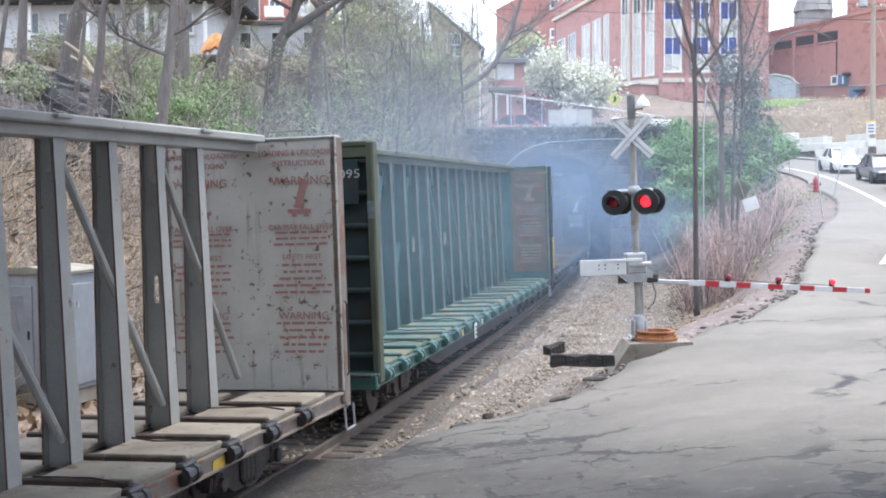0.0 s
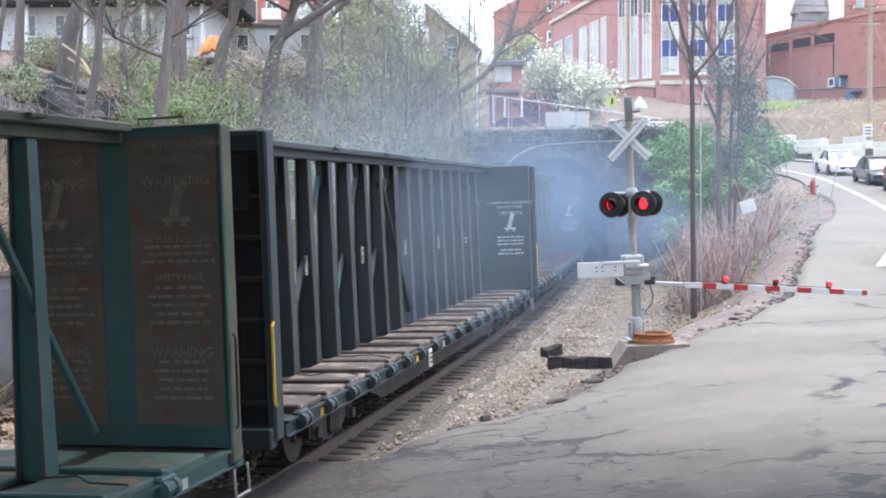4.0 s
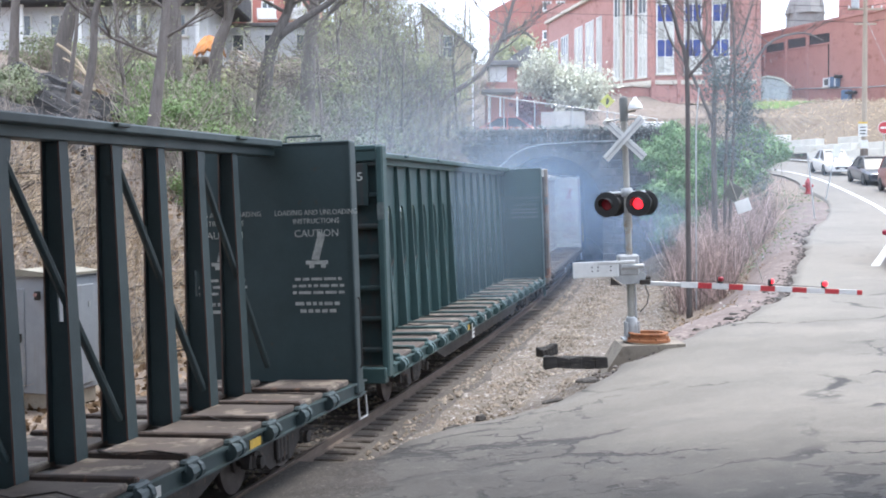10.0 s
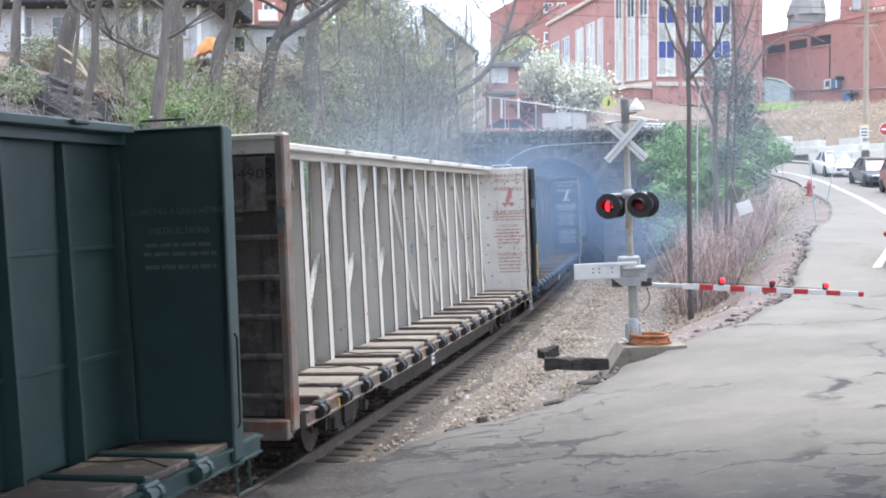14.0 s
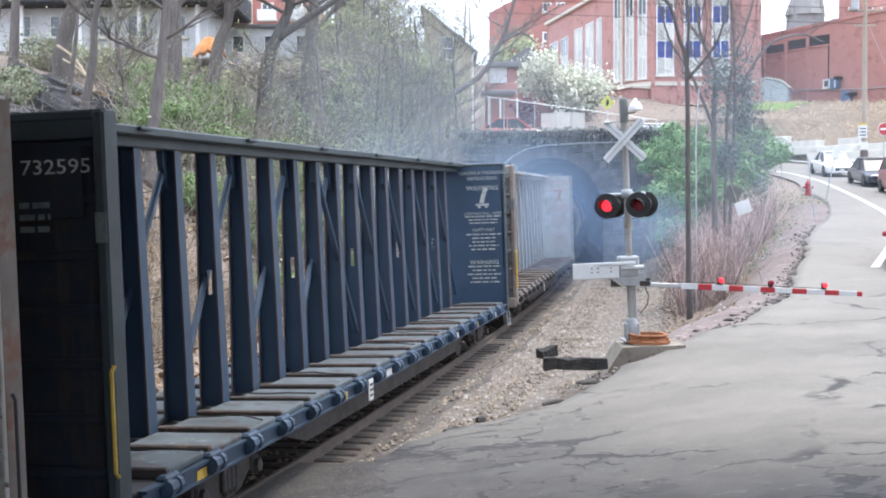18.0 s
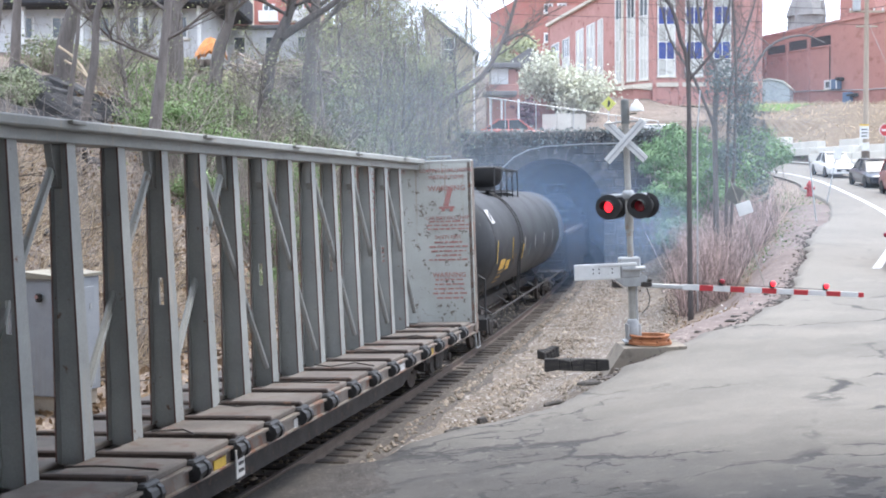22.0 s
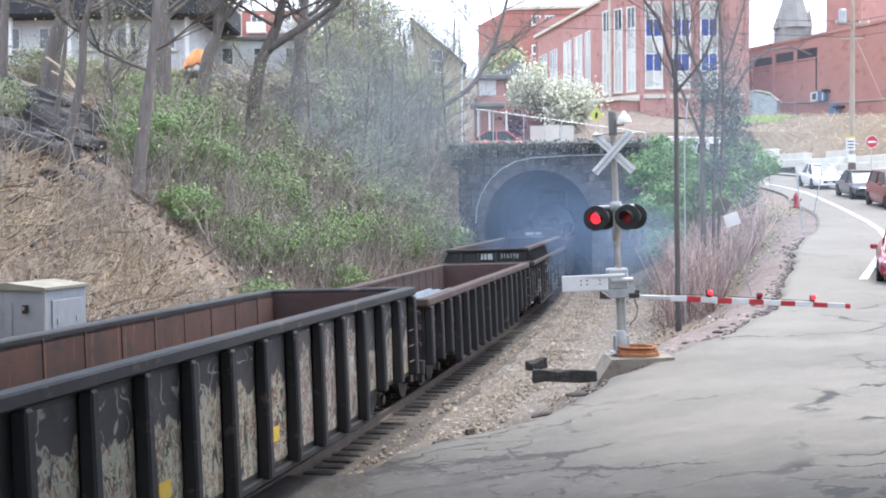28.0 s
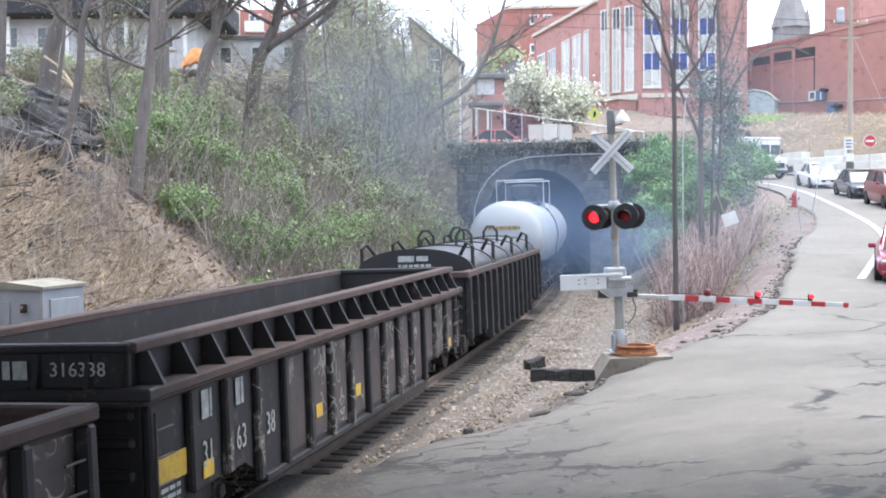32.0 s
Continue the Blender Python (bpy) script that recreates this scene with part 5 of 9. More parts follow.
    # bulkheads
    for sy in (-1, 1):
        t = Matrix.Rotation(0 if sy > 0 else math.pi, 4, "Z") @ Matrix.Translation((0, far if sy > 0 else near, 0))
        bh = part("bulkhead", Shape().box((0, HALF + 0.05, (DECK + TOP) / 2), (2.88, 0.1, TOP - DECK), 0.012), FLAKED[body.name] if light else body, car, at=t)
        # outer faces: the dark colour holds the gap's shade along with grime
        grime_shade = END_GRIME_SHADE[body.name]
        part("end_sheet", Shape().box((0, HALF + 0.104, (DECK + TOP) / 2 - 0.05), (2.66, 0.01, TOP - DECK - 0.1), 0.002), grime_shade, bh, "sooty outer sheet of the bulkhead")
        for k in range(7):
            part("outer_rib", Shape().box((0, HALF + 0.155, 1.25 + 0.55 * k), (2.66, 0.09, 0.10), 0.03), grime_shade, bh)
        for x in (-1.38, 1.38):
            part("corner_post", Shape().box((x, HALF + 0.15, (DECK + TOP) / 2 - 0.1), (0.13, 0.3, TOP - DECK + 0.2), 0.03), M["stained_sill"] if light else chord, bh)
        part("top_rail", Shape().box((0, HALF + 0.12, TOP - 0.04), (2.88, 0.24, 0.1), 0.02), chord, bh)
        part("number_panel", Shape().box((0, HALF + 0.21, 4.2), (2.3, 0.02, 0.75), 0.004), grime_shade, bh)
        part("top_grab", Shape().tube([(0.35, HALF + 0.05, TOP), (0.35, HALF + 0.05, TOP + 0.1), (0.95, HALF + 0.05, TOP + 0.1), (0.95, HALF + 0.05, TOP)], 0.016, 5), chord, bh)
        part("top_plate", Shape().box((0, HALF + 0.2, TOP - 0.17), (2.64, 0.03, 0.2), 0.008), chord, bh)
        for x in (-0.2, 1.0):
            part("seam", Shape().box((x, HALF + 0.16, 2.5), (0.06, 0.08, 2.9), 0.01), grime_shade, bh)
        out = Matrix.Translation((0.0, HALF + 0.264, 0)) @ Matrix.Rotation(math.pi, 4, "Z") @ Matrix.Rotation(radians(90), 4, "X")
        if sy < 0 and number:
            ink = M["steel_dark"] if body in (WHITE, PALE) else M["letter_white"]
            lettering(number, 0.21, ink, bh, Matrix.Translation((-0.87, -0.04, 4.33)) @ out, 1.25)
            bars(0.34, 0.2, ink, bh, Matrix.Translation((0.05, -0.04, 4.33)) @ out, seed * 5)
            for k in range(3):
                bars(0.34, 0.06, M["letter_faint"], bh, Matrix.Translation((-0.62, -0.04, 3.96 - 0.12 * k)) @ out, seed * 5 + k + 1)
            part("stencil", Shape().box((-1.38, HALF + 0.302, 3.72), (0.12, 0.006, 0.3)), M["letter_faint"], bh)
        elif sy < 0:
            for k, (z, w) in enumerate(((4.36, 0.6), (4.1, 0.8))):
                bars(w, 0.15, M["letter_faint"] if body not in (GREY, WHITE, PALE) else M["steel_dark"], bh, Matrix.Translation((-0.5, -0.04, z)) @ out, seed * 5 + k)
        if kind == "CAUTION" or body in (NAVY, PALE):
            part("hand_hold", Shape().tube([(-1.46, HALF + 0.31, 1.25), (-1.46, HALF + 0.37, 1.3), (-1.46, HALF + 0.37, 2.3), (-1.46, HALF + 0.31, 2.35)], 0.022, 6), M["yellow"], bh, "yellow vertical hand hold")
        lad = part("ladder", Shape().tube([(1.3, HALF + 0.36, 0.6), (1.3, HALF + 0.36, 2.2)], 0.018, 6).tube([(0.95, HALF + 0.36, 0.6), (0.95, HALF + 0.36, 2.2)], 0.018, 6), body, car, at=t)
        for k in range(5):
            part("rung", Shape().tube([(0.95, HALF + 0.36, 0.7 + 0.34 * k), (1.3, HALF + 0.36, 0.7 + 0.34 * k)], 0.014, 6), body, lad)
        part("end_sill", Shape().box((0, HALF + 0.3, 0.82), (2.8, 0.22, 0.28), 0.02), M["stained_sill"] if light else body, car, at=t)
        part("step", Shape().tube([(1.4, HALF + 0.1, 0.7), (1.42, HALF + 0.1, 0.35), (1.42, HALF + 0.5, 0.35), (1.4, HALF + 0.5, 0.7)], 0.02, 6), M["galv"] if not window else body, car, at=t)
        part("hand_rail", Shape().tube([(1.47, HALF + 0.08, 1.2), (1.5, HALF + 0.08, 1.25), (1.5, HALF + 0.08, 2.3), (1.47, HALF + 0.08, 2.35)], 0.016, 6), M["black"], car, at=t)
        if body is GREEN and sy > 0:
            for x in (-0.79, 0.79):
                part("stained_panel", Shape().box((x, HALF - 0.003, 3.0), (1.18, 0.006, 3.5), 0.002), M["stain"], bh, "brown-stained faded panel")
        if text and sy > 0:
            sign_text(bh, 0.83, HALF - 0.011, kind, text, seed * 3 + 1)
            sign_text(bh, -0.83, HALF - 0.011, kind, text, seed * 3 + 2)
    bogies(car, 8.4, drop=LIFT)
    couplers(car, 11.55)
    return car


GREY = paint("grey_car_paint", (0.37, 0.37, 0.35), (0.28, 0.28, 0.265), 0.665, 0.65, spot_scale=5.0, rust=(0.15, 0.085, 0.055), streak=(0.34, 0.29, 0.24))
PALEDECK = paint("pale_brown_deck", (0.178, 0.155, 0.132), (0.096, 0.082, 0.072), 0.58, 0.9, rust=(0.11, 0.075, 0.06), spot_scale=1.8, streak=(0.07, 0.055, 0.048), streak_level=0.6)
GREEN = paint("green_car_paint", (0.050, 0.125, 0.112), (0.034, 0.087, 0.079), 0.64, 0.55, spot_scale=8.0, rust=(0.10, 0.07, 0.04))
GREENDECK = paint("green_deck", (0.095, 0.155, 0.125), (0.055, 0.088, 0.072), 0.57, 0.85, rust=(0.19, 0.135, 0.075), spot_scale=1.6, streak=(0.21, 0.25, 0.20), streak_level=0.6)
OLIVE = paint("olive_chord", (0.085, 0.095, 0.055), (0.05, 0.06, 0.038), 0.66, 0.7)
DARK = paint("dark_car_paint", (0.030, 0.045, 0.048), (0.020, 0.031, 0.034), 0.69, 0.55, rust=(0.06, 0.035, 0.025))
DARK2 = paint("dark_green_car_paint", (0.030, 0.053, 0.056), (0.021, 0.039, 0.042), 0.69, 0.55, rust=(0.05, 0.035, 0.025))
BROWNDECK = paint("brown_deck", (0.125, 0.098, 0.08), (0.062, 0.05, 0.044), 0.56, 0.9, rust=(0.21, 0.175, 0.14), spot_scale=1.8, streak=(0.06, 0.045, 0.04))
TEAL = paint("teal_car_paint", (0.036, 0.078, 0.076), (0.026, 0.058, 0.058), 0.72, 0.5, rust=(0.05, 0.05, 0.035))
WHITE = paint("white_car_paint", (0.56, 0.54, 0.485), (0.45, 0.43, 0.385), 0.665, 0.6, spot_scale=5.0, rust=(0.13, 0.06, 0.035), streak=(0.44, 0.36, 0.28), streak_level=0.62)
TANDECK = paint("tan_deck", (0.30, 0.265, 0.21), (0.16, 0.135, 0.108), 0.60, 0.9, rust=(0.13, 0.09, 0.065))
NAVY = paint("navy_car_paint", (0.027, 0.056, 0.098), (0.020, 0.042, 0.072), 0.68, 0.55, rust=(0.06, 0.05, 0.045))
BLUEDECK = paint("blue_grey_deck", (0.10, 0.12, 0.128), (0.055, 0.066, 0.071), 0.57, 0.8, rust=(0.05, 0.042, 0.04), spot_scale=1.8, streak=(0.19, 0.215, 0.22))
PALE = paint("pale_car_paint", (0.345, 0.35, 0.325), (0.255, 0.26, 0.245), 0.665, 0.6, spot_scale=5.0, rust=(0.14, 0.075, 0.045), streak=(0.36, 0.31, 0.25))

# end walls of the light cars, flaked to rust
FLAKED = {body.name: surface(body.name + "_flaked", lo, hi, 0.7, scale=1.4, spots=fleck, spot_scale=7.5, spot_level=0.615, spot_soft=0.02, bump=0.15, vary=0.03, streak=(0.26, 0.21, 0.16), streak_level=0.6) for body, lo, hi, fleck in (
    (GREY, (0.58, 0.565, 0.51), (0.46, 0.445, 0.40), (0.16, 0.09, 0.06)), (WHITE, (0.56, 0.54, 0.48), (0.45, 0.43, 0.38), (0.12, 0.065, 0.04)), (PALE, (0.44, 0.45, 0.41), (0.35, 0.355, 0.32), (0.12, 0.095, 0.07)))}
# grimy car ends, coloured darker to stand for the shade between cars
END_GRIME_SHADE = {body.name: surface(body.name + "_sooty_end", lo, hi, 0.9, scale=1.1, spots=spot, spot_scale=2.6, spot_level=0.58, spot_soft=0.08, bump=0.2, bump_scale=25, vary=0.1, streak=(0.03, 0.026, 0.024), streak_level=0.55) for body, lo, hi, spot in (
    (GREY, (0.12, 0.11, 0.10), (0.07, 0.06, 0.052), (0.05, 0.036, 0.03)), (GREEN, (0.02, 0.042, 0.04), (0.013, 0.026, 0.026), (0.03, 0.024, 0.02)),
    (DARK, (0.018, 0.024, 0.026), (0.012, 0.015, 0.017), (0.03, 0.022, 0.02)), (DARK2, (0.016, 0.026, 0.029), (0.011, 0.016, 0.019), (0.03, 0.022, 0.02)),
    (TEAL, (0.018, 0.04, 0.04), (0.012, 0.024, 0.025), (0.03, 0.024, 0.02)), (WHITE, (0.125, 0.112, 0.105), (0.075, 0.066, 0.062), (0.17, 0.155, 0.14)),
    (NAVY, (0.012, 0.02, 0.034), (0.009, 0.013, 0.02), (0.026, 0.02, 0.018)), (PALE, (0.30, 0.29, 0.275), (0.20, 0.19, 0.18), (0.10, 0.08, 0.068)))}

# how far each car's end walls stand from the middle of the row of posts
ENDS = [(0.0, 0.15), (-0.1, 0.1), (0.5, 0.0), (0.45, -0.25), (0.4, -0.65), (0.7, -0.4), (0.6, -0.2), (0.3, -0.15)]
NUMBERS = ["", "00095", "", "", "325", "734905", "732595", "734931"]
CARS = []
for k, spec in enumerate([
    ("grey centre-beam lumber car, rusty, empty, with red warnings", GREY, TANDECK, GREY, M["letter_red"], "WARNING"),
    ("green centre-beam lumber car, empty, on the railway track", GREEN, GREENDECK, OLIVE, M["letter_red_old"], "WARNING"),
    ("dark green centre-beam lumber car with brown wooden deck", DARK, BROWNDECK, DARK, M["letter_white"], "CAUTION"),
    ("blackish green centre-beam lumber car with white caution lettering", DARK2, BROWNDECK, DARK2, M["letter_white"], "CAUTION"),
    ("teal lumber car with tall oval openings in its centre wall", TEAL, BROWNDECK, TEAL, M["letter_faint"], "NOTES"),
    ("white rust-stained centre-beam lumber car with red warnings", WHITE, TANDECK, WHITE, M["letter_red"], "WARNING"),
    ("dark navy centre-beam lumber car with white warning lettering", NAVY, BLUEDECK, DARK, M["letter_white"], "WARNING"),
    ("pale grey centre-beam lumber car, rusty, with red warnings", PALE, PALEDECK, PALE, M["letter_red"], "WARNING"),
]):
    CARS.append((centrebeam(*spec, seed=k + 1, window=(k == 4), near=ENDS[k][0], far=ENDS[k][1], number=NUMBERS[k]), 9.3 + 24.5 * k - HALF, 8.4))


def run_of(t):
    """How far the train has come after t seconds."""
    return 7.13 * t + 0.00706 * t * t


# ---- tank cars ----
TANK_BLACK = surface("black_tank_paint", (0.021, 0.023, 0.025), (0.013, 0.014, 0.016), 0.56, scale=0.7, spots=(0.075, 0.072, 0.068), spot_scale=1.6, spot_level=0.66, bump=0.03, vary=0.02, streak=(0.065, 0.063, 0.06), streak_level=0.66)
TANK_GREY = surface("pale_tank_paint", (0.37, 0.39, 0.41), (0.30, 0.32, 0.34), 0.4, scale=0.7, spots=(0.35, 0.35, 0.35), spot_scale=1.6, spot_level=0.7, bump=0.03, vary=0.02)


def tank_car(label, shell, radius, mid, half, fittings, seed):
    car = thing("tank_car", label, "tank car", group="goods train")
    prof = []
    for k in range(9):
        a = math.pi / 2 * k / 8
        prof.append((max(0.02, radius * math.sin(a)), -half + 0.75 * (1 - math.cos(a))))
    full = prof + [(r, -h) for r, h in prof[::-1]]
    part("shell", Shape().lathe(full, 48, "Y", at=(0, 0, mid)), shell, car, round_off=True)
    for y in (-half + 0.75, -half * 0.34, half * 0.34, half - 0.75):
        part("weld_band", Shape().lathe([(radius + 0.004, y - 0.03), (radius + 0.012, y), (radius + 0.004, y + 0.03)], 48, "Y", at=(0, 0, mid), caps=False), shell, car, round_off=True)
    part("centre_sill", Shape().box((0, 0, 0.78), (0.5, 2 * half + 0.6, 0.32), 0.02), M["steel_dark"], car)
    for y in (-half + 2.2, half - 2.2):
        part("saddle", Shape().prism([(-1.25, 1.9), (-0.5, 0.9), (0.5, 0.9), (1.25, 1.9), (0.8, 1.35), (0, 1.2), (-0.8, 1.35)], y - 0.2, y + 0.2, "Y"), M["steel_dark"], car)
    # manway with its platform and rails
    dome, p0, p1, lad_y = (-0.98, -4.2, 1.1, -4.7) if seed == 1 else (0.3, -1.8, 2.2, -0.9)
    pm = (p0 + p1) / 2
    part("manway", Shape().lathe([(0.30, radius - 0.1), (0.32, radius + 0.12), (0.46, radius + 0.22), (0.58, radius + 0.40), (0.60, radius + 0.72), (0.56, radius + 0.78), (0.3, radius + 0.80)], 20, at=(0, dome, mid)), fittings, car, "basket-shaped manway housing", round_off=True)
    pf = part("platform", Shape().box((0.62, pm - 0.4, mid + radius - 0.02), (0.35, p1 - p0 + 0.9, 0.04), 0.005).box((-0.62, pm - 0.4, mid + radius - 0.02), (0.35, p1 - p0 + 0.9, 0.04), 0.005), fittings, car)
    zt, z0 = mid + radius + 0.66, mid + radius - 0.25
    for x in (-0.8, 0.8):
        part("guard_rail", Shape().tube([(x, p0, zt), (x, p1, zt)], 0.028, 6), fittings, pf)
        for y in [lerp(p0, p1, k / 4) for k in range(5)]:
            part("rail_post", Shape().tube([(x, y, z0), (x, y, zt)], 0.026, 6), fittings, pf)
    for y in (p0, p1):
        part("guard_rail", Shape().tube([(-0.8, y, zt), (0.8, y, zt)], 0.028, 6), fittings, pf)
    if seed == 1:
        part("long_rail", Shape().tube([(-0.3, -8.6, zt - 0.85), (-0.3, -8.6, zt - 0.06), (-0.3, -8.4, zt + 0.05), (-0.3, -3.3, zt + 0.16), (-0.3, -2.95, zt + 0.04), (-0.3, -2.85, zt - 0.75)], 0.032, 6), fittings, car, "long bent hand rail")
        for y in (-7.4, -5.2, -3.3):
            part("rail_post", Shape().tube([(-0.5, y, zt - 0.75), (-0.5, y, zt + 0.05)], 0.024, 6), fittings, car)
    if seed == 2:
        for y in (p0, p1):
            part("end_frame", Shape().tube([(-1.05, y, z0 - 0.1), (-1.05, y, zt + 0.3), (1.05, y, zt + 0.3), (1.05, y, z0 - 0.1)], 0.035, 6), M["galv"], pf, "pale tubular guard frame")
    # ladder over the side
    for x0 in (-1, 1):
        lad = part("ladder", Shape(), None, car)
        for dy in (-0.22, 0.22):
            pts = [(x0 * (radius + 0.09) * math.sin(radians(a)), lad_y + dy, mid + (radius + 0.09) * math.cos(radians(a))) for a in range(22, 116, 8)] + [(x0 * 1.42, lad_y + dy, 0.6)]
            part("stile", Shape().tube(pts, 0.022, 6), fittings, lad)
        for a in range(26, 116, 13):
            part("rung", Shape().tube([(x0 * (radius + 0.09) * math.sin(radians(a)), lad_y - 0.22, mid + (radius + 0.09) * math.cos(radians(a))), (x0 * (radius + 0.09) * math.sin(radians(a)), lad_y + 0.22, mid + (radius + 0.09) * math.cos(radians(a)))], 0.014, 5), fittings, lad)
    # running rail, end platforms, underside pipes
    for x in (-1.46, 1.46):
        part("side_rail", Shape().tube([(x, -half - 0.1, 1.0), (x, half + 0.1, 1.0)], 0.03, 6), M["steel_dark"], car)
        for k in range(7):
            y = -half + 0.4 + (2 * half - 0.8) * k / 6
            part("bracket", Shape().tube([(x * 0.99, y, 1.0), (x * 0.72, y, 1.25)], 0.02, 5), fittings, car)
    for sy in (-1, 1):
        t = Matrix.Rotation(0 if sy > 0 else math.pi, 4, "Z")
        e = part("end_platform", Shape().box((0, half - 0.35, 0.92), (2.9, 1.1, 0.06), 0.01).box((0, half + 0.25, 0.8), (2.8, 0.12, 0.3), 0.015), fittings, car, at=t)
        part("end_rail", Shape().tube([(-1.35, half + 0.15, 0.95), (-1.35, half + 0.15, 1.95), (-1.1, half + 0.15, 2.1), (1.1, half + 0.15, 2.1), (1.35, half + 0.15, 1.95), (1.35, half + 0.15, 0.95)], 0.026, 6), fittings, e)
        part("end_rail", Shape().tube([(-1.35, half + 0.15, 1.5), (1.35, half + 0.15, 1.5)], 0.02, 6), fittings, e)
        part("brake_wheel", Shape().lathe([(0.25, 0.0), (0.28, 0.02), (0.25, 0.04), (0.22, 0.02)], 18, "Y", at=(-0.6, half + 0.3, 1.6), caps=False), fittings, e)
    ov = part("outlet", Shape().tube([(0, 0.6, mid - radius), (0, 0.6, 0.55)], 0.12, 10).tube([(0, 0.6, 0.75), (0.9, 0.9, 0.7)], 0.04, 6), fittings, car)
    for y in (-4.2, -2.2, 3.0):
        part("strut", Shape().tube([(0.9, y, mid - radius + 0.45), (1.3, y + 0.5, 0.6)], 0.03, 6), fittings, car)

    def on_shell(y, deg):
        a = radians(deg)
        return Matrix.Translation(((radius + 0.008) * math.sin(a), y, mid + (radius + 0.008) * math.cos(a))) @ Matrix.Rotation(a, 4, "Y") @ Matrix.Rotation(radians(90), 4, "Z")
    for y in (-9.0, -6.0, -3.25, -0.5, 2.1, 5.0, 7.9):
        for deg in (95, -95):
            part("reflector", Shape().box((0, 0, 0), (0.055, 0.62 if y < -5 else 0.42, 0.006)), M["yellow"] if seed == 1 and y < -5 else M["placard"], car, "reflective strip", at=on_shell(y, deg))
    if seed == 1:
        pl = part("notice", Shape().box((0, 0, 0), (0.5, 0.44, 0.008)), M["yellow"], car, "square yellow notice board", at=on_shell(-3.7, 103))
        for k in range(4):
            part("small_writing", Shape().box((0, 0.15 - 0.09 * k, 0.006), (0.36, 0.025, 0.004)), M["timber"], pl)
        wp = part("placard", Shape().box((0, 0, 0), (0.55, 0.42, 0.008)), M["placard"], car, "white placard", at=on_shell(-8.85, 59))
        part("mark", Shape().prism([(-0.2, -0.12), (0.0, -0.14), (0.2, 0.1), (0.05, 0.14), (-0.1, 0.0)], 0.005, 0.008, "Z"), M["black"], wp)
        bars(0.95, 0.3, M["letter_yellow"], car, on_shell(-7.7, 110), 3)
        lettering("953095", 0.40, M["letter_yellow"], car, on_shell(-6.65, 107.5) @ Matrix.Translation((0, -0.14, 0.004)), 0.66)
        for k in range(3):
            bars(1.0, 0.06, M["letter_dull"], car, on_shell(-7.5, 119 + 5.5 * k), 50 + k)
        part("box_mark", Shape().box((0, 0, 0), (0.2, 0.26, 0.006)), M["letter_dull"], car, at=on_shell(-5.24, 109))
        part("box_mark", Shape().box((0, 0, 0.003), (0.16, 0.22, 0.006)), TANK_BLACK, car, at=on_shell(-5.24, 109))
        rr = random.Random(4)
        for k in range(9):
            part("scribble", Shape().prism([(-0.1, -0.3), (0.05, -0.35), (0.15, 0.1), (0.02, 0.4), (-0.06, 0.1)], 0, 0.003, "Z"), M["letter_faint"], car, at=on_shell(rr.uniform(-2.4, 0.4) if k < 6 else rr.uniform(3, 8.0), rr.uniform(103, 114)) @ Matrix.Diagonal((0.5, rr.uniform(0.4, 0.9), 1, 1)))
    else:
        bars(1.3, 0.13, M["letter_dull"], car, Matrix.Translation((0, -half - 0.01, mid + 0.45)) @ Matrix.Rotation(radians(90), 4, "X"), 9)
    bogies(car, half - 2.2, seed == 1)
    couplers(car, half + 0.1)
    return car


CARS.append((tank_car("long black tank car with yellow marks on the railway track", TANK_BLACK, 1.55, 2.72, 9.95, M["black"], 1), 192.6, 7.8))

# ---- gondolas ----
GON_BLACK = paint("black_gondola_paint", (0.019, 0.018, 0.019), (0.012, 0.012, 0.013), 0.62, 0.65, rust=(0.07, 0.045, 0.035))
GON_BROWN = paint("brown_gondola_paint", (0.050, 0.033, 0.030), (0.028, 0.021, 0.021), 0.62, 0.7, rust=(0.12, 0.06, 0.045))
RUST_WALL = surface("rusty_wall", (0.112, 0.055, 0.040), (0.060, 0.034, 0.028), 0.9, scale=0.9, spots=(0.05, 0.036, 0.032), spot_scale=2.2, spot_level=0.58, bump=0.25, bump_scale=20, vary=0.1, streak=(0.20, 0.10, 0.065))
RUST_MID = surface("brown_rusty_wall", (0.082, 0.043, 0.038), (0.046, 0.028, 0.026), 0.9, scale=0.9, spots=(0.04, 0.03, 0.028), spot_scale=2.2, spot_level=0.58, bump=0.25, bump_scale=20, vary=0.1, streak=(0.12, 0.066, 0.048))
RUST_DARK = surface("dark_rusty_wall", (0.085, 0.045, 0.038), (0.045, 0.030, 0.028), 0.9, scale=0.9, spots=(0.05, 0.035, 0.032), spot_scale=2.2, spot_level=0.6, bump=0.25, bump_scale=20, vary=0.1)


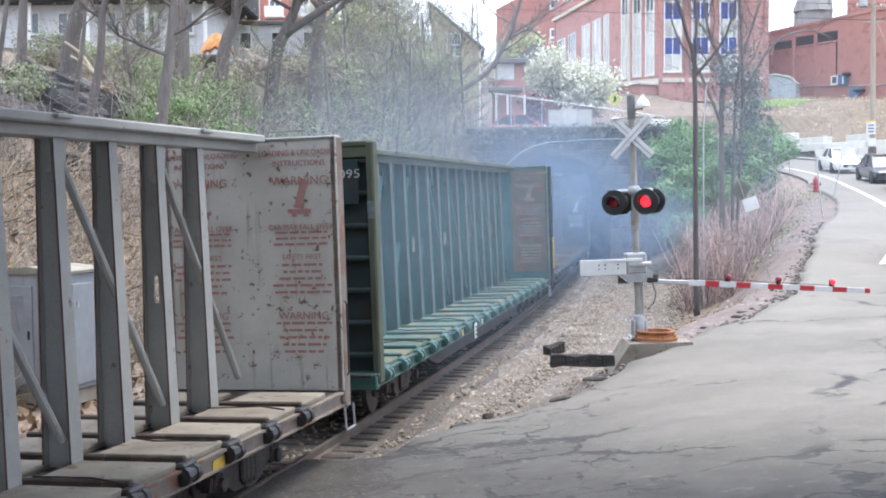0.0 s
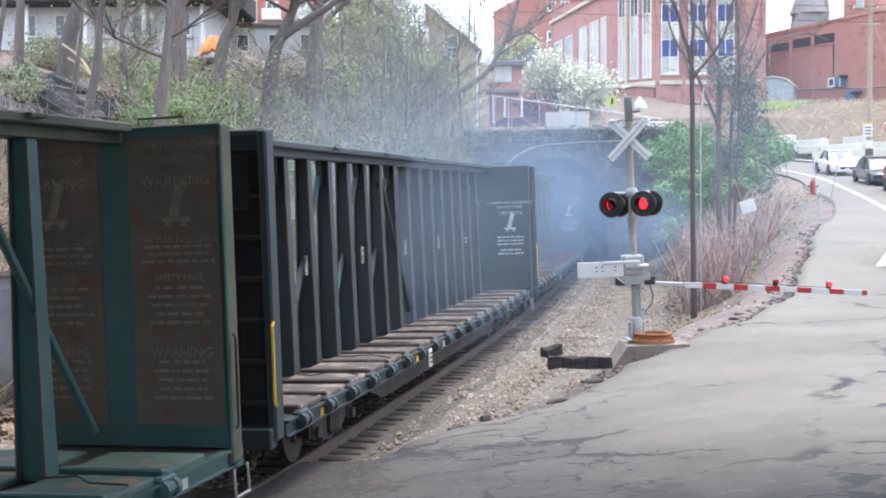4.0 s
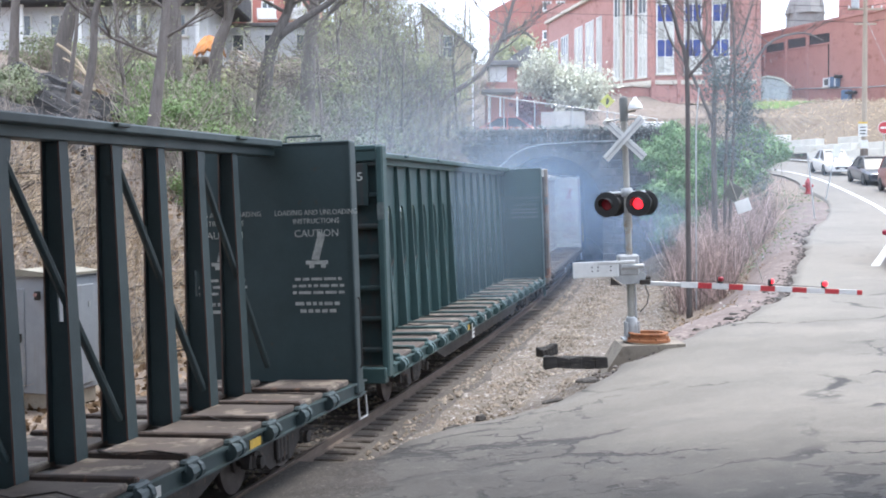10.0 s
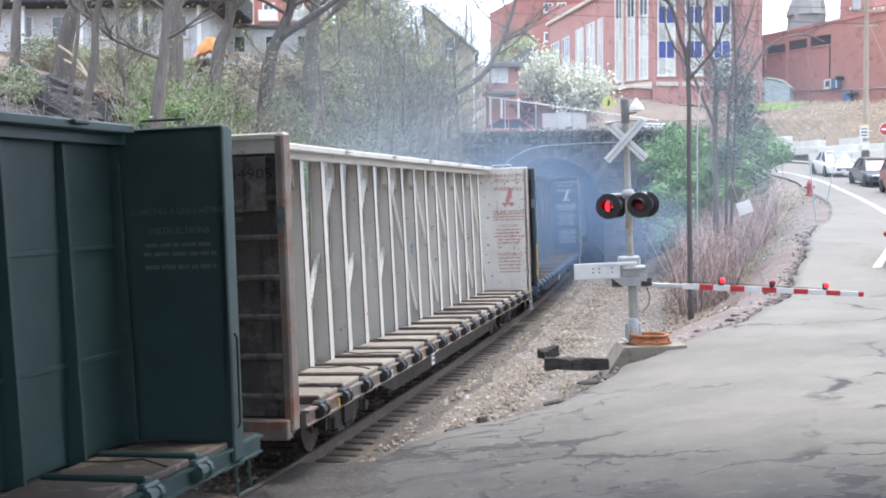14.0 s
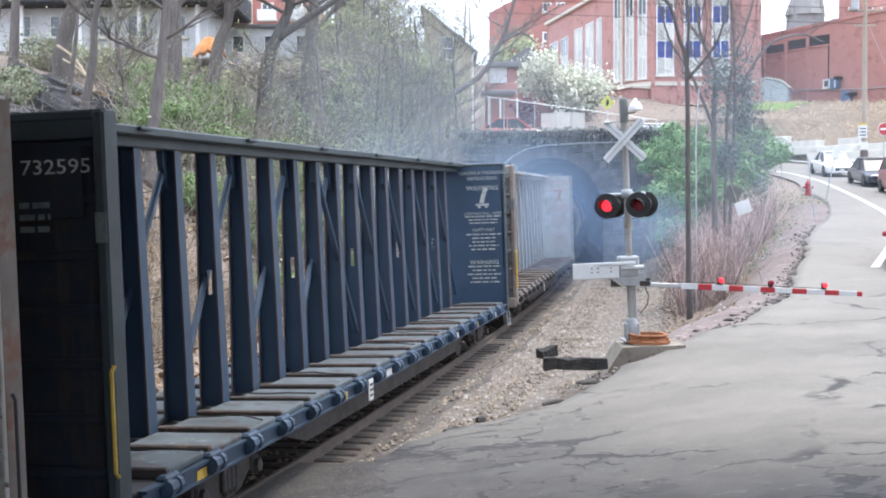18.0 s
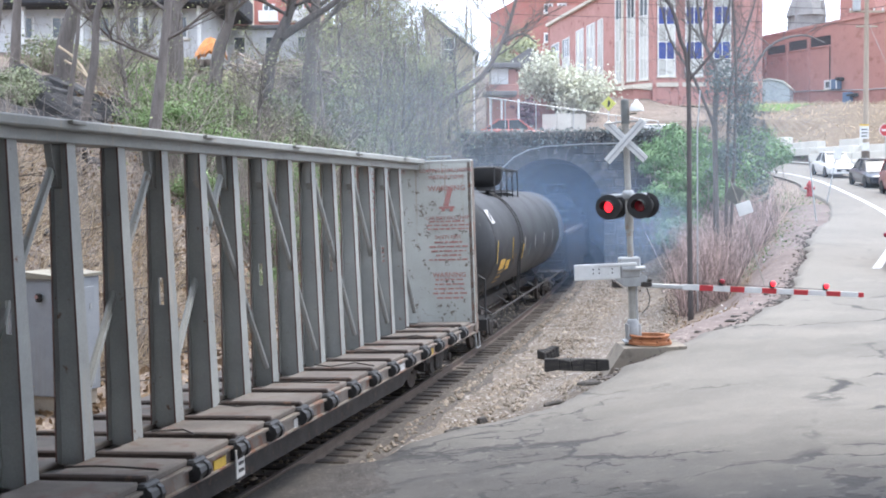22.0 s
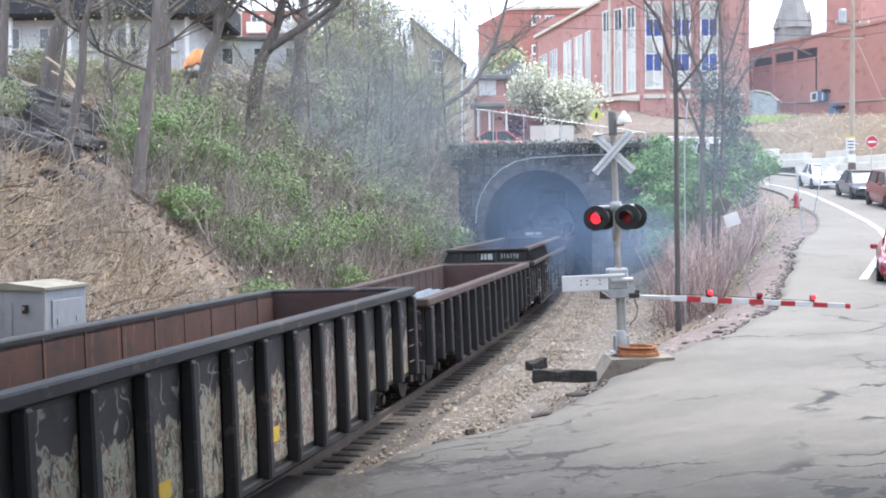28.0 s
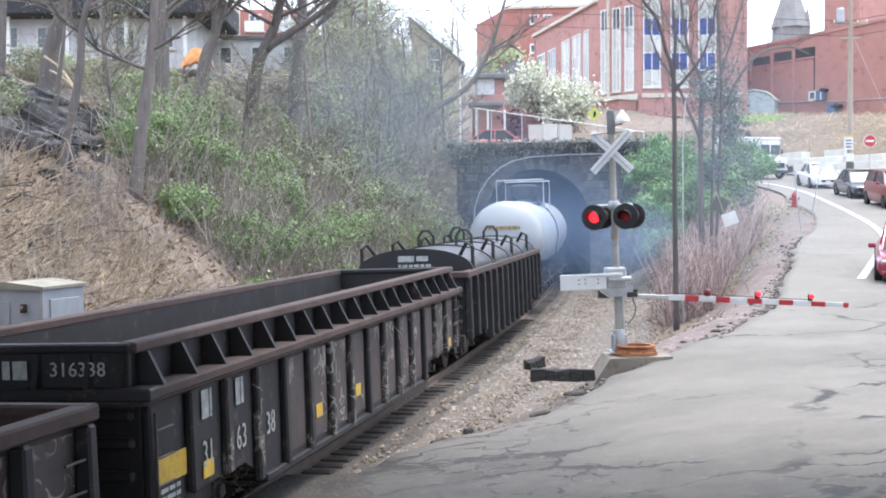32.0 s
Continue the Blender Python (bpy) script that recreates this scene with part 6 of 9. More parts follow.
def spray(name, ground, tones, line, level=0.5, edge=1.75, soft=0.9):
    """A dark panel whose lower part is covered by flaking sprayed blocks and a few wandering lines."""
    m = surface(name, ground, tuple(0.6 * k for k in ground), 0.7, scale=1.7, spots=(0.06, 0.04, 0.034), spot_scale=3.0, spot_level=0.6, spot_soft=0.05, bump=0.06, vary=0.15)
    n, l = m.node_tree.nodes, m.node_tree.links
    bs = n["Principled BSDF"]
    src = bs.inputs["Base Color"].links[0].from_socket
    tc = n.new("ShaderNodeTexCoord")

    def field(scale, detail, stretch=(1, 1, 1), twist=0.6):
        mp = n.new("ShaderNodeMapping")
        mp.inputs["Scale"].default_value = stretch
        l.new(tc.outputs["Object"], mp.inputs[0])
        t = n.new("ShaderNodeTexNoise")
        t.inputs["Scale"].default_value, t.inputs["Detail"].default_value, t.inputs["Distortion"].default_value = scale, detail, twist
        l.new(mp.outputs[0], t.inputs["Vector"])
        return t.outputs[0]

    def op(kind, a, b):
        x = n.new("ShaderNodeMath")
        x.operation = kind
        for v, s in ((a, x.inputs[0]), (b, x.inputs[1])):
            if isinstance(v, float):
                s.default_value = v
            else:
                l.new(v, s)
        return x.outputs[0]

    def span(v, a, b):
        r = n.new("ShaderNodeMapRange")
        r.interpolation_type = "SMOOTHSTEP"
        r.inputs[1].default_value, r.inputs[2].default_value = a, b
        l.new(v, r.inputs[0])
        return r.outputs[0]

    def over(f, base, c):
        x = n.new("ShaderNodeMixRGB")
        l.new(f, x.inputs[0])
        l.new(base, x.inputs[1])
        x.inputs[2].default_value = (*c, 1)
        return x.outputs[0]
    sep = n.new("ShaderNodeSeparateXYZ")
    l.new(tc.outputs["Object"], sep.inputs[0])
    low = op("MULTIPLY", op("SUBTRACT", edge, sep.outputs["Z"]), soft)
    worn = span(field(4.5, 5.0, (1, 1.5, 0.6)), 0.36, 0.46)
    cover = op("MULTIPLY", span(op("ADD", low, field(2.2, 2.0, (1, 1, 0.6))), level, level + 0.04), worn)
    col = src
    for k, (c, sc) in enumerate(zip(tones, (1.6, 2.7, 4.3, 6.0))):
        f = op("MULTIPLY", cover, span(field(sc, 2.0, (1, 1, 0.7), 1.2 + k), 0.42 + 0.035 * k, 0.46 + 0.035 * k))
        col = over(op("MULTIPLY", f, 0.85), col, c)
    scrawl = op("ABSOLUTE", op("SUBTRACT", field(2.6, 1.0), 0.5), 0.0)
    lines = op("MULTIPLY", op("SUBTRACT", 1.0, span(scrawl, 0.012, 0.03)), op("MULTIPLY", span(field(1.1, 1.0), 0.48, 0.56), worn))
    col = over(op("MULTIPLY", lines, 0.75), col, line)
    l.new(col, bs.inputs["Base Color"])
    return m


BEIGE, MOSS, FOX, CHALK, TAUPE = (0.30, 0.28, 0.20), (0.19, 0.20, 0.13), (0.17, 0.085, 0.06), (0.36, 0.35, 0.28), (0.20, 0.165, 0.15)
SPRAYS = [spray("flaking_beige_paint", (0.042, 0.041, 0.042), (MOSS, BEIGE, FOX, CHALK), (0.30, 0.28, 0.24), 0.47),
          spray("flaking_pale_paint", (0.040, 0.039, 0.041), (TAUPE, BEIGE, FOX, CHALK), (0.33, 0.32, 0.29), 0.52),
          spray("taupe_sprayed_paint", (0.125, 0.105, 0.098), (TAUPE, (0.20, 0.17, 0.155), FOX, CHALK), (0.36, 0.34, 0.33), 0.30),
          spray("faint_scrawl", (0.092, 0.072, 0.068), ((0.13, 0.105, 0.098), (0.20, 0.165, 0.145), (0.08, 0.05, 0.045), (0.28, 0.25, 0.22)), (0.33, 0.30, 0.26), 0.60, 1.6, -0.3)]
EDGES = spray("sprayed_stake", (0.034, 0.031, 0.030), ((0.055, 0.05, 0.046), (0.13, 0.12, 0.105), (0.09, 0.05, 0.038), (0.28, 0.27, 0.245)), (0.28, 0.27, 0.24), 0.62, 1.6, 0.2)
RAIL_RUST = surface("rusty_top_rail", (0.088, 0.054, 0.046), (0.05, 0.035, 0.032), 0.85, scale=1.5, spots=(0.045, 0.035, 0.033), spot_scale=5, spot_level=0.6, bump=0.3, bump_scale=25, vary=0.05)


def gondola(label, paint_m, inside, half, top, stakes, seed, sprayed=(), raised=False):
    rr = random.Random(seed)
    car = thing("gondola_car", label, "gondola car", group="goods train")
    W, low, belly = 1.44, 0.80, 0.42
    wall_top = 2.1 if raised else top
    cut = half - 3.4
    for sx in (-1, 1):
        t = Matrix.Rotation(0 if sx > 0 else math.pi, 4, "Z")
        o = [(-half, low), (-cut - 0.5, low), (-cut + 0.3, belly), (cut - 0.3, belly), (cut + 0.5, low), (half, low), (half, wall_top), (-half, wall_top)]
        part("side_wall", Shape().prism(o, W - 0.06, W, "X"), paint_m, car, at=t)
        part("inner_lining", Shape().prism([(-half + 0.05, 1.05), (half - 0.05, 1.05), (half - 0.05, wall_top - 0.02), (-half + 0.05, wall_top - 0.02)], W - 0.10, W - 0.062, "X"), inside, car, "rust-stained inner wall", at=t)
        part("top_rail", Shape().box((W + 0.02, 0, wall_top - 0.02), (0.24, 2 * half + 0.1, 0.16), 0.025), GON_BLACK if seed == 9 else RAIL_RUST, car, at=t)
        part("bottom_rail", Shape().box((W + 0.02, 0, low + 0.06 if not sprayed else belly + 0.05), (0.12, 2 * cut - 0.2, 0.1), 0.015), paint_m, car, at=t)
        n = stakes
        for k in range(n + 1):
            y = -half + 0.12 + (2 * half - 0.24) * k / n
            zb = low if abs(y) > cut + 0.2 else belly + 0.06
            part("stake", Shape().box((W + (0.05 if seed == 11 else 0.09), y, (wall_top + zb) / 2 - 0.05), (0.12 if seed == 11 else 0.2, 0.17, wall_top - zb - 0.12), 0.03, top=(0.8, 0.9)), EDGES if seed == 11 and k % 4 and k > 1 else GON_BLACK, car, at=t)
        if sx > 0:
            for k in range(n):
                y = -half + 0.12 + (2 * half - 0.24) * (k + 0.5) / n
                w = (2 * half - 0.24) / n - 0.2
                zb = (low if abs(y) > cut - 0.4 else belly + 0.1) + 0.06
                if k in sprayed:
                    part("sprayed_panel", Shape().box((W + 0.004, y, (zb + wall_top) / 2 - 0.08), (0.008, w, wall_top - zb - 0.2)), SPRAYS[3 if seed > 9 else 2 if 8 <= k <= 10 else 1 if k in (7, 11, 13) else 0], car, "panel with faded sprayed paint")
            for k in () if seed == 10 else (1, n // 3, n // 2, n - 1):
                y = -half + 0.12 + (2 * half - 0.24) * (k + 0.5) / n
                part("reflector", Shape().box((W + 0.014, y, 0.98), (0.012, 0.3, 0.2)), M["yellow"], car, "yellow reflective mark")
    part("floor", Shape().box((0, 0, 1.0), (2 * W - 0.12, 2 * half - 0.1, 0.08), 0.01), inside, car)
    for k in range(stakes):
        y = -half + 0.4 + (2 * half - 0.8) * (k + 0.5) / stakes
        for sx in (-1, 1):
            part("seam", Shape().box((sx * (W - 0.105), y, (1.05 + wall_top) / 2), (0.02, 0.06, wall_top - 1.1), 0.004), inside, car)
    for sy in (-1, 1):
        t = Matrix.Rotation(0 if sy > 0 else math.pi, 4, "Z")
        e = part("end_wall", Shape().box((0, half - 0.03, (wall_top + low) / 2), (2 * W, 0.06, wall_top - low), 0.01), paint_m, car, at=t)
        part("end_lining", Shape().box((0, half - 0.085, (wall_top + 1.05) / 2), (2 * W - 0.2, 0.04, wall_top - 1.1), 0.005), RUST_DARK, e)
        part("end_cap", Shape().box((0, half, wall_top - 0.02), (2 * W + 0.26, 0.2, 0.17), 0.03), GON_BLACK if seed == 9 else RAIL_RUST, e)
        for z in (1.25, 1.6, 1.9):
            if z < wall_top - 0.15:
                part("end_rib", Shape().box((0, half + 0.05, z), (2 * W - 0.1, 0.12, 0.12), 0.03), paint_m, e)
        part("end_sill", Shape().box((0, half + 0.08, 0.78), (2 * W, 0.2, 0.3), 0.02), M["steel_dark"], e)
        for sx in (-1, 1):
            lad = part("grab_iron", Shape().tube([(sx * (W + 0.1), half - 0.1, 0.9), (sx * (W + 0.13), half - 0.1, 0.95), (sx * (W + 0.13), half - 0.1, 1.9)], 0.018, 6), M["yellow"] if seed == 10 else M["wheel"], car, "bent hand hold", at=t)
            for z in (1.1, 1.4, 1.7):
                part("rung", Shape().tube([(sx * (W + 0.12), half - 0.1, z), (sx * (W + 0.12), half - 0.55, z)], 0.015, 6), M["wheel"], lad)
    if raised:
        # an added upper wall, set in, with leaning gussets on a ledge
        for sx in (-1, 1):
            t = Matrix.Rotation(0 if sx > 0 else math.pi, 4, "Z")
            part("ledge", Shape().box((W + 0.03, 0, 2.12), (0.34, 2 * half + 0.1, 0.12), 0.02), RAIL_RUST, car, at=t)
            part("upper_wall", Shape().box((W - 0.17, 0, 2.39), (0.06, 2 * half, 0.5), 0.01), paint_m, car, at=t)
            part("upper_rail", Shape().box((W - 0.1, 0, top - 0.03), (0.22, 2 * half + 0.08, 0.12), 0.02), RAIL_RUST, car, at=t)
            for k in range(19):
                y = -half + 0.3 + (2 * half - 0.6) * k / 18
                part("gusset", Shape().prism([(W - 0.13, 2.18), (W + 0.17, 2.18), (W - 0.02, top - 0.08), (W - 0.13, top - 0.08)], y - 0.03, y + 0.03, "Y"), paint_m, car, at=t)
        for sy in (-1, 1):
            t = Matrix.Rotation(0 if sy > 0 else math.pi, 4, "Z")
            part("upper_end", Shape().box((0, half - 0.03, 2.39), (2 * W - 0.2, 0.06, 0.5), 0.01), paint_m, car, at=t)
            part("end_ledge", Shape().box((0, half, 2.12), (2 * W + 0.4, 0.3, 0.14), 0.02), paint_m, car, at=t)
            part("end_rail", Shape().box((0, half, top - 0.03), (2 * W - 0.1, 0.2, 0.1), 0.02), paint_m, car, at=t)
            for x in (-0.9, -0.3, 0.3, 0.9):
                part("end_gusset", Shape().prism([(half, 2.18), (half + 0.14, 2.18), (half + 0.04, top - 0.08), (half, top - 0.08)], x - 0.03, x + 0.03, "X"), paint_m, car, at=t)
    part("centre_sill", Shape().box((0, 0, 0.75), (0.5, 2 * half + 0.4, 0.3), 0.02), M["steel_dark"], car)
    bogies(car, half - 1.9)
    couplers(car, half + 0.05)
    return car


def end_text(z, half, x=0.0):
    return Matrix.Translation((x, -half - 0.115, z)) @ Matrix.Rotation(radians(90), 4, "X")


def side_text(y, z, out=1.46):
    return Matrix.Translation((out, y, z)) @ Matrix.Rotation(radians(90), 4, "Z") @ Matrix.Rotation(radians(90), 4, "X")


g9 = gondola("black gondola with rusty inside and sprayed paint on its side", GON_BLACK, RUST_WALL, 8.1, 2.45, 14, 9, sprayed=tuple(range(2, 14)))
lettering("1025", 0.24, M["letter_white"], g9, end_text(2.28, 8.1, 0.55))
lettering("1025", 0.34, M["letter_white"], g9, side_text(-6.29, 1.35), 0.8)
bars(0.5, 0.32, M["letter_white"], g9, side_text(-6.29, 1.95), 77)
for k in range(4):
    bars(0.4, 0.05, M["letter_white"], g9, side_text(-6.29 + 1.126 * (k // 2), 0.98 - 0.1 * (k % 2)), 80 + k)
CARS.append((g9, 212.0, 6.2))
g10 = gondola("brown gondola carrying a bundle of blue-grey steel pipes", GON_BROWN, RUST_MID, 8.2, 2.13, 15, 10, sprayed=tuple(range(0, 15)))
for k, y in enumerate((-7.85, -5.72, -3.3, 4.42, 6.55)):
    part("orange_strip", Shape().box((1.462, y, 1.45), (0.012, 0.05, 0.62), 0.003), M["yellow"], g10, "narrow orange reflective strip")
for k in range(4):
    bars(0.42, (0.2, 0.2, 0.06, 0.06)[k], M["letter_white"], g10, side_text(-6.46, (1.75, 1.45, 1.05, 0.92)[k]), 120 + k)
pipe = Shape().lathe([(0.118, -3.1), (0.138, -3.1), (0.138, 3.1), (0.118, 3.1), (0.118, -3.1)], 16, "Y").mesh("steel_pipe", M["bar_steel"], True)
plug = Shape().lathe([(0.0005, -3.06), (0.117, -3.06), (0.117, -3.03), (0.0005, -3.03)], 16, "Y").mesh("pipe_plug", M["black"])
for k in range(5):
    for j in range(3):
        p = put("steel_pipe", pipe, g10, (-0.45 + 0.284 * k, -1.75 + 0.22 * math.sin(k * 2.1 + j * 1.3) + 0.1 * k, 1.18 + 0.245 * j), "blue-grey steel pipe")
        put("pipe_plug", plug, p)
CARS.append((g10, 229.5, 6.3))
g11 = gondola("black gondola with raised upper walls and white lettering", GON_BLACK, RUST_DARK, 8.05, 2.64, 15, 11, sprayed=tuple(range(4, 15)), raised=True)
lettering("316338", 0.22, M["letter_white"], g11, end_text(2.38, 8.0, 0.78))
bars(0.42, 0.2, M["letter_white"], g11, end_text(2.38, 8.0, 0.0), 91)
for k, s in enumerate(("31", "63", "38")):
    lettering(s, 0.44, M["letter_white"], g11, side_text(-6.34 + 1.057 * k, 1.15), 0.8)
for k in range(2):
    bars(0.3, 0.34, M["letter_white"], g11, side_text(-6.34 + 1.057 * k, 1.75), 93 + k)
part("notice", Shape().box((1.462, -7.35, 1.2), (0.012, 0.75, 0.3), 0.003), M["yellow"], g11, "yellow reflective panel")
for k in range(4):
    bars(0.5, 0.05, M["letter_white"], g11, side_text(-7.4, 0.98 - 0.09 * k), 95 + k)
CARS.append((g11, 246.85, 6.1))

# ---- covered coil car ----
coil = gondola("black coil car with an arched hood and lifting loops", GON_BLACK, RUST_DARK, 8.0, 2.42, 14, 12, sprayed=(3, 5, 9))
coil["category"] = "coil car"
HOOD = surface("black_hood", (0.030, 0.030, 0.032), (0.018, 0.018, 0.019), 0.35, scale=0.8, spots=(0.07, 0.065, 0.06), spot_scale=2, spot_level=0.66, bump=0.05, vary=0.02)
hood_o = [(1.5 * math.cos(math.pi * k / 20), 2.38 + 0.62 * math.sin(math.pi * k / 20) ** 0.8) for k in range(21)]
hood = part("hood", Shape().prism(hood_o, -6.9, 6.9, "Y"), HOOD, coil, "arched black hood", round_off=True)
for y in (-6.85, -3.4, 0.0, 3.4, 6.85):
    part("hood_rib", Shape().prism([(x * 1.01, 2.38 + (z - 2.38) * 1.06) for x, z in hood_o], y - 0.06, y + 0.06, "Y"), HOOD, hood, round_off=True)
for x, y in ((-0.55, -2.6), (0.55, -2.6), (-0.55, 2.6), (0.55, 2.6)):
    part("lifting_loop", Shape().tube([(x - 0.22, y, 2.9), (x - 0.22, y, 3.25), (x - 0.1, y, 3.42), (x + 0.1, y, 3.42), (x + 0.22, y, 3.25), (x + 0.22, y, 2.9)], 0.045, 8), M["black"], hood)
for x in (-1.45, 1.45):
    for y in (-6.6, -3.0, 1.0, 5.0):
        part("guide_post", Shape().tube([(x, y, 2.4), (x, y, 3.05), (x * 0.9, y, 3.15), (x * 0.72, y + 0.2, 2.75)], 0.05, 8), M["black"], hood)
part("emblem", Shape().box((-0.22, -6.905, 2.78), (0.42, 0.012, 0.15)).box((0.2, -6.905, 2.78), (0.3, 0.012, 0.13)), M["letter_white"], hood, "white emblem bars")
bars(0.85, 0.07, M["letter_white"], hood, Matrix.Translation((0, -6.91, 2.6)) @ Matrix.Rotation(radians(90), 4, "X"), 66)
CARS.append((coil, 264.25, 6.0))
CARS.append((tank_car("pale grey tank car coming out of the tunnel", TANK_GREY, 1.5, 2.8, 9.0, M["steel_dark"], 2), 283.6, 7.0))


# ---- the town on the hill ----
def along(P, Q):
    """The frame of a wall from P to Q: x along it, y into it, z up."""
    d = Vector((Q[0] - P[0], Q[1] - P[1], 0))
    return Matrix.Translation((P[0], P[1], 0)) @ Matrix.Rotation(math.atan2(d.y, d.x), 4, "Z"), d.length


def wall_of(house, P, Q, z0, z1, material, deep=0.5, name="wall"):
    m, n = along(P, Q)
    return part(name, Shape().box((n / 2, deep / 2, (z0 + z1) / 2), (n, deep, z1 - z0), 0.02), material, house, at=m)


def window_of(house, m, u0, u1, z0, z1, cols, rows, kinds, frame_m=None, f=0.14):
    """A projecting frame with its bars, and a pane in every field; kinds: the material of each row from below."""
    w, h = u1 - u0, z1 - z0
    fm = frame_m or M["white_frame"]
    sh = Shape()
    for u in (u0 + f / 2, u1 - f / 2):
        sh.box((u, -0.02, (z0 + z1) / 2), (f, 0.16, h), 0.01)
    for z in (z0 + f / 2, z1 - f / 2):
        sh.box(((u0 + u1) / 2, -0.024, z), (w, 0.15, f), 0.01)
    for k in range(1, cols):
        sh.box((u0 + w * k / cols, -0.015, (z0 + z1) / 2), (f * 0.6, 0.12, h), 0.01)
    for k in range(1, rows):
        sh.box(((u0 + u1) / 2, -0.012, z0 + h * k / rows), (w, 0.11, f * 0.5), 0.01)
    win = part("window", sh, fm, house, at=m)
    for i in range(cols):
        for j in range(rows):
            a = u0 + w * (i + 0.5) / cols
            b = z0 + h * (j + 0.5) / rows
            part("pane", Shape().box((a, 0.0, b), (w / cols - 0.02, 0.05, h / rows - 0.02)), kinds[(j if len(kinds) > 1 else 0) % len(kinds)], win)
    part("sill", Shape().box(((u0 + u1) / 2, -0.09, z0 - 0.06), (w + 0.2, 0.24, 0.12), 0.02), M["cream_trim"], win)
    return win


# the school: three faces of red brick with tall window groups
school = thing("school_building", "large red-brick school building with tall white window groups", "school")
A0, A1, B1, C1 = (13.0, 145.0), (16.95, 120.0), (20.15, 116.0), (30.4, 116.0)
wall_of(school, A0, A1, 8, 24.0, M["brick"])
mA, nA = along(A0, A1)
mB, nB = along(A1, B1)
mC, nC = along(B1, C1)
wall_of(school, A1, B1, 8, 27.5, M["brick"])
wall_of(school, B1, C1, 8, 27.5, M["brick"])
wall_of(school, C1, (34.5, 140.0), 8, 27.5, M["brick"])
wall_of(school, (34.5, 140.0), A0, 8, 26.0, M["brick"])
part("roof", Shape().prism([A0, A1, B1, C1, (34.5, 140.0)], 23.9, 24.1, "Z"), M["roof"], school)
for m, n, z in ((mA, nA, 23.9), (mB, nB, 27.4), (mC, nC, 27.4)):
    part("cornice", Shape().box((n / 2, -0.1, z), (n, 0.5, 0.35), 0.03), M["cream_trim"], school, at=m)
for m, n in ((mA, nA), (mB, nB), (mC, nC)):
    part("string_course", Shape().box((n / 2, -0.06, 14.35), (n, 0.2, 0.4), 0.02), M["cream_trim"], school, at=m)
BL, BP, PN = M["blind"], M["blue_panel"], M["pane"]
for u0, u1 in ((1.5, 5.0), (6.5, 9.5)):
    window_of(school, mA, u0, u1, 15.2, 21.4, 3, 3, [BL, BL, PN])
for u0, u1 in ((12.2, 15.2), (16.4, 19.4), (20.4, 22.2)):
    window_of(school, mA, u0, u1, 14.6, 21.6, 2, 3, [BL, BL, BL])
for u0, u1 in ((0.35, 1.4), (1.85, 2.95), (3.45, 4.6)):
    window_of(school, mB, u0, u1, 14.9, 22.9, 2, 4, [BL, BL, BL, PN])
for u0 in (0.4, 3.0, 5.6):
    window_of(school, mC, u0, u0 + 1.7, 15.1, 23.2, 2, 5, [BL, BP, BL, BP, BL])
for u in (0.12, 2.55, 5.15, 7.8, 10.0):
    part("pilaster", Shape().box((u, -0.09, 19.0), (0.35, 0.18, 16.0), 0.02), M["brick"], school, at=mC)
ent = part("entrance", Shape().box((2.6, -1.2, 12.9), (4.6, 2.4, 2.0), 0.05), M["brick_dark"], school, at=mB)
part("entrance_roof", Shape().box((2.6, -1.3, 14.0), (5.0, 2.8, 0.25), 0.03), M["cream_trim"], ent)
part("flue", Shape().tube([(17.6, 118.0, 12), (17.6, 118.0, 27)], 0.14, 8), M["cream_trim"], school)

# brick hall on the bank
hall = thing("brick_hall", "long low red-brick hall with a band of dark windows", "hall")
H0_, H1_ = (30.5, 128.9), (47.3, 99.3)
mH, nH = along(H0_, H1_)
part("wall", Shape().prism([(0, 8.0), (nH, 5.0), (nH, 20.85), (0, 19.5)], 0, 0.6, "Y"), M["brick_dark"], hall, at=mH)
wall_of(hall, H0_, (40.0, 134.0), 8, 19.5, M["brick_dark"], name="end_wall").location.z = 0
part("coping", Shape().prism([(-0.1, 19.5), (nH, 20.85), (nH, 21.1), (-0.1, 19.75)], -0.12, 0.5, "Y"), M["brick"], hall, at=mH)
for u0, u1, z0, z1 in ((2.4, 4.75, 17.9, 18.6), (5.3, 7.65, 17.95, 18.75), (8.2, 10.5, 18.05, 18.95), (11.0, 13.5, 18.1, 19.02)):
    part("dark_window", Shape().box(((u0 + u1) / 2, 0.02, (z0 + z1) / 2), (u1 - u0, 0.08, z1 - z0), 0.01), M["dark_open"], hall, at=mH)
    part("window_ledge", Shape().box(((u0 + u1) / 2, -0.05, z0 - 0.06), (u1 - u0 + 0.2, 0.14, 0.12), 0.01), M["brick"], hall, at=mH)
for u in (5.0, 7.9, 10.75):
    part("pilaster", Shape().box((u, -0.05, 15.2), (0.26, 0.12, 7.4), 0.02), M["brick"], hall, at=mH)
part("downpipe", Shape().tube([(13.45, -0.08, 18.0), (13.45, -0.08, 14.9)], 0.05, 6), M["steel_dark"], hall, at=mH)
window_of(hall, mH, 12.75, 13.7, 13.95, 14.8, 1, 1, [PN])
part("blue_panel", Shape().box((14.35, -0.3, 14.3), (1.1, 0.5, 0.95), 0.03), M["steel_blue"], hall, "blue-grey machine hung on the wall", at=mH)
for u in (14.0, 14.7):
    part("panel_edge", Shape().box((u, -0.57, 14.3), (0.12, 0.05, 0.9), 0.01), M["white_frame"], hall, at=mH)
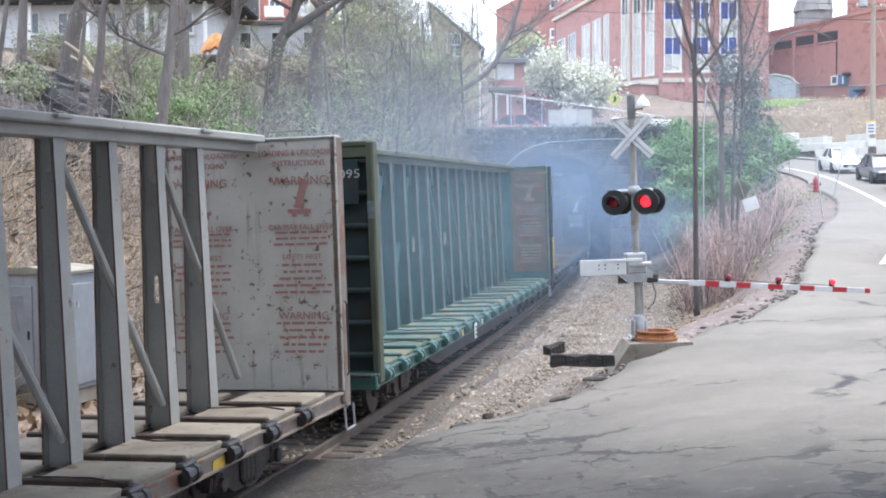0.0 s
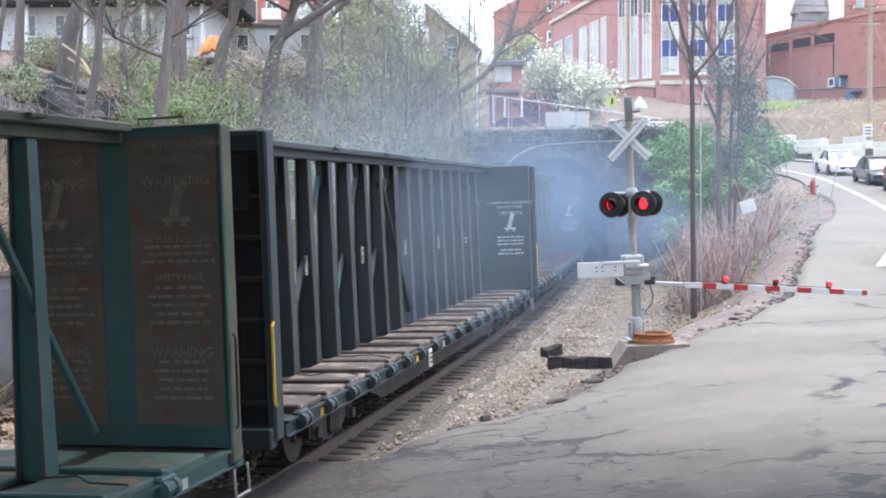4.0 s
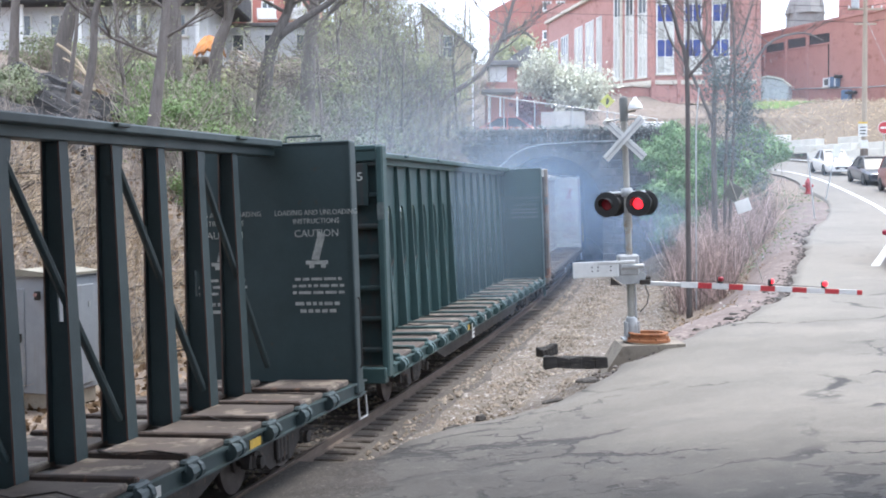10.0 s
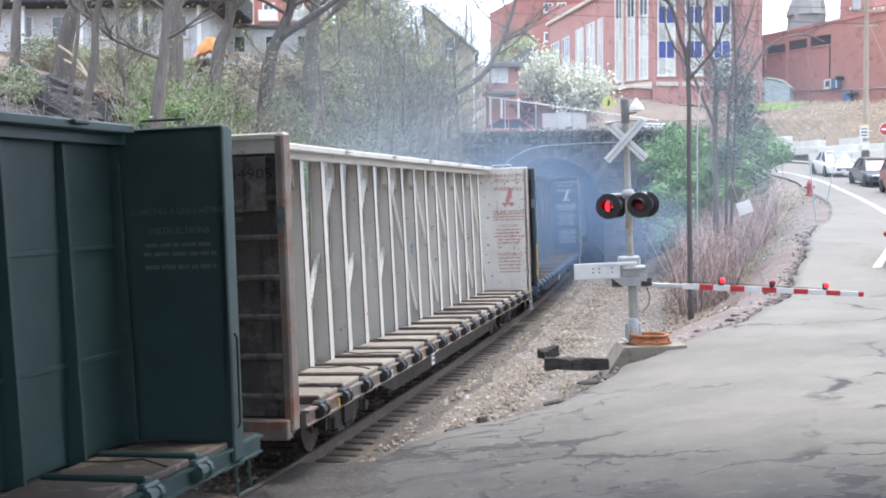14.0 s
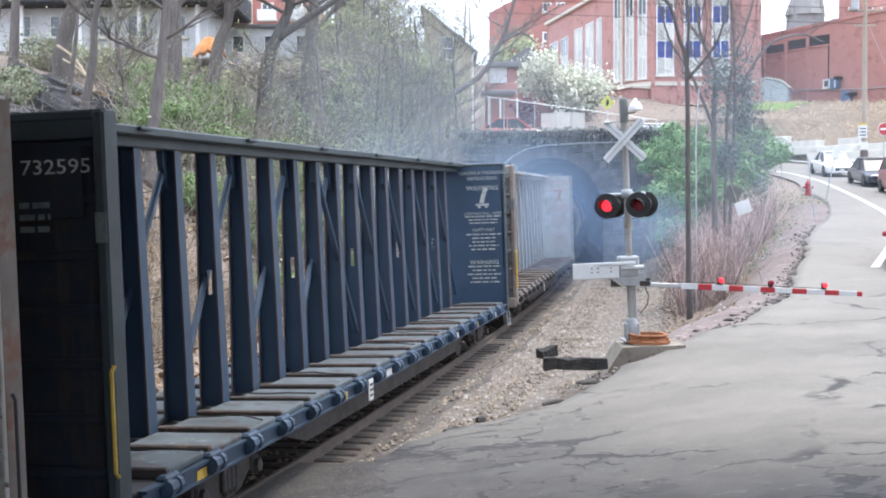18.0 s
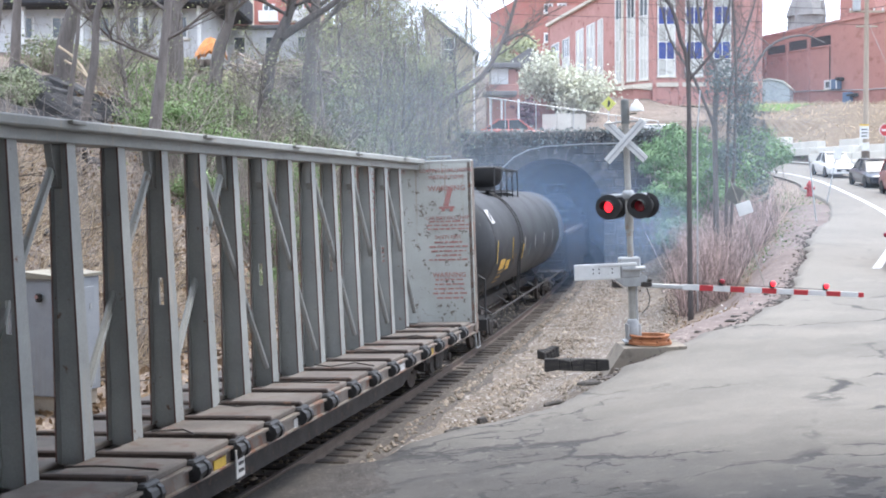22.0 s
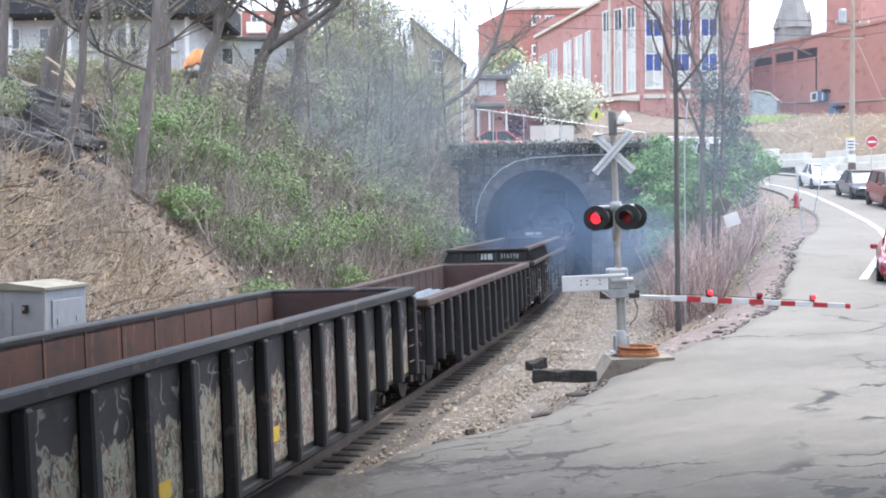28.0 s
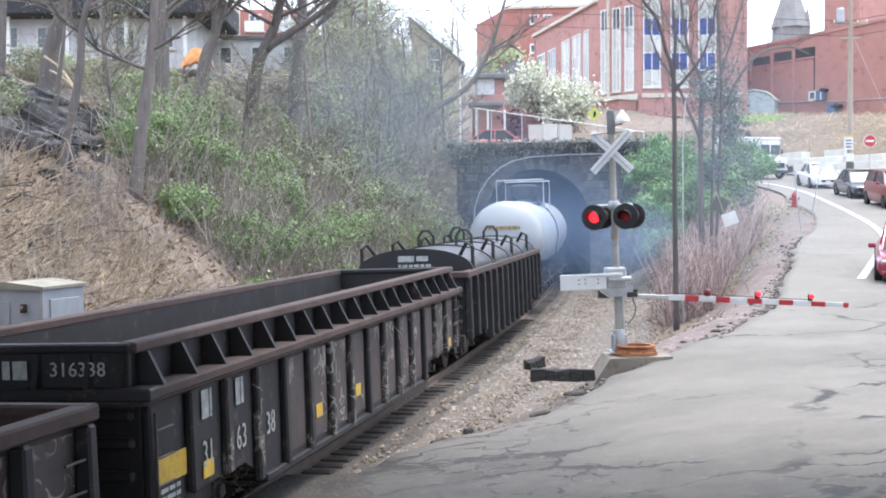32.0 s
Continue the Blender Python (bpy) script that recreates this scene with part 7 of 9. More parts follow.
part("machine_hood", Shape().box((15.0, -0.45, 14.75), (0.5, 0.8, 0.3), 0.08), M["steel_dark"], hall, at=mH)
part("blue_door", Shape().box((15.8, -0.25, 12.5), (0.9, 0.5, 1.9), 0.05), M["steel_blue"], hall, "blue metal box standing at the wall", at=mH)
part("vent_hood", Shape().box((16.4, -0.3, 13.15), (1.2, 0.5, 0.3), 0.1), M["steel_dark"], hall, at=mH)
part("vent_hood", Shape().box((18.0, -0.3, 11.6), (1.0, 0.6, 0.7), 0.05), M["steel_dark"], hall, at=mH)
part("pipe", Shape().tube([(5, -0.1, 14.0), (10.5, -0.1, 14.0), (17.4, -0.1, 13.55), (nH, -0.1, 13.2)], 0.05, 6), M["galv"], hall, at=mH)
part("tower", Shape().box((16.0, 3.2, 22.0), (4.2, 5.0, 6.0), 0.05), M["brick"], hall, "raised brick block on the roof", at=mH)

# pale shed before the hall
shed = thing("pale_shed", "small pale weathered shed with a low curved roof", "shed", Matrix.Translation((31.4, 117.5, 11.9)) @ Matrix.Rotation(radians(-22), 4, "Z"))
part("wall", Shape().prism([(-2.1, -0.6), (2.1, -0.6), (2.1, 1.95), (1.4, 2.55), (0.2, 2.85), (-1.3, 2.5), (-2.1, 1.7)], -1.5, 1.5, "Y"), M["shed_wall"], shed)
for k in range(8):
    part("batten", Shape().box((-1.9 + 0.54 * k, -1.52, 0.7), (0.06, 0.05, 2.3)), M["shed_wall"], shed)
part("roof", Shape().prism([(-2.25, 1.62), (-1.35, 2.52), (0.2, 2.9), (1.45, 2.6), (2.25, 1.9), (2.3, 2.0), (1.5, 2.72), (0.2, 3.02), (-1.4, 2.64), (-2.3, 1.72)], -1.7, 1.7, "Y"), M["pale_concrete"], shed)

# orange-brick flats far behind
flats = thing("orange_brick_flats", "orange-red brick apartment block behind the school", "apartment block")
F0, F1 = (7.2, 168.0), (30.0, 165.0)
mF, nF = along(F0, F1)
part("wall", Shape().prism([(0, 12), (nF, 12), (nF, 30.8), (4.2, 30.8), (0, 28.6)], 0, 8, "Y"), M["orange_brick"], flats, at=mF)
part("cornice", Shape().box((nF / 2 + 2, -0.1, 30.8), (nF - 4, 0.4, 0.4), 0.03), M["cream_trim"], flats, at=mF)
for u in (7.2, 9.0, 13.0, 15.5):
    for z in (28.5, 24.6, 20.8):
        window_of(flats, mF, u, u + 1.25, z, z + 1.3, 2, 1, [PN], f=0.2)
part("chimney", Shape().box((20, 3, 32), (1.4, 1.4, 3), 0.05), M["orange_brick"], flats, at=mF)

# second flats to the west, with a balcony
flats2 = thing("red_brick_flats", "red-brick apartment block with white balconies", "apartment block")
mG, nG = along((-25.0, 130.0), (-12.5, 130.0))
part("wall", Shape().box((nG / 2, 4, 17.5), (nG, 8, 14.6), 0.05), M["orange_brick"], flats2, at=mG)
part("stair_tower", Shape().box((5.6, -0.2, 18.2), (0.6, 0.5, 15.0), 0.03), M["cream_trim"], flats2, at=mG)
for u, z in ((6.6, 22.4), (6.6, 19.0), (9.6, 22.4)):
    b = part("balcony", Shape().box((u + 0.9, -0.6, z), (2.0, 1.2, 0.2), 0.02).box((u + 0.9, -1.15, z + 0.55), (2.0, 0.08, 1.0), 0.01), M["white_frame"], flats2, at=mG)
    window_of(flats2, mG, u + 0.2, u + 1.5, z + 0.2, z + 1.9, 2, 1, [PN])
for u in (0.6, 2.8, 10.6):
    window_of(flats2, mG, u, u + 1.0, 22.4, 23.8, 1, 1, [PN])

# church tower
church = thing("church_tower", "grey stone church spire far off against the sky", "church tower", (44.6, 150.0, 10.0))
part("tower", Shape().box((0, 0, 7.5), (3.6, 3.6, 16), 0.1), M["slate"], church)
part("spire", Shape().lathe([(2.5, 15.4), (1.4, 18.5), (0.05, 24.0)], 8), M["slate"], church)
for sx in (-1.55, 1.55):
    part("pinnacle", Shape().lathe([(0.32, 15.3), (0.3, 16.4), (0.02, 17.8)], 6, at=(sx, -1.5, 0)), M["slate"], church)

# tan house by the tunnel
tan = thing("tan_house", "tan house with a sloping grey roof and white downpipe", "house", (-1.4, 84.0, 7.0))
part("wall", Shape().prism([(0.6, 0), (3.8, 0), (3.8, 6.9), (0.6, 9.6)], 0, 9, "Y"), M["tan"], tan)
part("roof", Shape().prism([(0.4, 9.75), (4.2, 6.55), (4.2, 6.75), (0.4, 9.95)], -0.5, 9.5, "Y"), M["roof"], tan)
part("downpipe", Shape().tube([(3.86, -0.08, 1.5), (3.86, -0.08, 6.5), (4.1, -0.3, 6.8)], 0.07, 8), M["white_frame"], tan, "white downpipe")
for u, z in ((1.6, 3.4), (1.6, 6.2)):
    window_of(tan, Matrix(), u, u + 1.0, z, z + 1.6, 1, 2, [PN], f=0.1)
# white house with flat dark roofs
wh = thing("white_house", "small white house with dark flat roofs", "house", (4.7, 89.0, 7.4))
part("lower_wall", Shape().box((0, 1.5, 1.6), (2.2, 3.0, 6.2), 0.04), M["brick_dark"], wh, "dark red brick ground floor")
part("wall", Shape().box((-0.25, 1.45, 5.25), (1.25, 3.1, 1.15), 0.04), M["siding"], wh)
part("upper_wall", Shape().box((0.65, 1.5, 5.2), (0.55, 2.9, 1.1), 0.03), M["brick_dark"], wh)
part("roof", Shape().box((0.05, 1.2, 5.98), (2.3, 3.8, 0.36), 0.06), M["roof"], wh)
part("porch_roof", Shape().box((-0.3, -0.9, 3.9), (2.4, 2.0, 0.3), 0.05), M["roof"], wh)
for x in (-1.0, -0.2, 1.0):
    part("porch_post", Shape().box((x, -1.6, 1.9), (0.14, 0.14, 3.2), 0.02), M["white_frame"], wh)
# brick house behind the blossom
bh = thing("brick_house", "low dark red brick house behind shrubs", "house", (7.2, 97.0, 9.0))
part("wall", Shape().box((0, 2, 2.5), (4.5, 4, 5.0), 0.04), M["brick_dark"], bh)
part("roof", Shape().prism([(-2.6, 4.9), (2.6, 4.9), (0, 6.6)], -0.4, 4.4, "Y"), M["roof"], bh)
# pale buildings on the left crest
ph = thing("pale_bungalow", "pale low building with dark eaves on the crest", "house", (-20.0, 71.0, 12.6))
part("wall", Shape().box((0, 3, 1.25), (14, 6, 3.7), 0.05), M["siding"], ph)
# near-black colour stands for the soffit shade under the eave
part("overhang", Shape().box((0, 2.6, 3.0), (17.0, 8.6, 1.4), 0.12), M["dark_shingle"], ph, "dark deep overhanging roof")
for k in range(6):
    window_of(ph, Matrix(), -6.4 + 2.2 * k, -5.2 + 2.2 * k, 0.6, 1.9, 2, 1, [PN], f=0.1)
for k in range(5):
    part("porch_post", Shape().box((-6.6 + 3.3 * k, -0.9, 1.1), (0.22, 0.22, 3.6), 0.02), M["white_frame"], ph)
pw = thing("white_wall_building", "long low white building behind the trees", "building", (-10.2, 78.0, 11.8))
part("wall", Shape().box((0, 2, 1.3), (7.5, 4, 3.2), 0.04), M["siding"], pw)
part("roof", Shape().box((0, 2, 2.95), (8.0, 4.6, 0.25), 0.04), M["roof"], pw)
for k in range(3):
    window_of(pw, Matrix(), -2.6 + 2.0 * k, -1.8 + 2.0 * k, 1.3, 2.4, 1, 1, [PN], f=0.08)
cp = thing("orange_tarpaulin", "crumpled orange tarpaulin over a heap", "tarpaulin", (-11.3, 62.0, 10.9))
M["orange"] = surface("orange_tarpaulin", (0.75, 0.30, 0.08), (0.55, 0.22, 0.07), 0.6, scale=2, bump=0.4, bump_scale=4, deep=0.1, vary=0)
rows = []
for j in range(9):
    rows.append([(-0.75 + 1.5 * i / 8, -0.5 + j / 8, max(-0.3, 1.15 * math.cos((i - 4) / 4 * 1.25) * math.cos((j - 4) / 4 * 1.2) + 0.22 * noise.noise((i * 0.9, j * 0.9, 2)))) for i in range(9)])
part("sheet", Shape().sheet(rows), M["orange"], cp)

# fence on the tunnel's head, with parked cars behind it
fence = thing("railing", "long pale pipe railing above the tunnel", "railing")
fa, fb = Vector((2.9, 71.5, 9.75)), Vector((12.8, 71.9, 8.35))
part("top_rail", Shape().tube([fa, fb], 0.035, 6), M["galv"], fence)
for k in range(6):
    p = fa.lerp(fb, (0.02, 0.1, 0.28, 0.5, 0.75, 1.0)[k])
    part("post", Shape().tube([(p.x, p.y, 7.0), p], 0.034, 6), M["galv"], fence)
bar = thing("concrete_barrier", "pale concrete barrier on the street", "barrier", (7.8, 76.5, 7.15))
for k in range(3):
    part("block", Shape().prism([(-0.35, 0), (0.35, 0), (0.14, 0.5), (0.1, 1.95), (-0.1, 1.95), (-0.14, 0.5)], -0.44, 0.44, "Y"), M["pale_concrete"], bar, at=Matrix.Translation((-0.9 + 0.9 * k, 0, 0.05 * (k % 2))) @ Matrix.Rotation(radians(90), 4, "Z"))

# stepped rows of pale concrete blocks beyond the road
blk = Shape().box((0, 0, 0.28), (2.38, 0.8, 0.55), 0.03).mesh("concrete_block", M["pale_concrete"])
rr = random.Random(3)
bw = thing("block_wall", "stepped retaining wall of pale concrete blocks", "retaining wall", kind="structure")
wall_line = [Vector(p) for p in ((24.9, 103.0, 8.3), (26.8, 96.5, 7.35), (29.9, 86.0, 6.35), (31.6, 79.0, 5.7), (33.2, 72.0, 5.2))]
for a, b in zip(wall_line[:-1], wall_line[1:]):
    n = int(round((b - a).length / 2.4))
    ang = math.atan2(b.y - a.y, b.x - a.x)
    for i in range(n):
        p = a.lerp(b, (i + 0.5) / n)
        for lev in range(1 if p.y > 99 else 2 if p.y > 91 else 3 if p.y > 76 else 4):
            put("concrete_block", blk, bw, Matrix.Translation((p.x + 0.55 * lev, p.y + 0.16 * lev, math.floor(p.z / 0.5) * 0.5 - 0.05 + 0.5 * lev)) @ Matrix.Rotation(ang + rr.uniform(-0.006, 0.006), 4, "Z"))
# far pavement edge
road_line("far_kerb", [(30.6, 72.0), (30.5, 78.0), (29.3, 85.0), (27.4, 92.0), (25.0, 98.0), (20.5, 102.0)], 1.3, M["pale_concrete"], "pale concrete pavement beyond the road", lift=0.16)

# grass patch and bank
rows = []
for j in range(26):
    y = 118 - j * 1.8
    x0 = 24 + (103.5 - y) / 3.0 + 1.2
    rows.append([(x0 + 0.55 * i, y, land_z(x0 + 0.55 * i, y) + 0.08) for i in range(22)])
bank_rows = rows
tagged(part("bank", Shape().sheet(rows), M["bank"], None, fix=False), "bare brown earth bank below the brick hall", "bank", kind="structure")
rows = [[(x, y, land_z(x, y) + 0.16) for x in [26.6 + 0.5 * i for i in range(13)]] for y in [105.0 + 0.8 * k for k in range(18)]]
tagged(part("lawn", Shape().sheet(rows), M["grass"], None, fix=False), "bright green lawn by the hall", "lawn", kind="structure")

# poles, signs and the hydrant
up = thing("utility_pole", "pale wooden utility pole with crossarm and notices", "utility pole", (29.15, 84.3, 5.5))
part("pole", Shape().lathe([(0.2, 0), (0.17, 8), (0.13, 13)], 12), M["pale_pole"], up)
part("crossarm", Shape().box((0, 0, 10.9), (2.4, 0.12, 0.14), 0.01), M["pale_pole"], up)
part("crossarm", Shape().box((0, 0, 9.9), (1.5, 0.1, 0.12), 0.01), M["pale_pole"], up)
part("transformer", Shape().lathe([(0.25, 10.9), (0.27, 11.0), (0.27, 11.8), (0.2, 11.9)], 14, at=(-0.75, -0.2, 0)), M["galv"], up)
for x in (-1.1, -0.5, 0.5, 1.1):
    part("insulator", Shape().lathe([(0.05, 10.97), (0.07, 11.05), (0.03, 11.15)], 8, at=(x, 0, 0)), M["white_sign"], up)
n1 = part("notice", Shape().box((-0.2, -0.28, 2.75), (0.62, 0.03, 0.95), 0.01), M["white_sign"], up, "white notice with a yellow band")
part("band", Shape().box((-0.2, -0.3, 3.2), (0.62, 0.02, 0.12)), M["yellow"], n1)
for k in range(3):
    part("small_writing", Shape().box((-0.2, -0.3, 2.9 - 0.22 * k), (0.4, 0.015, 0.08)), M["black"], n1)
part("notice", Shape().box((-0.1, -0.28, 1.75), (0.5, 0.03, 0.55), 0.01), M["white_sign"], up)
part("guard", Shape().lathe([(0.3, 0), (0.28, 1.4), (0.24, 1.45)], 10), M["pole_wood"], up)
part("guy_wire", Shape().tube([(0.1, 0, 10.2), (1.4, -2.0, 5.5), (3.4, -5.0, 0.5)], 0.013, 5), M["galv"], up)
for k, zz in enumerate((10.95, 9.9)):
    part("wire", Shape().tube([(-40, 30, zz + 6), (0, 0, zz + 0.1), (14, -40, zz - 1)], 0.02, 4), M["black"], up)
ne = thing("no_entry_sign", "round red no-entry sign with a white bar on a post", "road sign", (29.3, 81.0, 5.4))
part("post", Shape().tube([(0, 0, 0), (0, 0, 3.2)], 0.035, 6), M["galv"], ne)
part("plate", Shape().lathe([(0.42, 0), (0.42, 0.02)], 28, "Y", at=(0, -0.06, 2.8)), M["white_sign"], ne)
part("disc", Shape().lathe([(0.38, 0), (0.38, 0.012)], 28, "Y", at=(0, -0.075, 2.8)), M["red_stripe"], ne)
part("bar", Shape().box((0, -0.08, 2.8), (0.56, 0.012, 0.13)), M["white_sign"], ne)
ys = thing("crossing_sign", "yellow-green diamond warning sign on a post", "road sign", (10.2, 74.0, 7.1))
part("post", Shape().tube([(0, 0, 0), (0, 0, 2.9)], 0.04, 6), M["galv"], ys)
M["lime"] = surface("lime_sign", (0.55, 0.55, 0.12), (0.42, 0.43, 0.1), 0.5, scale=3, bump=0, vary=0)
part("plate", Shape().box((0, -0.06, 2.45), (0.62, 0.02, 0.62), 0.005, turn=Matrix.Rotation(radians(45), 3, "Y")), M["lime"], ys)
part("figure", Shape().prism([(-0.08, 2.25), (0.02, 2.25), (0.1, 2.45), (0.05, 2.65), (-0.05, 2.62)], -0.08, -0.074, "Y"), M["black"], ys)
hy = thing("fire_hydrant", "red cast-iron fire hydrant on the verge", "fire hydrant", (18.75, 62.4, 3.95))
part("barrel", Shape().lathe([(0.19, 0), (0.19, 0.06), (0.13, 0.08), (0.12, 0.5), (0.15, 0.52), (0.15, 0.58), (0.12, 0.66), (0.05, 0.75), (0.03, 0.8)], 16), M["red_stripe"], hy, round_off=True)
for sx in (-1, 1):
    part("outlet", Shape().lathe([(0.06, 0), (0.06, 0.1), (0.07, 0.11), (0.07, 0.16)], 10, "X", at=(0.1 if sx > 0 else -0.26, 0, 0.42)), M["red_stripe"], hy)
for (bx, by, bz), (tx, ty, tz), lab in (((15.13, 49.4, 2.9), (14.83, 49.4, 5.5), "thin pale leaning steel post on the verge"), ((18.12, 57.6, 3.6), (18.61, 57.6, 6.1), "thin leaning sign post with a small white plate")):
    lp = thing("leaning_post", lab, "post", (bx, by, bz))
    part("post", Shape().tube([(0, 0, 0), (tx - bx, ty - by, tz - bz)], 0.03, 6), M["galv"], lp)
    if tx > bx:
        part("plate", Shape().box((tx - bx, -0.04, tz - bz - 0.15), (0.34, 0.02, 0.55), 0.005, turn=Matrix.Rotation(radians(10), 3, "Y")), M["white_sign"], lp)
sg = thing("leaning_sign", "back of a leaning road sign with a white plate below", "road sign", (8.77, 33.0, 1.5))
part("post", Shape().tube([(0, 0, 0), (-0.62, 0, 2.0), (-0.98, 0, 3.0)], 0.014, 6), M["mast"], sg)
part("diamond", Shape().box((-0.85, 0.03, 2.6), (0.42, 0.015, 0.42), 0.004, turn=Matrix.Rotation(radians(30), 3, "Y")), M["timber_grey"], sg, "weathered grey back of a diamond sign")
part("plate", Shape().box((-0.6, -0.05, 2.22), (0.4, 0.015, 0.34), 0.004, turn=Matrix.Rotation(radians(-18), 3, "Y")), M["white_sign"], sg, "white plate")
cd = thing("white_conduit", "thin pale conduit pipe beside the trunk", "conduit", (7.5, 35.7, 0.7))
part("pipe", Shape().tube([(0, 0, 0), (-0.02, 0, 5.2), (0.06, 0, 6.4)], 0.02, 6), M["galv"], cd)


# ---- vehicles ----
def body_loft(stations):
    """A rounded body: stations of (y, half width, bottom, shoulder, top, top half width)."""
    rows = []
    for y, w, b, s, t, tw in stations:
        rows.append([(-w * 0.9, y, b), (-w, y, lerp(b, s, 0.4)), (-w * 0.99, y, s), (-tw, y, t - 0.02), (-tw * 0.6, y, t), (0, y, t + 0.015), (tw * 0.6, y, t), (tw, y, t - 0.02), (w * 0.99, y, s), (w, y, lerp(b, s, 0.4)), (w * 0.9, y, b)])
    sh = Shape().sheet(rows)
    n = len(rows[0])
    sh.f.append(list(range(n))[::-1])
    sh.f.append(list(range(len(sh.v) - n, len(sh.v))))
    return sh


def car_paint(name, c):
    m = surface(name, c, tuple(0.85 * k for k in c), 0.3, 0.0, scale=2, bump=0, vary=0, gloss_var=0.05)
    m.node_tree.nodes["Principled BSDF"].inputs["Coat Weight"].default_value = 0.6
    return m


def wheel_of(car, x, y, r):
    t = part("tyre", Shape().lathe([(r * 0.62, -0.1), (r * 0.95, -0.1), (r, -0.06), (r, 0.06), (r * 0.95, 0.1), (r * 0.62, 0.1)], 24, "X", at=(x, y, r), caps=False), M["rubber"], car, round_off=True)
    part("rim", Shape().lathe([(r * 0.64, -0.07), (r * 0.3, -0.05), (r * 0.12, -0.08), (0.02, -0.08)], 16, "X", at=(x, y, r)).lathe([(r * 0.64, 0.07), (r * 0.3, 0.05), (r * 0.12, 0.08), (0.02, 0.08)], 16, "X", at=(x, y, r)), M["chrome"], t)


def sedan(name, label, category, paint_m, at, tall=1.44, length=4.6, suv=False):
    """A car with its nose towards -y."""
    car = thing(name, label, category, at)
    L, h = length / 2, tall
    hood = 0.78 if not suv else 1.05
    st = [(-L, 0.72, 0.35, 0.52, 0.62, 0.6), (-L + 0.12, 0.84, 0.25, 0.6, 0.72, 0.72), (-L + 0.6, 0.9, 0.2, 0.66, hood, 0.78), (-L + 1.45, 0.91, 0.2, 0.72, hood + 0.08, 0.8), (-L + 2.2, 0.91, 0.2, 0.76, hood + 0.1, 0.8), (L - 1.0, 0.91, 0.2, 0.78, hood + 0.12, 0.8), (L - 0.3, 0.88, 0.24, 0.74, hood + 0.1, 0.76), (L, 0.78, 0.35, 0.65, hood, 0.66)]
    part("body", body_loft(st), paint_m, car, round_off=True)
    a, b = hood + 0.02, h
    y0, y1, y2, y3 = -L + 1.15, -L + 2.0, (L - 1.3 if not suv else L - 0.4), (L - 0.4 if not suv else L - 0.1)
    cab = [(y0, 0.74, a), (y1, 0.60, b), (y2, 0.58, b - 0.02), (y3, 0.72, a)]
    part("cabin_glass", Shape().add([(sx * w, y, z) for y, w, z in cab for sx in (-1, 1)], [(0, 1, 3, 2), (2, 3, 5, 4), (4, 5, 7, 6), (0, 2, 4, 6), (1, 7, 5, 3)]), M["car_glass"], car, "dark glazed cabin")
    part("roof", Shape().box((0, (y1 + y2) / 2, b + 0.01), (1.2, y2 - y1 + 0.15, 0.06), 0.02), paint_m, car)
    for sx in (-1, 1):
        for (ya, wa, za), (yb, wb, zb) in zip(cab[:-1], cab[1:]):
            if zb != b - 0.02 or za != b:
                part("pillar", Shape().tube([(sx * wa, ya, za), (sx * wb, yb, zb)], 0.04, 6), paint_m, car)
        part("pillar", Shape().tube([(sx * 0.76, (y1 + y2) / 2, a), (sx * 0.6, (y1 + y2) / 2, b)], 0.04, 6), paint_m, car)
        part("headlight", Shape().box((sx * 0.62, -L + 0.12, 0.62), (0.30, 0.2, 0.11), 0.04), M["galv"], car, "clear headlight")
        part("mirror", Shape().box((sx * 1.0, -L + 1.45, hood + 0.15), (0.2, 0.1, 0.14), 0.03), paint_m, car)
        part("tail_light", Shape().box((sx * 0.66, L - 0.05, hood - 0.1), (0.24, 0.1, 0.16), 0.03), M["red_stripe"], car)
        for y in (-L + 0.9, L - 0.9):
            part("wheel_arch", Shape().lathe([(0.36, -0.02), (0.36, 0.02)], 20, "X", at=(sx * 0.895, y, 0.33)), M["black"], car)
            wheel_of(car, sx * 0.83, y, 0.325)
    part("grille", Shape().box((0, -L + 0.02, 0.46), (0.8, 0.08, 0.16), 0.02), M["black"], car)
    part("bumper", Shape().box((0, -L + 0.05, 0.32), (1.5, 0.14, 0.14), 0.04), paint_m, car)
    part("plate", Shape().box((0, -L - 0.02, 0.42), (0.3, 0.02, 0.14), 0.004), M["placard"], car)
    return car


def parked(x, y, turn):
    """On the road, nose down the hill."""
    return Matrix.Translation((x, y, road_z(x, y) + 0.06)) @ Matrix.Rotation(radians(turn), 4, "Z") @ Matrix.Rotation(radians(4.3), 4, "X")


sedan("white_sedan", "white sedan waiting in the queue on the road", "car", car_paint("white_car", (0.72, 0.72, 0.72)), parked(24.75, 77.4, -3))
sedan("black_sedan", "dark blue-black sedan waiting on the road", "car", car_paint("black_car", (0.008, 0.013, 0.024)), parked(24.1, 68.3, -4))
sedan("red_pickup", "dark red tall car waiting on the road", "car", car_paint("red_car", (0.19, 0.012, 0.02)), parked(23.3, 61.2, -5), 1.72, 4.9, True)
sedan("red_hatchback", "deep red car waiting near the crossing gate", "car", car_paint("crimson_car", (0.25, 0.012, 0.035)), parked(13.95, 35.4, -20), 1.45, 4.4)
sedan("parked_red_car", "red car parked behind the tunnel parapet", "car", car_paint("orange_red_car", (0.50, 0.10, 0.075)), Matrix.Translation((4.7, 76.5, 7.3)) @ Matrix.Rotation(radians(88), 4, "Z"))
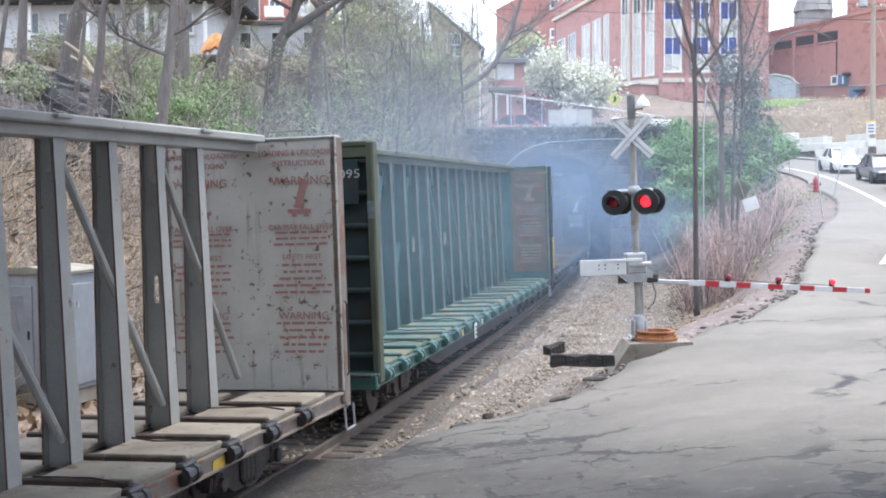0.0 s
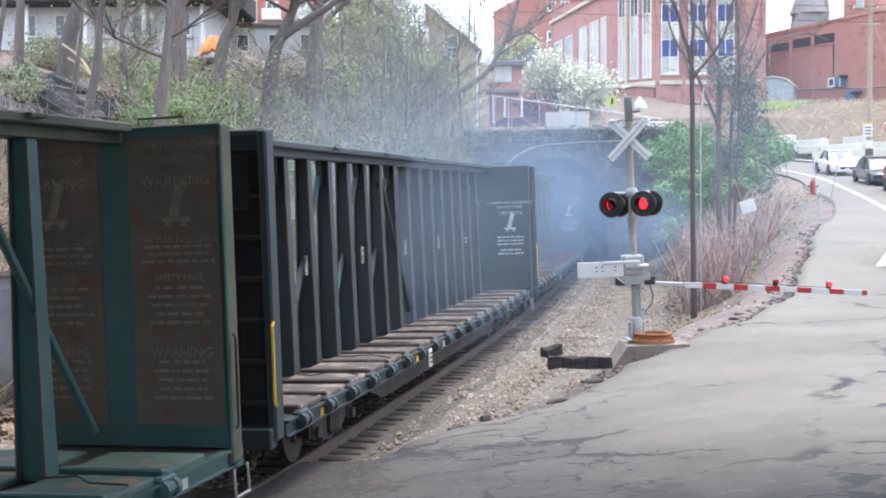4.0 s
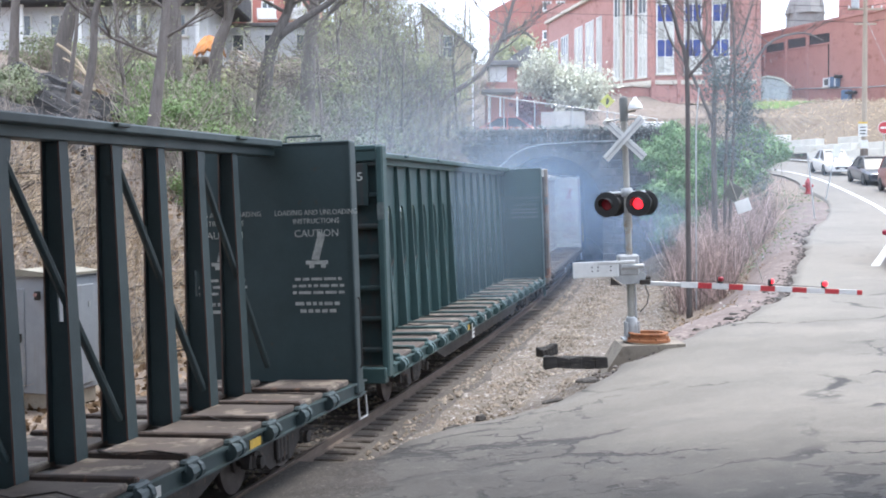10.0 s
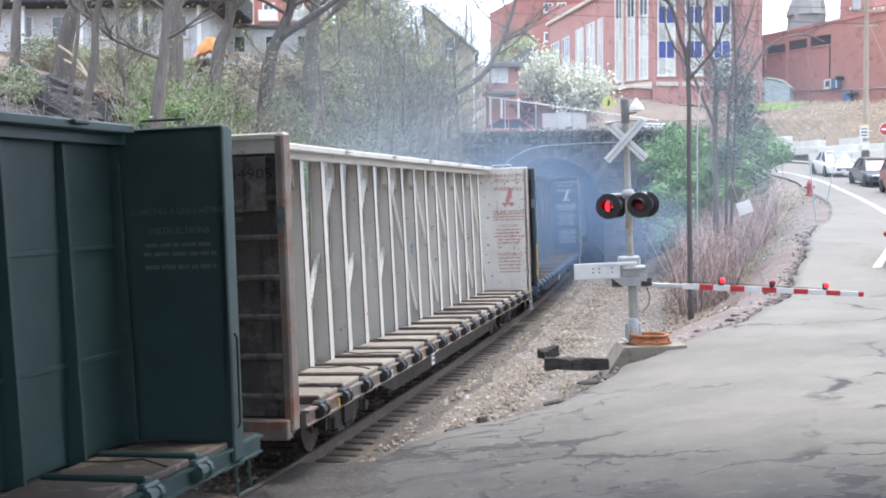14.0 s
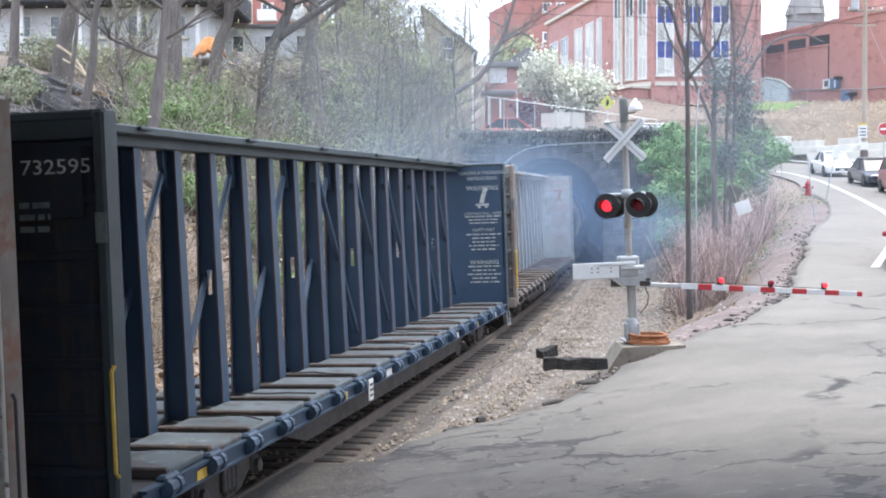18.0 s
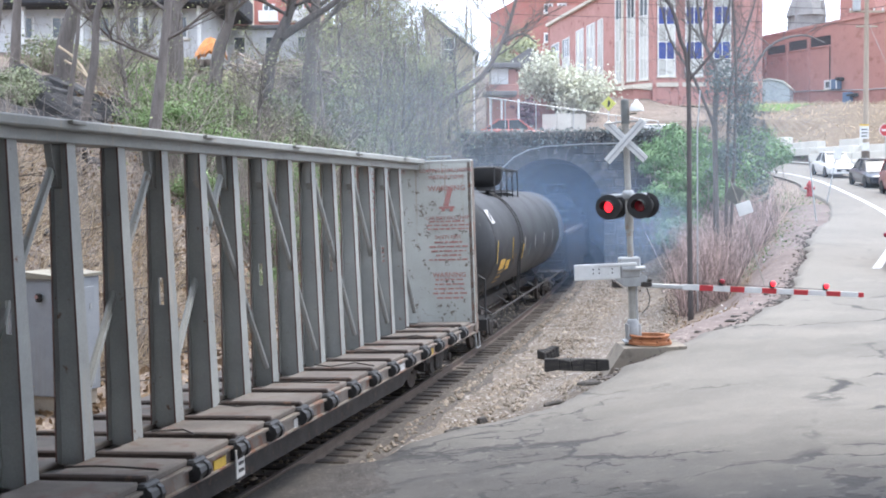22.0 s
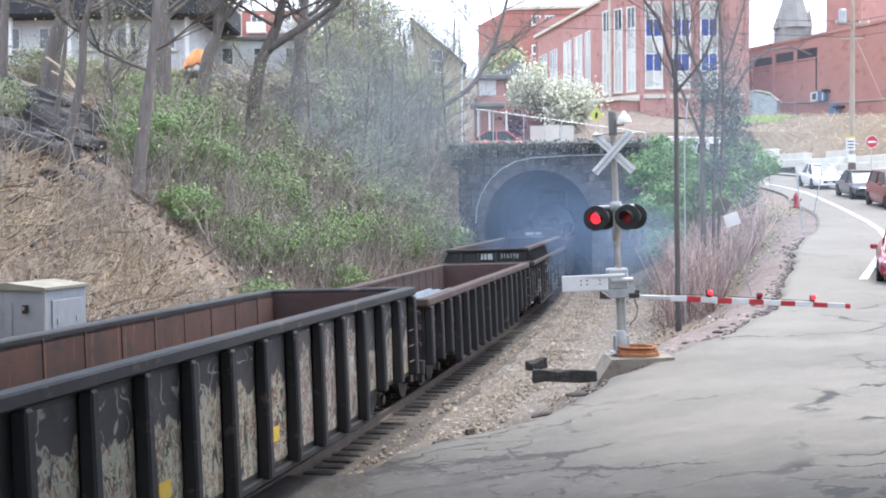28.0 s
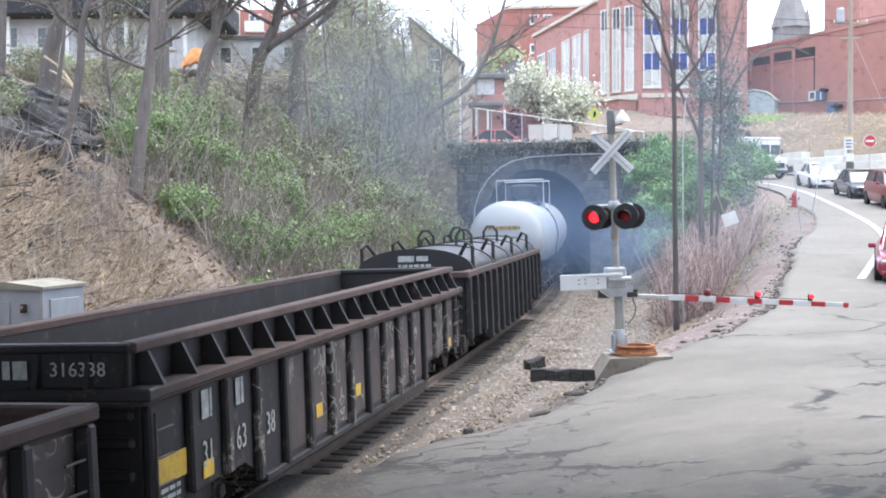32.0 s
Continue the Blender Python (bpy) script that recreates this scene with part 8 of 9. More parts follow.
# white step van that comes down the hill late in the film
van = thing("step_van", "white boxy step van driving down the hill", "van")
VW = car_paint("white_van", (0.74, 0.74, 0.72))
part("body", Shape().box((0, 0.5, 1.65), (2.1, 5.2, 2.2), 0.16), VW, van)
part("nose", Shape().box((0, -2.5, 1.0), (1.95, 1.1, 0.95), 0.14, top=(0.92, 0.8)), VW, van)
part("roof_cap", Shape().box((0, 0.4, 2.8), (2.0, 5.0, 0.16), 0.07), VW, van)
for sx in (-1, 1):
    part("windscreen", Shape().box((sx * 0.47, -2.1, 2.02), (0.84, 0.05, 0.72), 0.03), M["pane"], van, "dark windscreen pane")
    part("side_window", Shape().box((sx * 1.06, -1.4, 2.0), (0.04, 0.9, 0.7), 0.02), M["pane"], van)
    part("headlight", Shape().lathe([(0.12, 0), (0.1, 0.04)], 14, "Y", at=(sx * 0.72, -3.08, 0.95)), M["chrome"], van)
    part("mirror", Shape().box((sx * 1.2, -2.0, 1.9), (0.16, 0.08, 0.34), 0.02), M["black"], van)
    for y in (-2.2, 1.7):
        wheel_of(van, sx * 0.9, y, 0.4)
part("grille", Shape().box((0, -3.06, 0.95), (1.0, 0.06, 0.36), 0.02), M["black"], van)
part("bumper", Shape().box((0, -3.1, 0.5), (2.0, 0.16, 0.2), 0.04), M["steel_dark"], van)


# ---- plants ----
def foliage_mat(name, a, b, lo=0.75, hi=1.25):
    m = surface(name, a, b, 0.75, scale=0.5, bump=0, vary=0)
    bs = m.node_tree.nodes["Principled BSDF"]
    bs.inputs["Subsurface Weight"].default_value = 0.0
    return island_tone(m, lo, hi)


M["leaf_green"] = foliage_mat("fresh_green_leaves", (0.205, 0.295, 0.115), (0.14, 0.205, 0.085))
M["leaf_olive"] = foliage_mat("grey_olive_leaves", (0.235, 0.265, 0.15), (0.17, 0.19, 0.115))
M["leaf_yellow"] = foliage_mat("yellow_green_buds", (0.40, 0.42, 0.225), (0.29, 0.31, 0.165))
M["leaf_deep"] = foliage_mat("deep_green_leaves", (0.165, 0.28, 0.11), (0.10, 0.18, 0.08))
M["leaf_dark"] = foliage_mat("dark_ivy", (0.19, 0.22, 0.20), (0.13, 0.155, 0.15))
M["blossom"] = foliage_mat("white_blossom", (0.82, 0.82, 0.70), (0.62, 0.64, 0.48), 0.7, 1.12)
M["plum"] = foliage_mat("plum_leaves", (0.17, 0.07, 0.085), (0.10, 0.045, 0.055))
M["dead_leaf"] = foliage_mat("dead_leaves", (0.30, 0.205, 0.12), (0.19, 0.125, 0.075))
for k in ("twig", "twig_dark", "red_twig", "straw"):
    island_tone(M[k], 0.6, 1.45)


def fast_mesh(name, v, f, material):
    """A mesh from arrays of corners and equal-sided faces."""
    me = bpy.data.meshes.new(name)
    k = f.shape[1]
    me.vertices.add(len(v))
    me.vertices.foreach_set("co", v.astype(np.float32).ravel())
    me.loops.add(f.size)
    me.loops.foreach_set("vertex_index", f.astype(np.int32).ravel())
    me.polygons.add(len(f))
    me.polygons.foreach_set("loop_start", np.arange(0, f.size, k, dtype=np.int32))
    me.update(calc_edges=True)
    me.materials.append(material)
    return me


def leaves(name, c, size, material, seed, stretch=1.6, out=None):
    """Small folded leaves at the places c; out: the way that each leaf faces, roughly."""
    g = np.random.default_rng(seed)
    n = len(c)
    a = g.normal(size=(n, 3))
    if out is not None:
        face = out / (np.linalg.norm(out, axis=1)[:, None] + 1e-9) + g.normal(size=(n, 3)) * 0.32
        face /= np.linalg.norm(face, axis=1)[:, None]
        a -= face * (a * face).sum(1)[:, None]
    a /= np.linalg.norm(a, axis=1)[:, None]
    b = np.cross(a, g.normal(size=(n, 3)) if out is None else face)
    b /= np.linalg.norm(b, axis=1)[:, None] + 1e-9
    nn = np.cross(a, b)
    s = (size * g.uniform(0.6, 1.3, n))[:, None]
    v = np.stack([c - a * s * stretch / 2, c + b * s * 0.5 + nn * s * 0.15, c + a * s * stretch / 2, c - b * s * 0.5 + nn * s * 0.15], 1).reshape(-1, 3)
    i = np.arange(n)[:, None] * 4
    f = np.concatenate([i + [0, 1, 2], i + [0, 2, 3]])
    return fast_mesh(name, v, f, material)


def stems(name, p, q, r, material, seed, sag=0.15):
    """Thin three-sided stems from p to q with a bend."""
    g = np.random.default_rng(seed)
    n = len(p)
    d = q - p
    L = np.linalg.norm(d, axis=1)[:, None] + 1e-9
    mid = (p + q) / 2 + g.normal(size=(n, 3)) * L * sag
    u = np.cross(d / L, g.normal(size=(n, 3)))
    u /= np.linalg.norm(u, axis=1)[:, None] + 1e-9
    w = np.cross(d / L, u)
    rr_ = np.broadcast_to(np.asarray(r, float).reshape(-1, 1), (n, 1))
    rings = []
    for c, k in ((p, 1.0), (mid, 0.75), (q, 0.25)):
        for a in (0, 2.094, 4.189):
            rings.append(c + rr_ * k * (math.cos(a) * u + math.sin(a) * w))
    v = np.stack(rings, 1).reshape(-1, 3)
    i = np.arange(n)[:, None] * 9
    f = np.concatenate([i + [j * 3 + k, j * 3 + (k + 1) % 3, j * 3 + 3 + (k + 1) % 3, j * 3 + 3 + k] for j in (0, 1) for k in (0, 1, 2)])
    return fast_mesh(name, v, f, material)


def grow(trunk, radius, seed, levels=3, spread=0.8, count=7, reach=0.5, from_=0.3):
    """Limbs and twigs along a trunk line; gives the tube shape and the twig ends."""
    rr = random.Random(seed)
    sh, tips = Shape(), []
    pts = [Vector(p) for p in finer3(trunk, 4)]
    n = len(pts)
    sh.tube(pts, [radius * (1.25 if i == 0 else 1) * lerp(1, 0.35, i / (n - 1)) for i in range(n)], 9)
    total = sum((pts[i + 1] - pts[i]).length for i in range(n - 1))

    def limb(p, d, L, r, lev):
        k = 4 if lev < 3 else 2
        line = [p]
        for i in range(k):
            d = (d + Vector((rr.uniform(-1, 1), rr.uniform(-1, 1), rr.uniform(-0.5, 0.9))) * 0.28).normalized()
            line.append(line[-1] + d * L / k)
        sh.tube(line, [r * lerp(1, 0.3, i / k) for i in range(k + 1)], 5 if lev == 1 else 3, caps=False)
        if lev < levels:
            for i in range(1, k + 1):
                for _ in range(2 if lev == 1 else 2):
                    dd = (d + Vector((rr.uniform(-1, 1), rr.uniform(-1, 1), rr.uniform(-0.4, 0.8))) * spread).normalized()
                    limb(line[i], dd, L * rr.uniform(0.4, 0.65), r * 0.45, lev + 1)
        else:
            tips.extend(line[1:])
    for i in range(count):
        t = lerp(from_, 0.98, (i + rr.random()) / count)
        k = min(n - 2, int(t * (n - 1)))
        p = pts[k].lerp(pts[k + 1], t * (n - 1) - k)
        a = rr.random() * 6.28
        d = Vector((math.cos(a), math.sin(a) * 0.7, rr.uniform(0.25, 0.9))).normalized()
        limb(p, d, total * reach * rr.uniform(0.55, 1.0) * lerp(1, 0.6, t), radius * 0.4 * lerp(1, 0.5, t), 1)
    return sh, tips


def finer3(pts, n):
    out = []
    P = [Vector(p) for p in pts]
    for i in range(len(P) - 1):
        a, b, c, d = P[max(0, i - 1)], P[i], P[i + 1], P[min(len(P) - 1, i + 2)]
        for k in range(n):
            t = k / n
            out.append(0.5 * (2 * b + (c - a) * t + (2 * a - 5 * b + 4 * c - d) * t * t + (3 * b - a - 3 * c + d) * t ** 3))
    return out + [P[-1]]


def tree(label, trunk, radius, seed, bark="bark", leaf=None, per=3, leaf_size=0.1, levels=3, count=7, reach=0.5, more=(), from_=0.3, name="tree", category="tree", puff=0.35, spread=0.8):
    base = Vector(trunk[0])
    tr = thing(name, label, category, base)
    inv = -base
    sh, tips = grow([Vector(p) + inv for p in trunk], radius, seed, levels, spread, count, reach, from_)
    for k, line in enumerate(more):
        s2, t2 = grow([Vector(p) + inv for p in line], radius * 0.6, seed + 50 + k, levels, spread, max(4, count // 2), reach, 0.2)
        sh.add(s2.v, s2.f)
        tips += t2
    part("trunk", sh, M[bark], tr, fix=False, round_off=False).data.shade_smooth()
    if leaf:
        g = np.random.default_rng(seed)
        c = np.repeat(np.array([tuple(t) for t in tips]), per, axis=0)
        c = c + g.normal(size=c.shape) * puff
        put("crown", leaves("crown", c, leaf_size, M[leaf], seed), tr, None, "sparse spring leaves")
    return tr


def foot(x, y, down=0.25):
    return (x, y, land_z(x, y) - down)


# trunks on the left bank
bare = "bare grey tree trunk with sprouting twigs on the bank"
tree(bare, [foot(-13.9, 46.0), (-13.8, 46, 9.6), (-13.5, 46, 10.8), (-13.1, 46, 12.0), (-12.7, 46, 15.5), (-12.5, 46, 19.0)], 0.36, 1, leaf="leaf_yellow", leaf_size=0.034, per=1, count=8, from_=0.45)
tree(bare, [foot(-11.2, 38.0), (-10.9, 38, 6.3), (-10.5, 38, 8.2), (-10.4, 38, 9.6), (-10.1, 38, 11), (-9.9, 38, 14.5)], 0.17, 2, leaf="leaf_yellow", leaf_size=0.034, per=1, count=5, from_=0.62)
tree(bare, [foot(-9.35, 40.0), (-9.1, 40, 6.6), (-8.85, 40, 8.4), (-8.6, 40, 10.9), (-8.4, 40, 15)], 0.24, 3, leaf="leaf_yellow", leaf_size=0.034, per=1, count=7, from_=0.5)
tree(bare, [foot(-10.55, 50.0), (-10.5, 50, 11), (-10.5, 50, 13), (-10.4, 50, 18)], 0.36, 4, leaf="leaf_yellow", leaf_size=0.034, per=1, count=7, from_=0.4)
tree(bare, [foot(-9.9, 54.0), (-9.5, 54, 10.4), (-9.1, 54, 11.5), (-8.65, 54, 13.3), (-8.2, 54, 17)], 0.33, 5, leaf="leaf_yellow", leaf_size=0.034, per=1, count=7, from_=0.45)
tree("leaning forked bare tree on the bank", [foot(-7.75, 54.0), (-7.3, 54, 9.9), (-6.85, 54, 11.1), (-6.45, 54, 12), (-6.2, 54, 13), (-6.0, 54, 17)], 0.33, 6, leaf="leaf_yellow", leaf_size=0.034, per=1, count=7, from_=0.5, more=[[(-6.85, 54, 11.0), (-5.6, 54, 11.8), (-4.5, 54, 12.5), (-3.5, 54, 13.4), (-2.1, 54, 15.2)]])
tree(bare, [foot(-6.1, 58.0), (-5.95, 58, 10.6), (-5.7, 58, 12.3), (-5.6, 58, 14), (-5.4, 58, 18)], 0.4, 7, leaf="leaf_yellow", leaf_size=0.034, per=1, count=8, from_=0.4)
tree(bare, [foot(-12.3, 41.0), (-12.0, 41, 8.4), (-11.8, 41.0, 10), (-11.6, 41, 14)], 0.1, 8, leaf="leaf_yellow", leaf_size=0.034, per=1, count=5, from_=0.6)
tree(bare, [foot(-16.0, 47.0), (-15.8, 47, 12), (-15.5, 47, 17)], 0.22, 9, leaf="leaf_yellow", leaf_size=0.034, per=1, count=6, from_=0.55)
tree(bare, [foot(-14.8, 41.0), (-14.3, 41, 11), (-14.2, 41, 15)], 0.1, 10, leaf="leaf_yellow", leaf_size=0.034, per=1, count=5, from_=0.6)
for k, (x, y, h, lean) in enumerate(((-4.6, 63, 8, -0.5), (-3.2, 61, 7, 0.5), (-2.0, 66, 8, 0.3), (-0.6, 70, 7, -0.6), (-4.2, 70, 9, 0.2), (0.6, 74, 7, 0.6), (-2.4, 57.5, 5, 0.4), (-5.0, 56, 6, -0.4), (-13.5, 53, 8, -0.2), (-7.2, 48, 5, 0.5), (-11.0, 44.5, 5, -0.6), (-1.6, 73, 7, 0.4), (-3.4, 72, 8, -0.3), (1.2, 70.5, 6, -0.3), (-5.6, 73, 8, 0.2), (-0.2, 66.5, 5.5, 0.4), (-2.8, 68, 7, 0.1), (0.2, 75, 7, 0.2))):
    z = land_z(x, y)
    tree("slender young tree with pale green buds", [(x, y, z - 0.2), (x + lean * 0.4, y, z + h * 0.4), (x + lean, y + 0.2, z + h)], 0.07 + 0.008 * h, 20 + k, leaf="leaf_yellow", per=1, leaf_size=0.05, count=10, reach=0.42, from_=0.15, puff=0.3)
for k, (x, y, h, lean) in enumerate(((-6.6, 74, 10, 0.3), (-5.4, 75, 10.5, -0.4), (-4.4, 74, 11, 0.5), (-3.6, 75.5, 10, 0.2), (-2.7, 74.5, 9.5, -0.4), (-2.0, 76, 8.5, 0.5), (-4.9, 71.5, 9, 0.2), (-3.1, 71, 8, -0.2), (1.9, 94.0, 10.5, 0.4), (2.9, 96.0, 9.5, -0.3))):
    z = land_z(x, y)
    tree("slender twiggy tree with pale spring leaves before the house", [(x, y, z - 0.2), (x + lean * 0.4, y, z + h * 0.4), (x + lean, y + 0.2, z + h)], 0.13, 320 + k, leaf="leaf_yellow", per=1, leaf_size=0.08, count=11, reach=0.36, from_=0.2, puff=0.4)
tree("dark leaning tree by the tan house", [(-0.5, 70, 7.0), (0.2, 70, 9.2), (1.6, 70, 10.2), (2.7, 70, 11.1), (3.7, 70, 12.8), (4.3, 70, 14.6), (5.0, 70, 17)], 0.2, 41, leaf="leaf_yellow", leaf_size=0.034, per=1, count=7, more=[[(3.7, 70, 12.7), (4.8, 70, 13.2), (5.6, 70, 12.7)]], from_=0.5)
# right of the track
tree("straight dark bare tree trunk rising from brush", [foot(7.37, 36.0), (7.32, 36, 3.5), (7.28, 36, 7.6), (7.05, 36, 8.6), (6.8, 36, 9.5), (6.3, 36, 10.2), (5.8, 36, 11.6)], 0.085, 51, bark="bark_dark", count=5, reach=0.2, from_=0.68, more=[[(7.28, 36, 7.6), (7.33, 36, 9.1), (7.25, 36, 10.1), (7.3, 36, 12)], [(7.28, 36, 7.4), (8.2, 36, 8.6), (8.6, 36, 10.4)]])
tree("bare tree of several dark stems by the road", [foot(9.5, 42.0), (9.4, 42, 6.3), (9.45, 42, 8.2), (8.95, 42, 9.5), (8.7, 42, 11.5)], 0.105, 52, bark="bark", count=9, reach=0.42, from_=0.5, more=[[(9.45, 42, 6.2), (8.7, 42, 8.0), (7.9, 42, 9.3), (7.5, 42, 10.8)], [foot(9.75, 42.0), (9.85, 42, 6.3), (10.0, 42, 8.2), (10.55, 42, 9.9), (11.0, 42, 11.6)], [foot(9.9, 42.1), (10.1, 42, 6.7), (10.1, 42, 8.8), (9.95, 42, 11.1), (9.9, 42, 12.6)], [(10.05, 42, 7.2), (11.15, 42, 9.0), (12.3, 42, 9.45), (13.1, 42, 9.2)]])
g = np.random.default_rng(60)
ivy = thing("ivy_mass", "dark ivy hanging in the bare tree", "ivy", (10.0, 42.3, 7.0))
k = g.normal(size=(22, 3)) * [0.5, 0.35, 1.15] + [0.1, 0.0, -0.3]
away = g.normal(size=(4600, 3)) * [0.26, 0.22, 0.34]
c = k[g.integers(0, 22, 4600)] + away
put("foliage", leaves("foliage", c, 0.07, M["leaf_dark"], 61, out=away), ivy)


p = g.normal(size=(520, 3)) * [0.8, 0.5, 1.3] + [10.0, 42.1, 7.2]
tw = thing("vine_tangle", "tangle of fine grey twigs and vines in the bare tree", "vines", (10.0, 42.1, 7.0))
put("tangle", stems("tangle", p - [10.0, 42.1, 7.0], p - [10.0, 42.1, 7.0] + g.normal(size=(len(p), 3)) * [0.35, 0.2, 0.45], 0.009, M["bark_dark"], 62), tw)


def bush(label, c, size, n, seed, leaf, stem="twig", leaf_size=0.1, clumps=40, stem_n=90, name="bush", category="bush", tight=0.21):
    g = np.random.default_rng(seed)
    at = Vector(c)
    b = thing(name, label, category, at)
    k = g.normal(size=(clumps, 3))
    k /= np.linalg.norm(k, axis=1)[:, None]
    k = k * (g.uniform(0.35, 1.0, clumps) ** 0.6)[:, None] * np.array(size) * [1, 1, 0.55] + [0, 0, size[2] * 0.5]
    pick = g.integers(0, clumps, n)
    away = g.normal(size=(n, 3)) * np.array([1.0, 1.0, 0.62]) * (min(size) * tight * g.uniform(0.6, 1.25, clumps))[pick][:, None]
    p = k[pick] + away
    up = p[:, 2] > -0.2
    put("foliage", leaves("foliage", p[up], leaf_size, M[leaf], seed, out=(away + [0, 0, 0.1 * min(size)])[up]), b)
    q = k[g.integers(0, clumps, stem_n)]
    base = g.normal(size=(stem_n, 3)) * np.array(size) * [0.35, 0.35, 0]
    base[:, 2] = -0.6
    put("branchwork", stems("branchwork", base, q, g.uniform(0.008, 0.025, stem_n), M[stem], seed), b)
    return b


# green brush on the left bank
for k, (x, y, s, n) in enumerate(((-8.6, 38.5, 1.5, 2600), (-7.3, 40.5, 1.6, 3000), (-7.0, 37.0, 1.1, 1500), (-5.6, 40.0, 1.4, 2400), (-5.9, 44.5, 1.5, 2600), (-4.4, 43.0, 1.2, 1800), (-4.4, 47.0, 1.5, 2400), (-3.6, 50.0, 1.4, 1800), (-7.8, 44.0, 1.5, 2400), (-3.0, 46.0, 0.9, 1100), (-2.6, 53.5, 1.4, 1700), (-6.4, 49.5, 1.5, 1700), (-1.2, 56.0, 1.3, 1300), (-0.6, 60.0, 1.4, 1500), (0.6, 63.5, 1.3, 1400), (1.4, 66.2, 1.2, 1300), (-3.4, 57.0, 1.4, 1200), (-9.8, 41.5, 1.1, 1300), (-5.0, 37.5, 0.8, 900), (-2.0, 62.5, 1.4, 1100), (-10.4, 46.5, 1.5, 2200), (-9.4, 49.5, 1.5, 2000), (-11.6, 50.5, 1.3, 1700))):
    if y < 46:
        x, y = (x * 1.1, y * 1.1) if x < -6.5 else (x * 1.04, y * 1.04)
    bush("fresh green spring brush on the bank", (x, y, land_z(x, y) + 0.2), (s, s * 0.9, s * 1.1), int(n * 2.1), 100 + k, "leaf_green", leaf_size=0.062 if y < 50 else 0.08, clumps=38, tight=0.26)
for k in range(9):
    x, y = -20.5 + 1.35 * k, 67.0 - 0.4 * k + (k % 3) * 0.6
    bush("pale green hedge bush along the crest", (x, y, land_z(x, y) + 0.1), (1.0, 0.8, 1.0 + 0.25 * (k % 2)), 900, 640 + k, "leaf_yellow" if k % 3 else "leaf_olive", leaf_size=0.1, clumps=26, stem_n=70, tight=0.26)
for k, (x, y, s) in enumerate(((-13.7, 40.4, 0.9), (-13.4, 38.6, 0.7))):
    bush("olive-green leafy bush on the bank top", (x, y, land_z(x, y)), (s, s * 0.9, s * 1.1), 1700, 130 + 50 * k, "leaf_olive", leaf_size=0.07, tight=0.26)
for k, (x, y, s) in enumerate(((-17.2, 54.0, 1.5), (-15.4, 56.0, 1.3), (-13.6, 57.5, 1.2), (-12.4, 60.0, 1.1))):
    bush("brown-green leafless brush on the crest", (x, y, land_z(x, y)), (s, s * 0.9, s * 1.0), 1300, 134 + 50 * k, "leaf_olive", leaf_size=0.09, stem_n=160, tight=0.26)
# thick green shrubs right of the tunnel
for k, (x, y, z, s, n) in enumerate(((11.2, 57.0, 2.6, 1.9, 3800), (11.6, 55.0, 3.0, 2.1, 4200), (13.0, 56.0, 3.4, 1.9, 3600), (11.3, 60.0, 4.6, 1.7, 3000), (11.8, 59.0, 5.0, 1.9, 3000), (11.4, 61.0, 3.0, 1.6, 2400), (14.6, 58.0, 4.8, 1.8, 3000), (10.6, 52.5, 1.6, 1.4, 2000), (15.6, 61.5, 5.4, 1.7, 2600), (12.4, 63.0, 6.0, 1.6, 2000), (11.7, 65.0, 5.6, 1.4, 1600))):
    bush("dense mid-green leafy shrub beside the tunnel", (x, y, max(z, land_z(x, y))), (s, s * 0.8, s * 1.1), int(n * 1.7), 140 + k, "leaf_deep", leaf_size=0.085, clumps=30, stem_n=110, tight=0.18)
# soft yellow-green crowns along the crest
for k, (x, y, s, up) in enumerate(((-5.2, 70.0, 2.0, 4.2), (-3.8, 68.5, 1.9, 2.4), (-2.6, 71.0, 1.9, 4.4), (-1.2, 70.0, 1.7, 2.8), (-4.4, 72.5, 2.2, 6.2), (0.3, 72.0, 1.5, 2.2), (-6.0, 63.0, 1.8, 2.0))):
    bush("pale yellow-green spring crown among the bare trees", (x, y, land_z(x, y) + up), (s, s * 0.8, s * 1.2), 2600, 620 + k, "leaf_yellow", leaf_size=0.10, clumps=40, stem_n=120, tight=0.26)
# grey-olive vine-draped brush before the tunnel
for k, (x, y, s) in enumerate(((-5.2, 52.5, 1.7), (-3.6, 54.0, 1.5), (-4.6, 56.5, 1.9), (-2.6, 58.5, 1.6), (-1.4, 60.5, 1.7), (-3.4, 62.0, 2.0), (-0.4, 63.0, 1.5), (0.6, 65.2, 1.5), (-1.8, 65.4, 1.9), (-4.8, 64.5, 2.0), (-6.6, 60.0, 1.8), (-7.2, 54.0, 1.6), (1.4, 67.4, 1.2), (-0.2, 67.6, 1.6))):
    bush("grey-olive leafy brush draped with bare vines on the bank", (x, y, land_z(x, y) + 0.3), (s, s * 0.9, s * 1.25), 3600, 560 + k, "leaf_olive", stem="twig", leaf_size=0.09, clumps=34, stem_n=150)

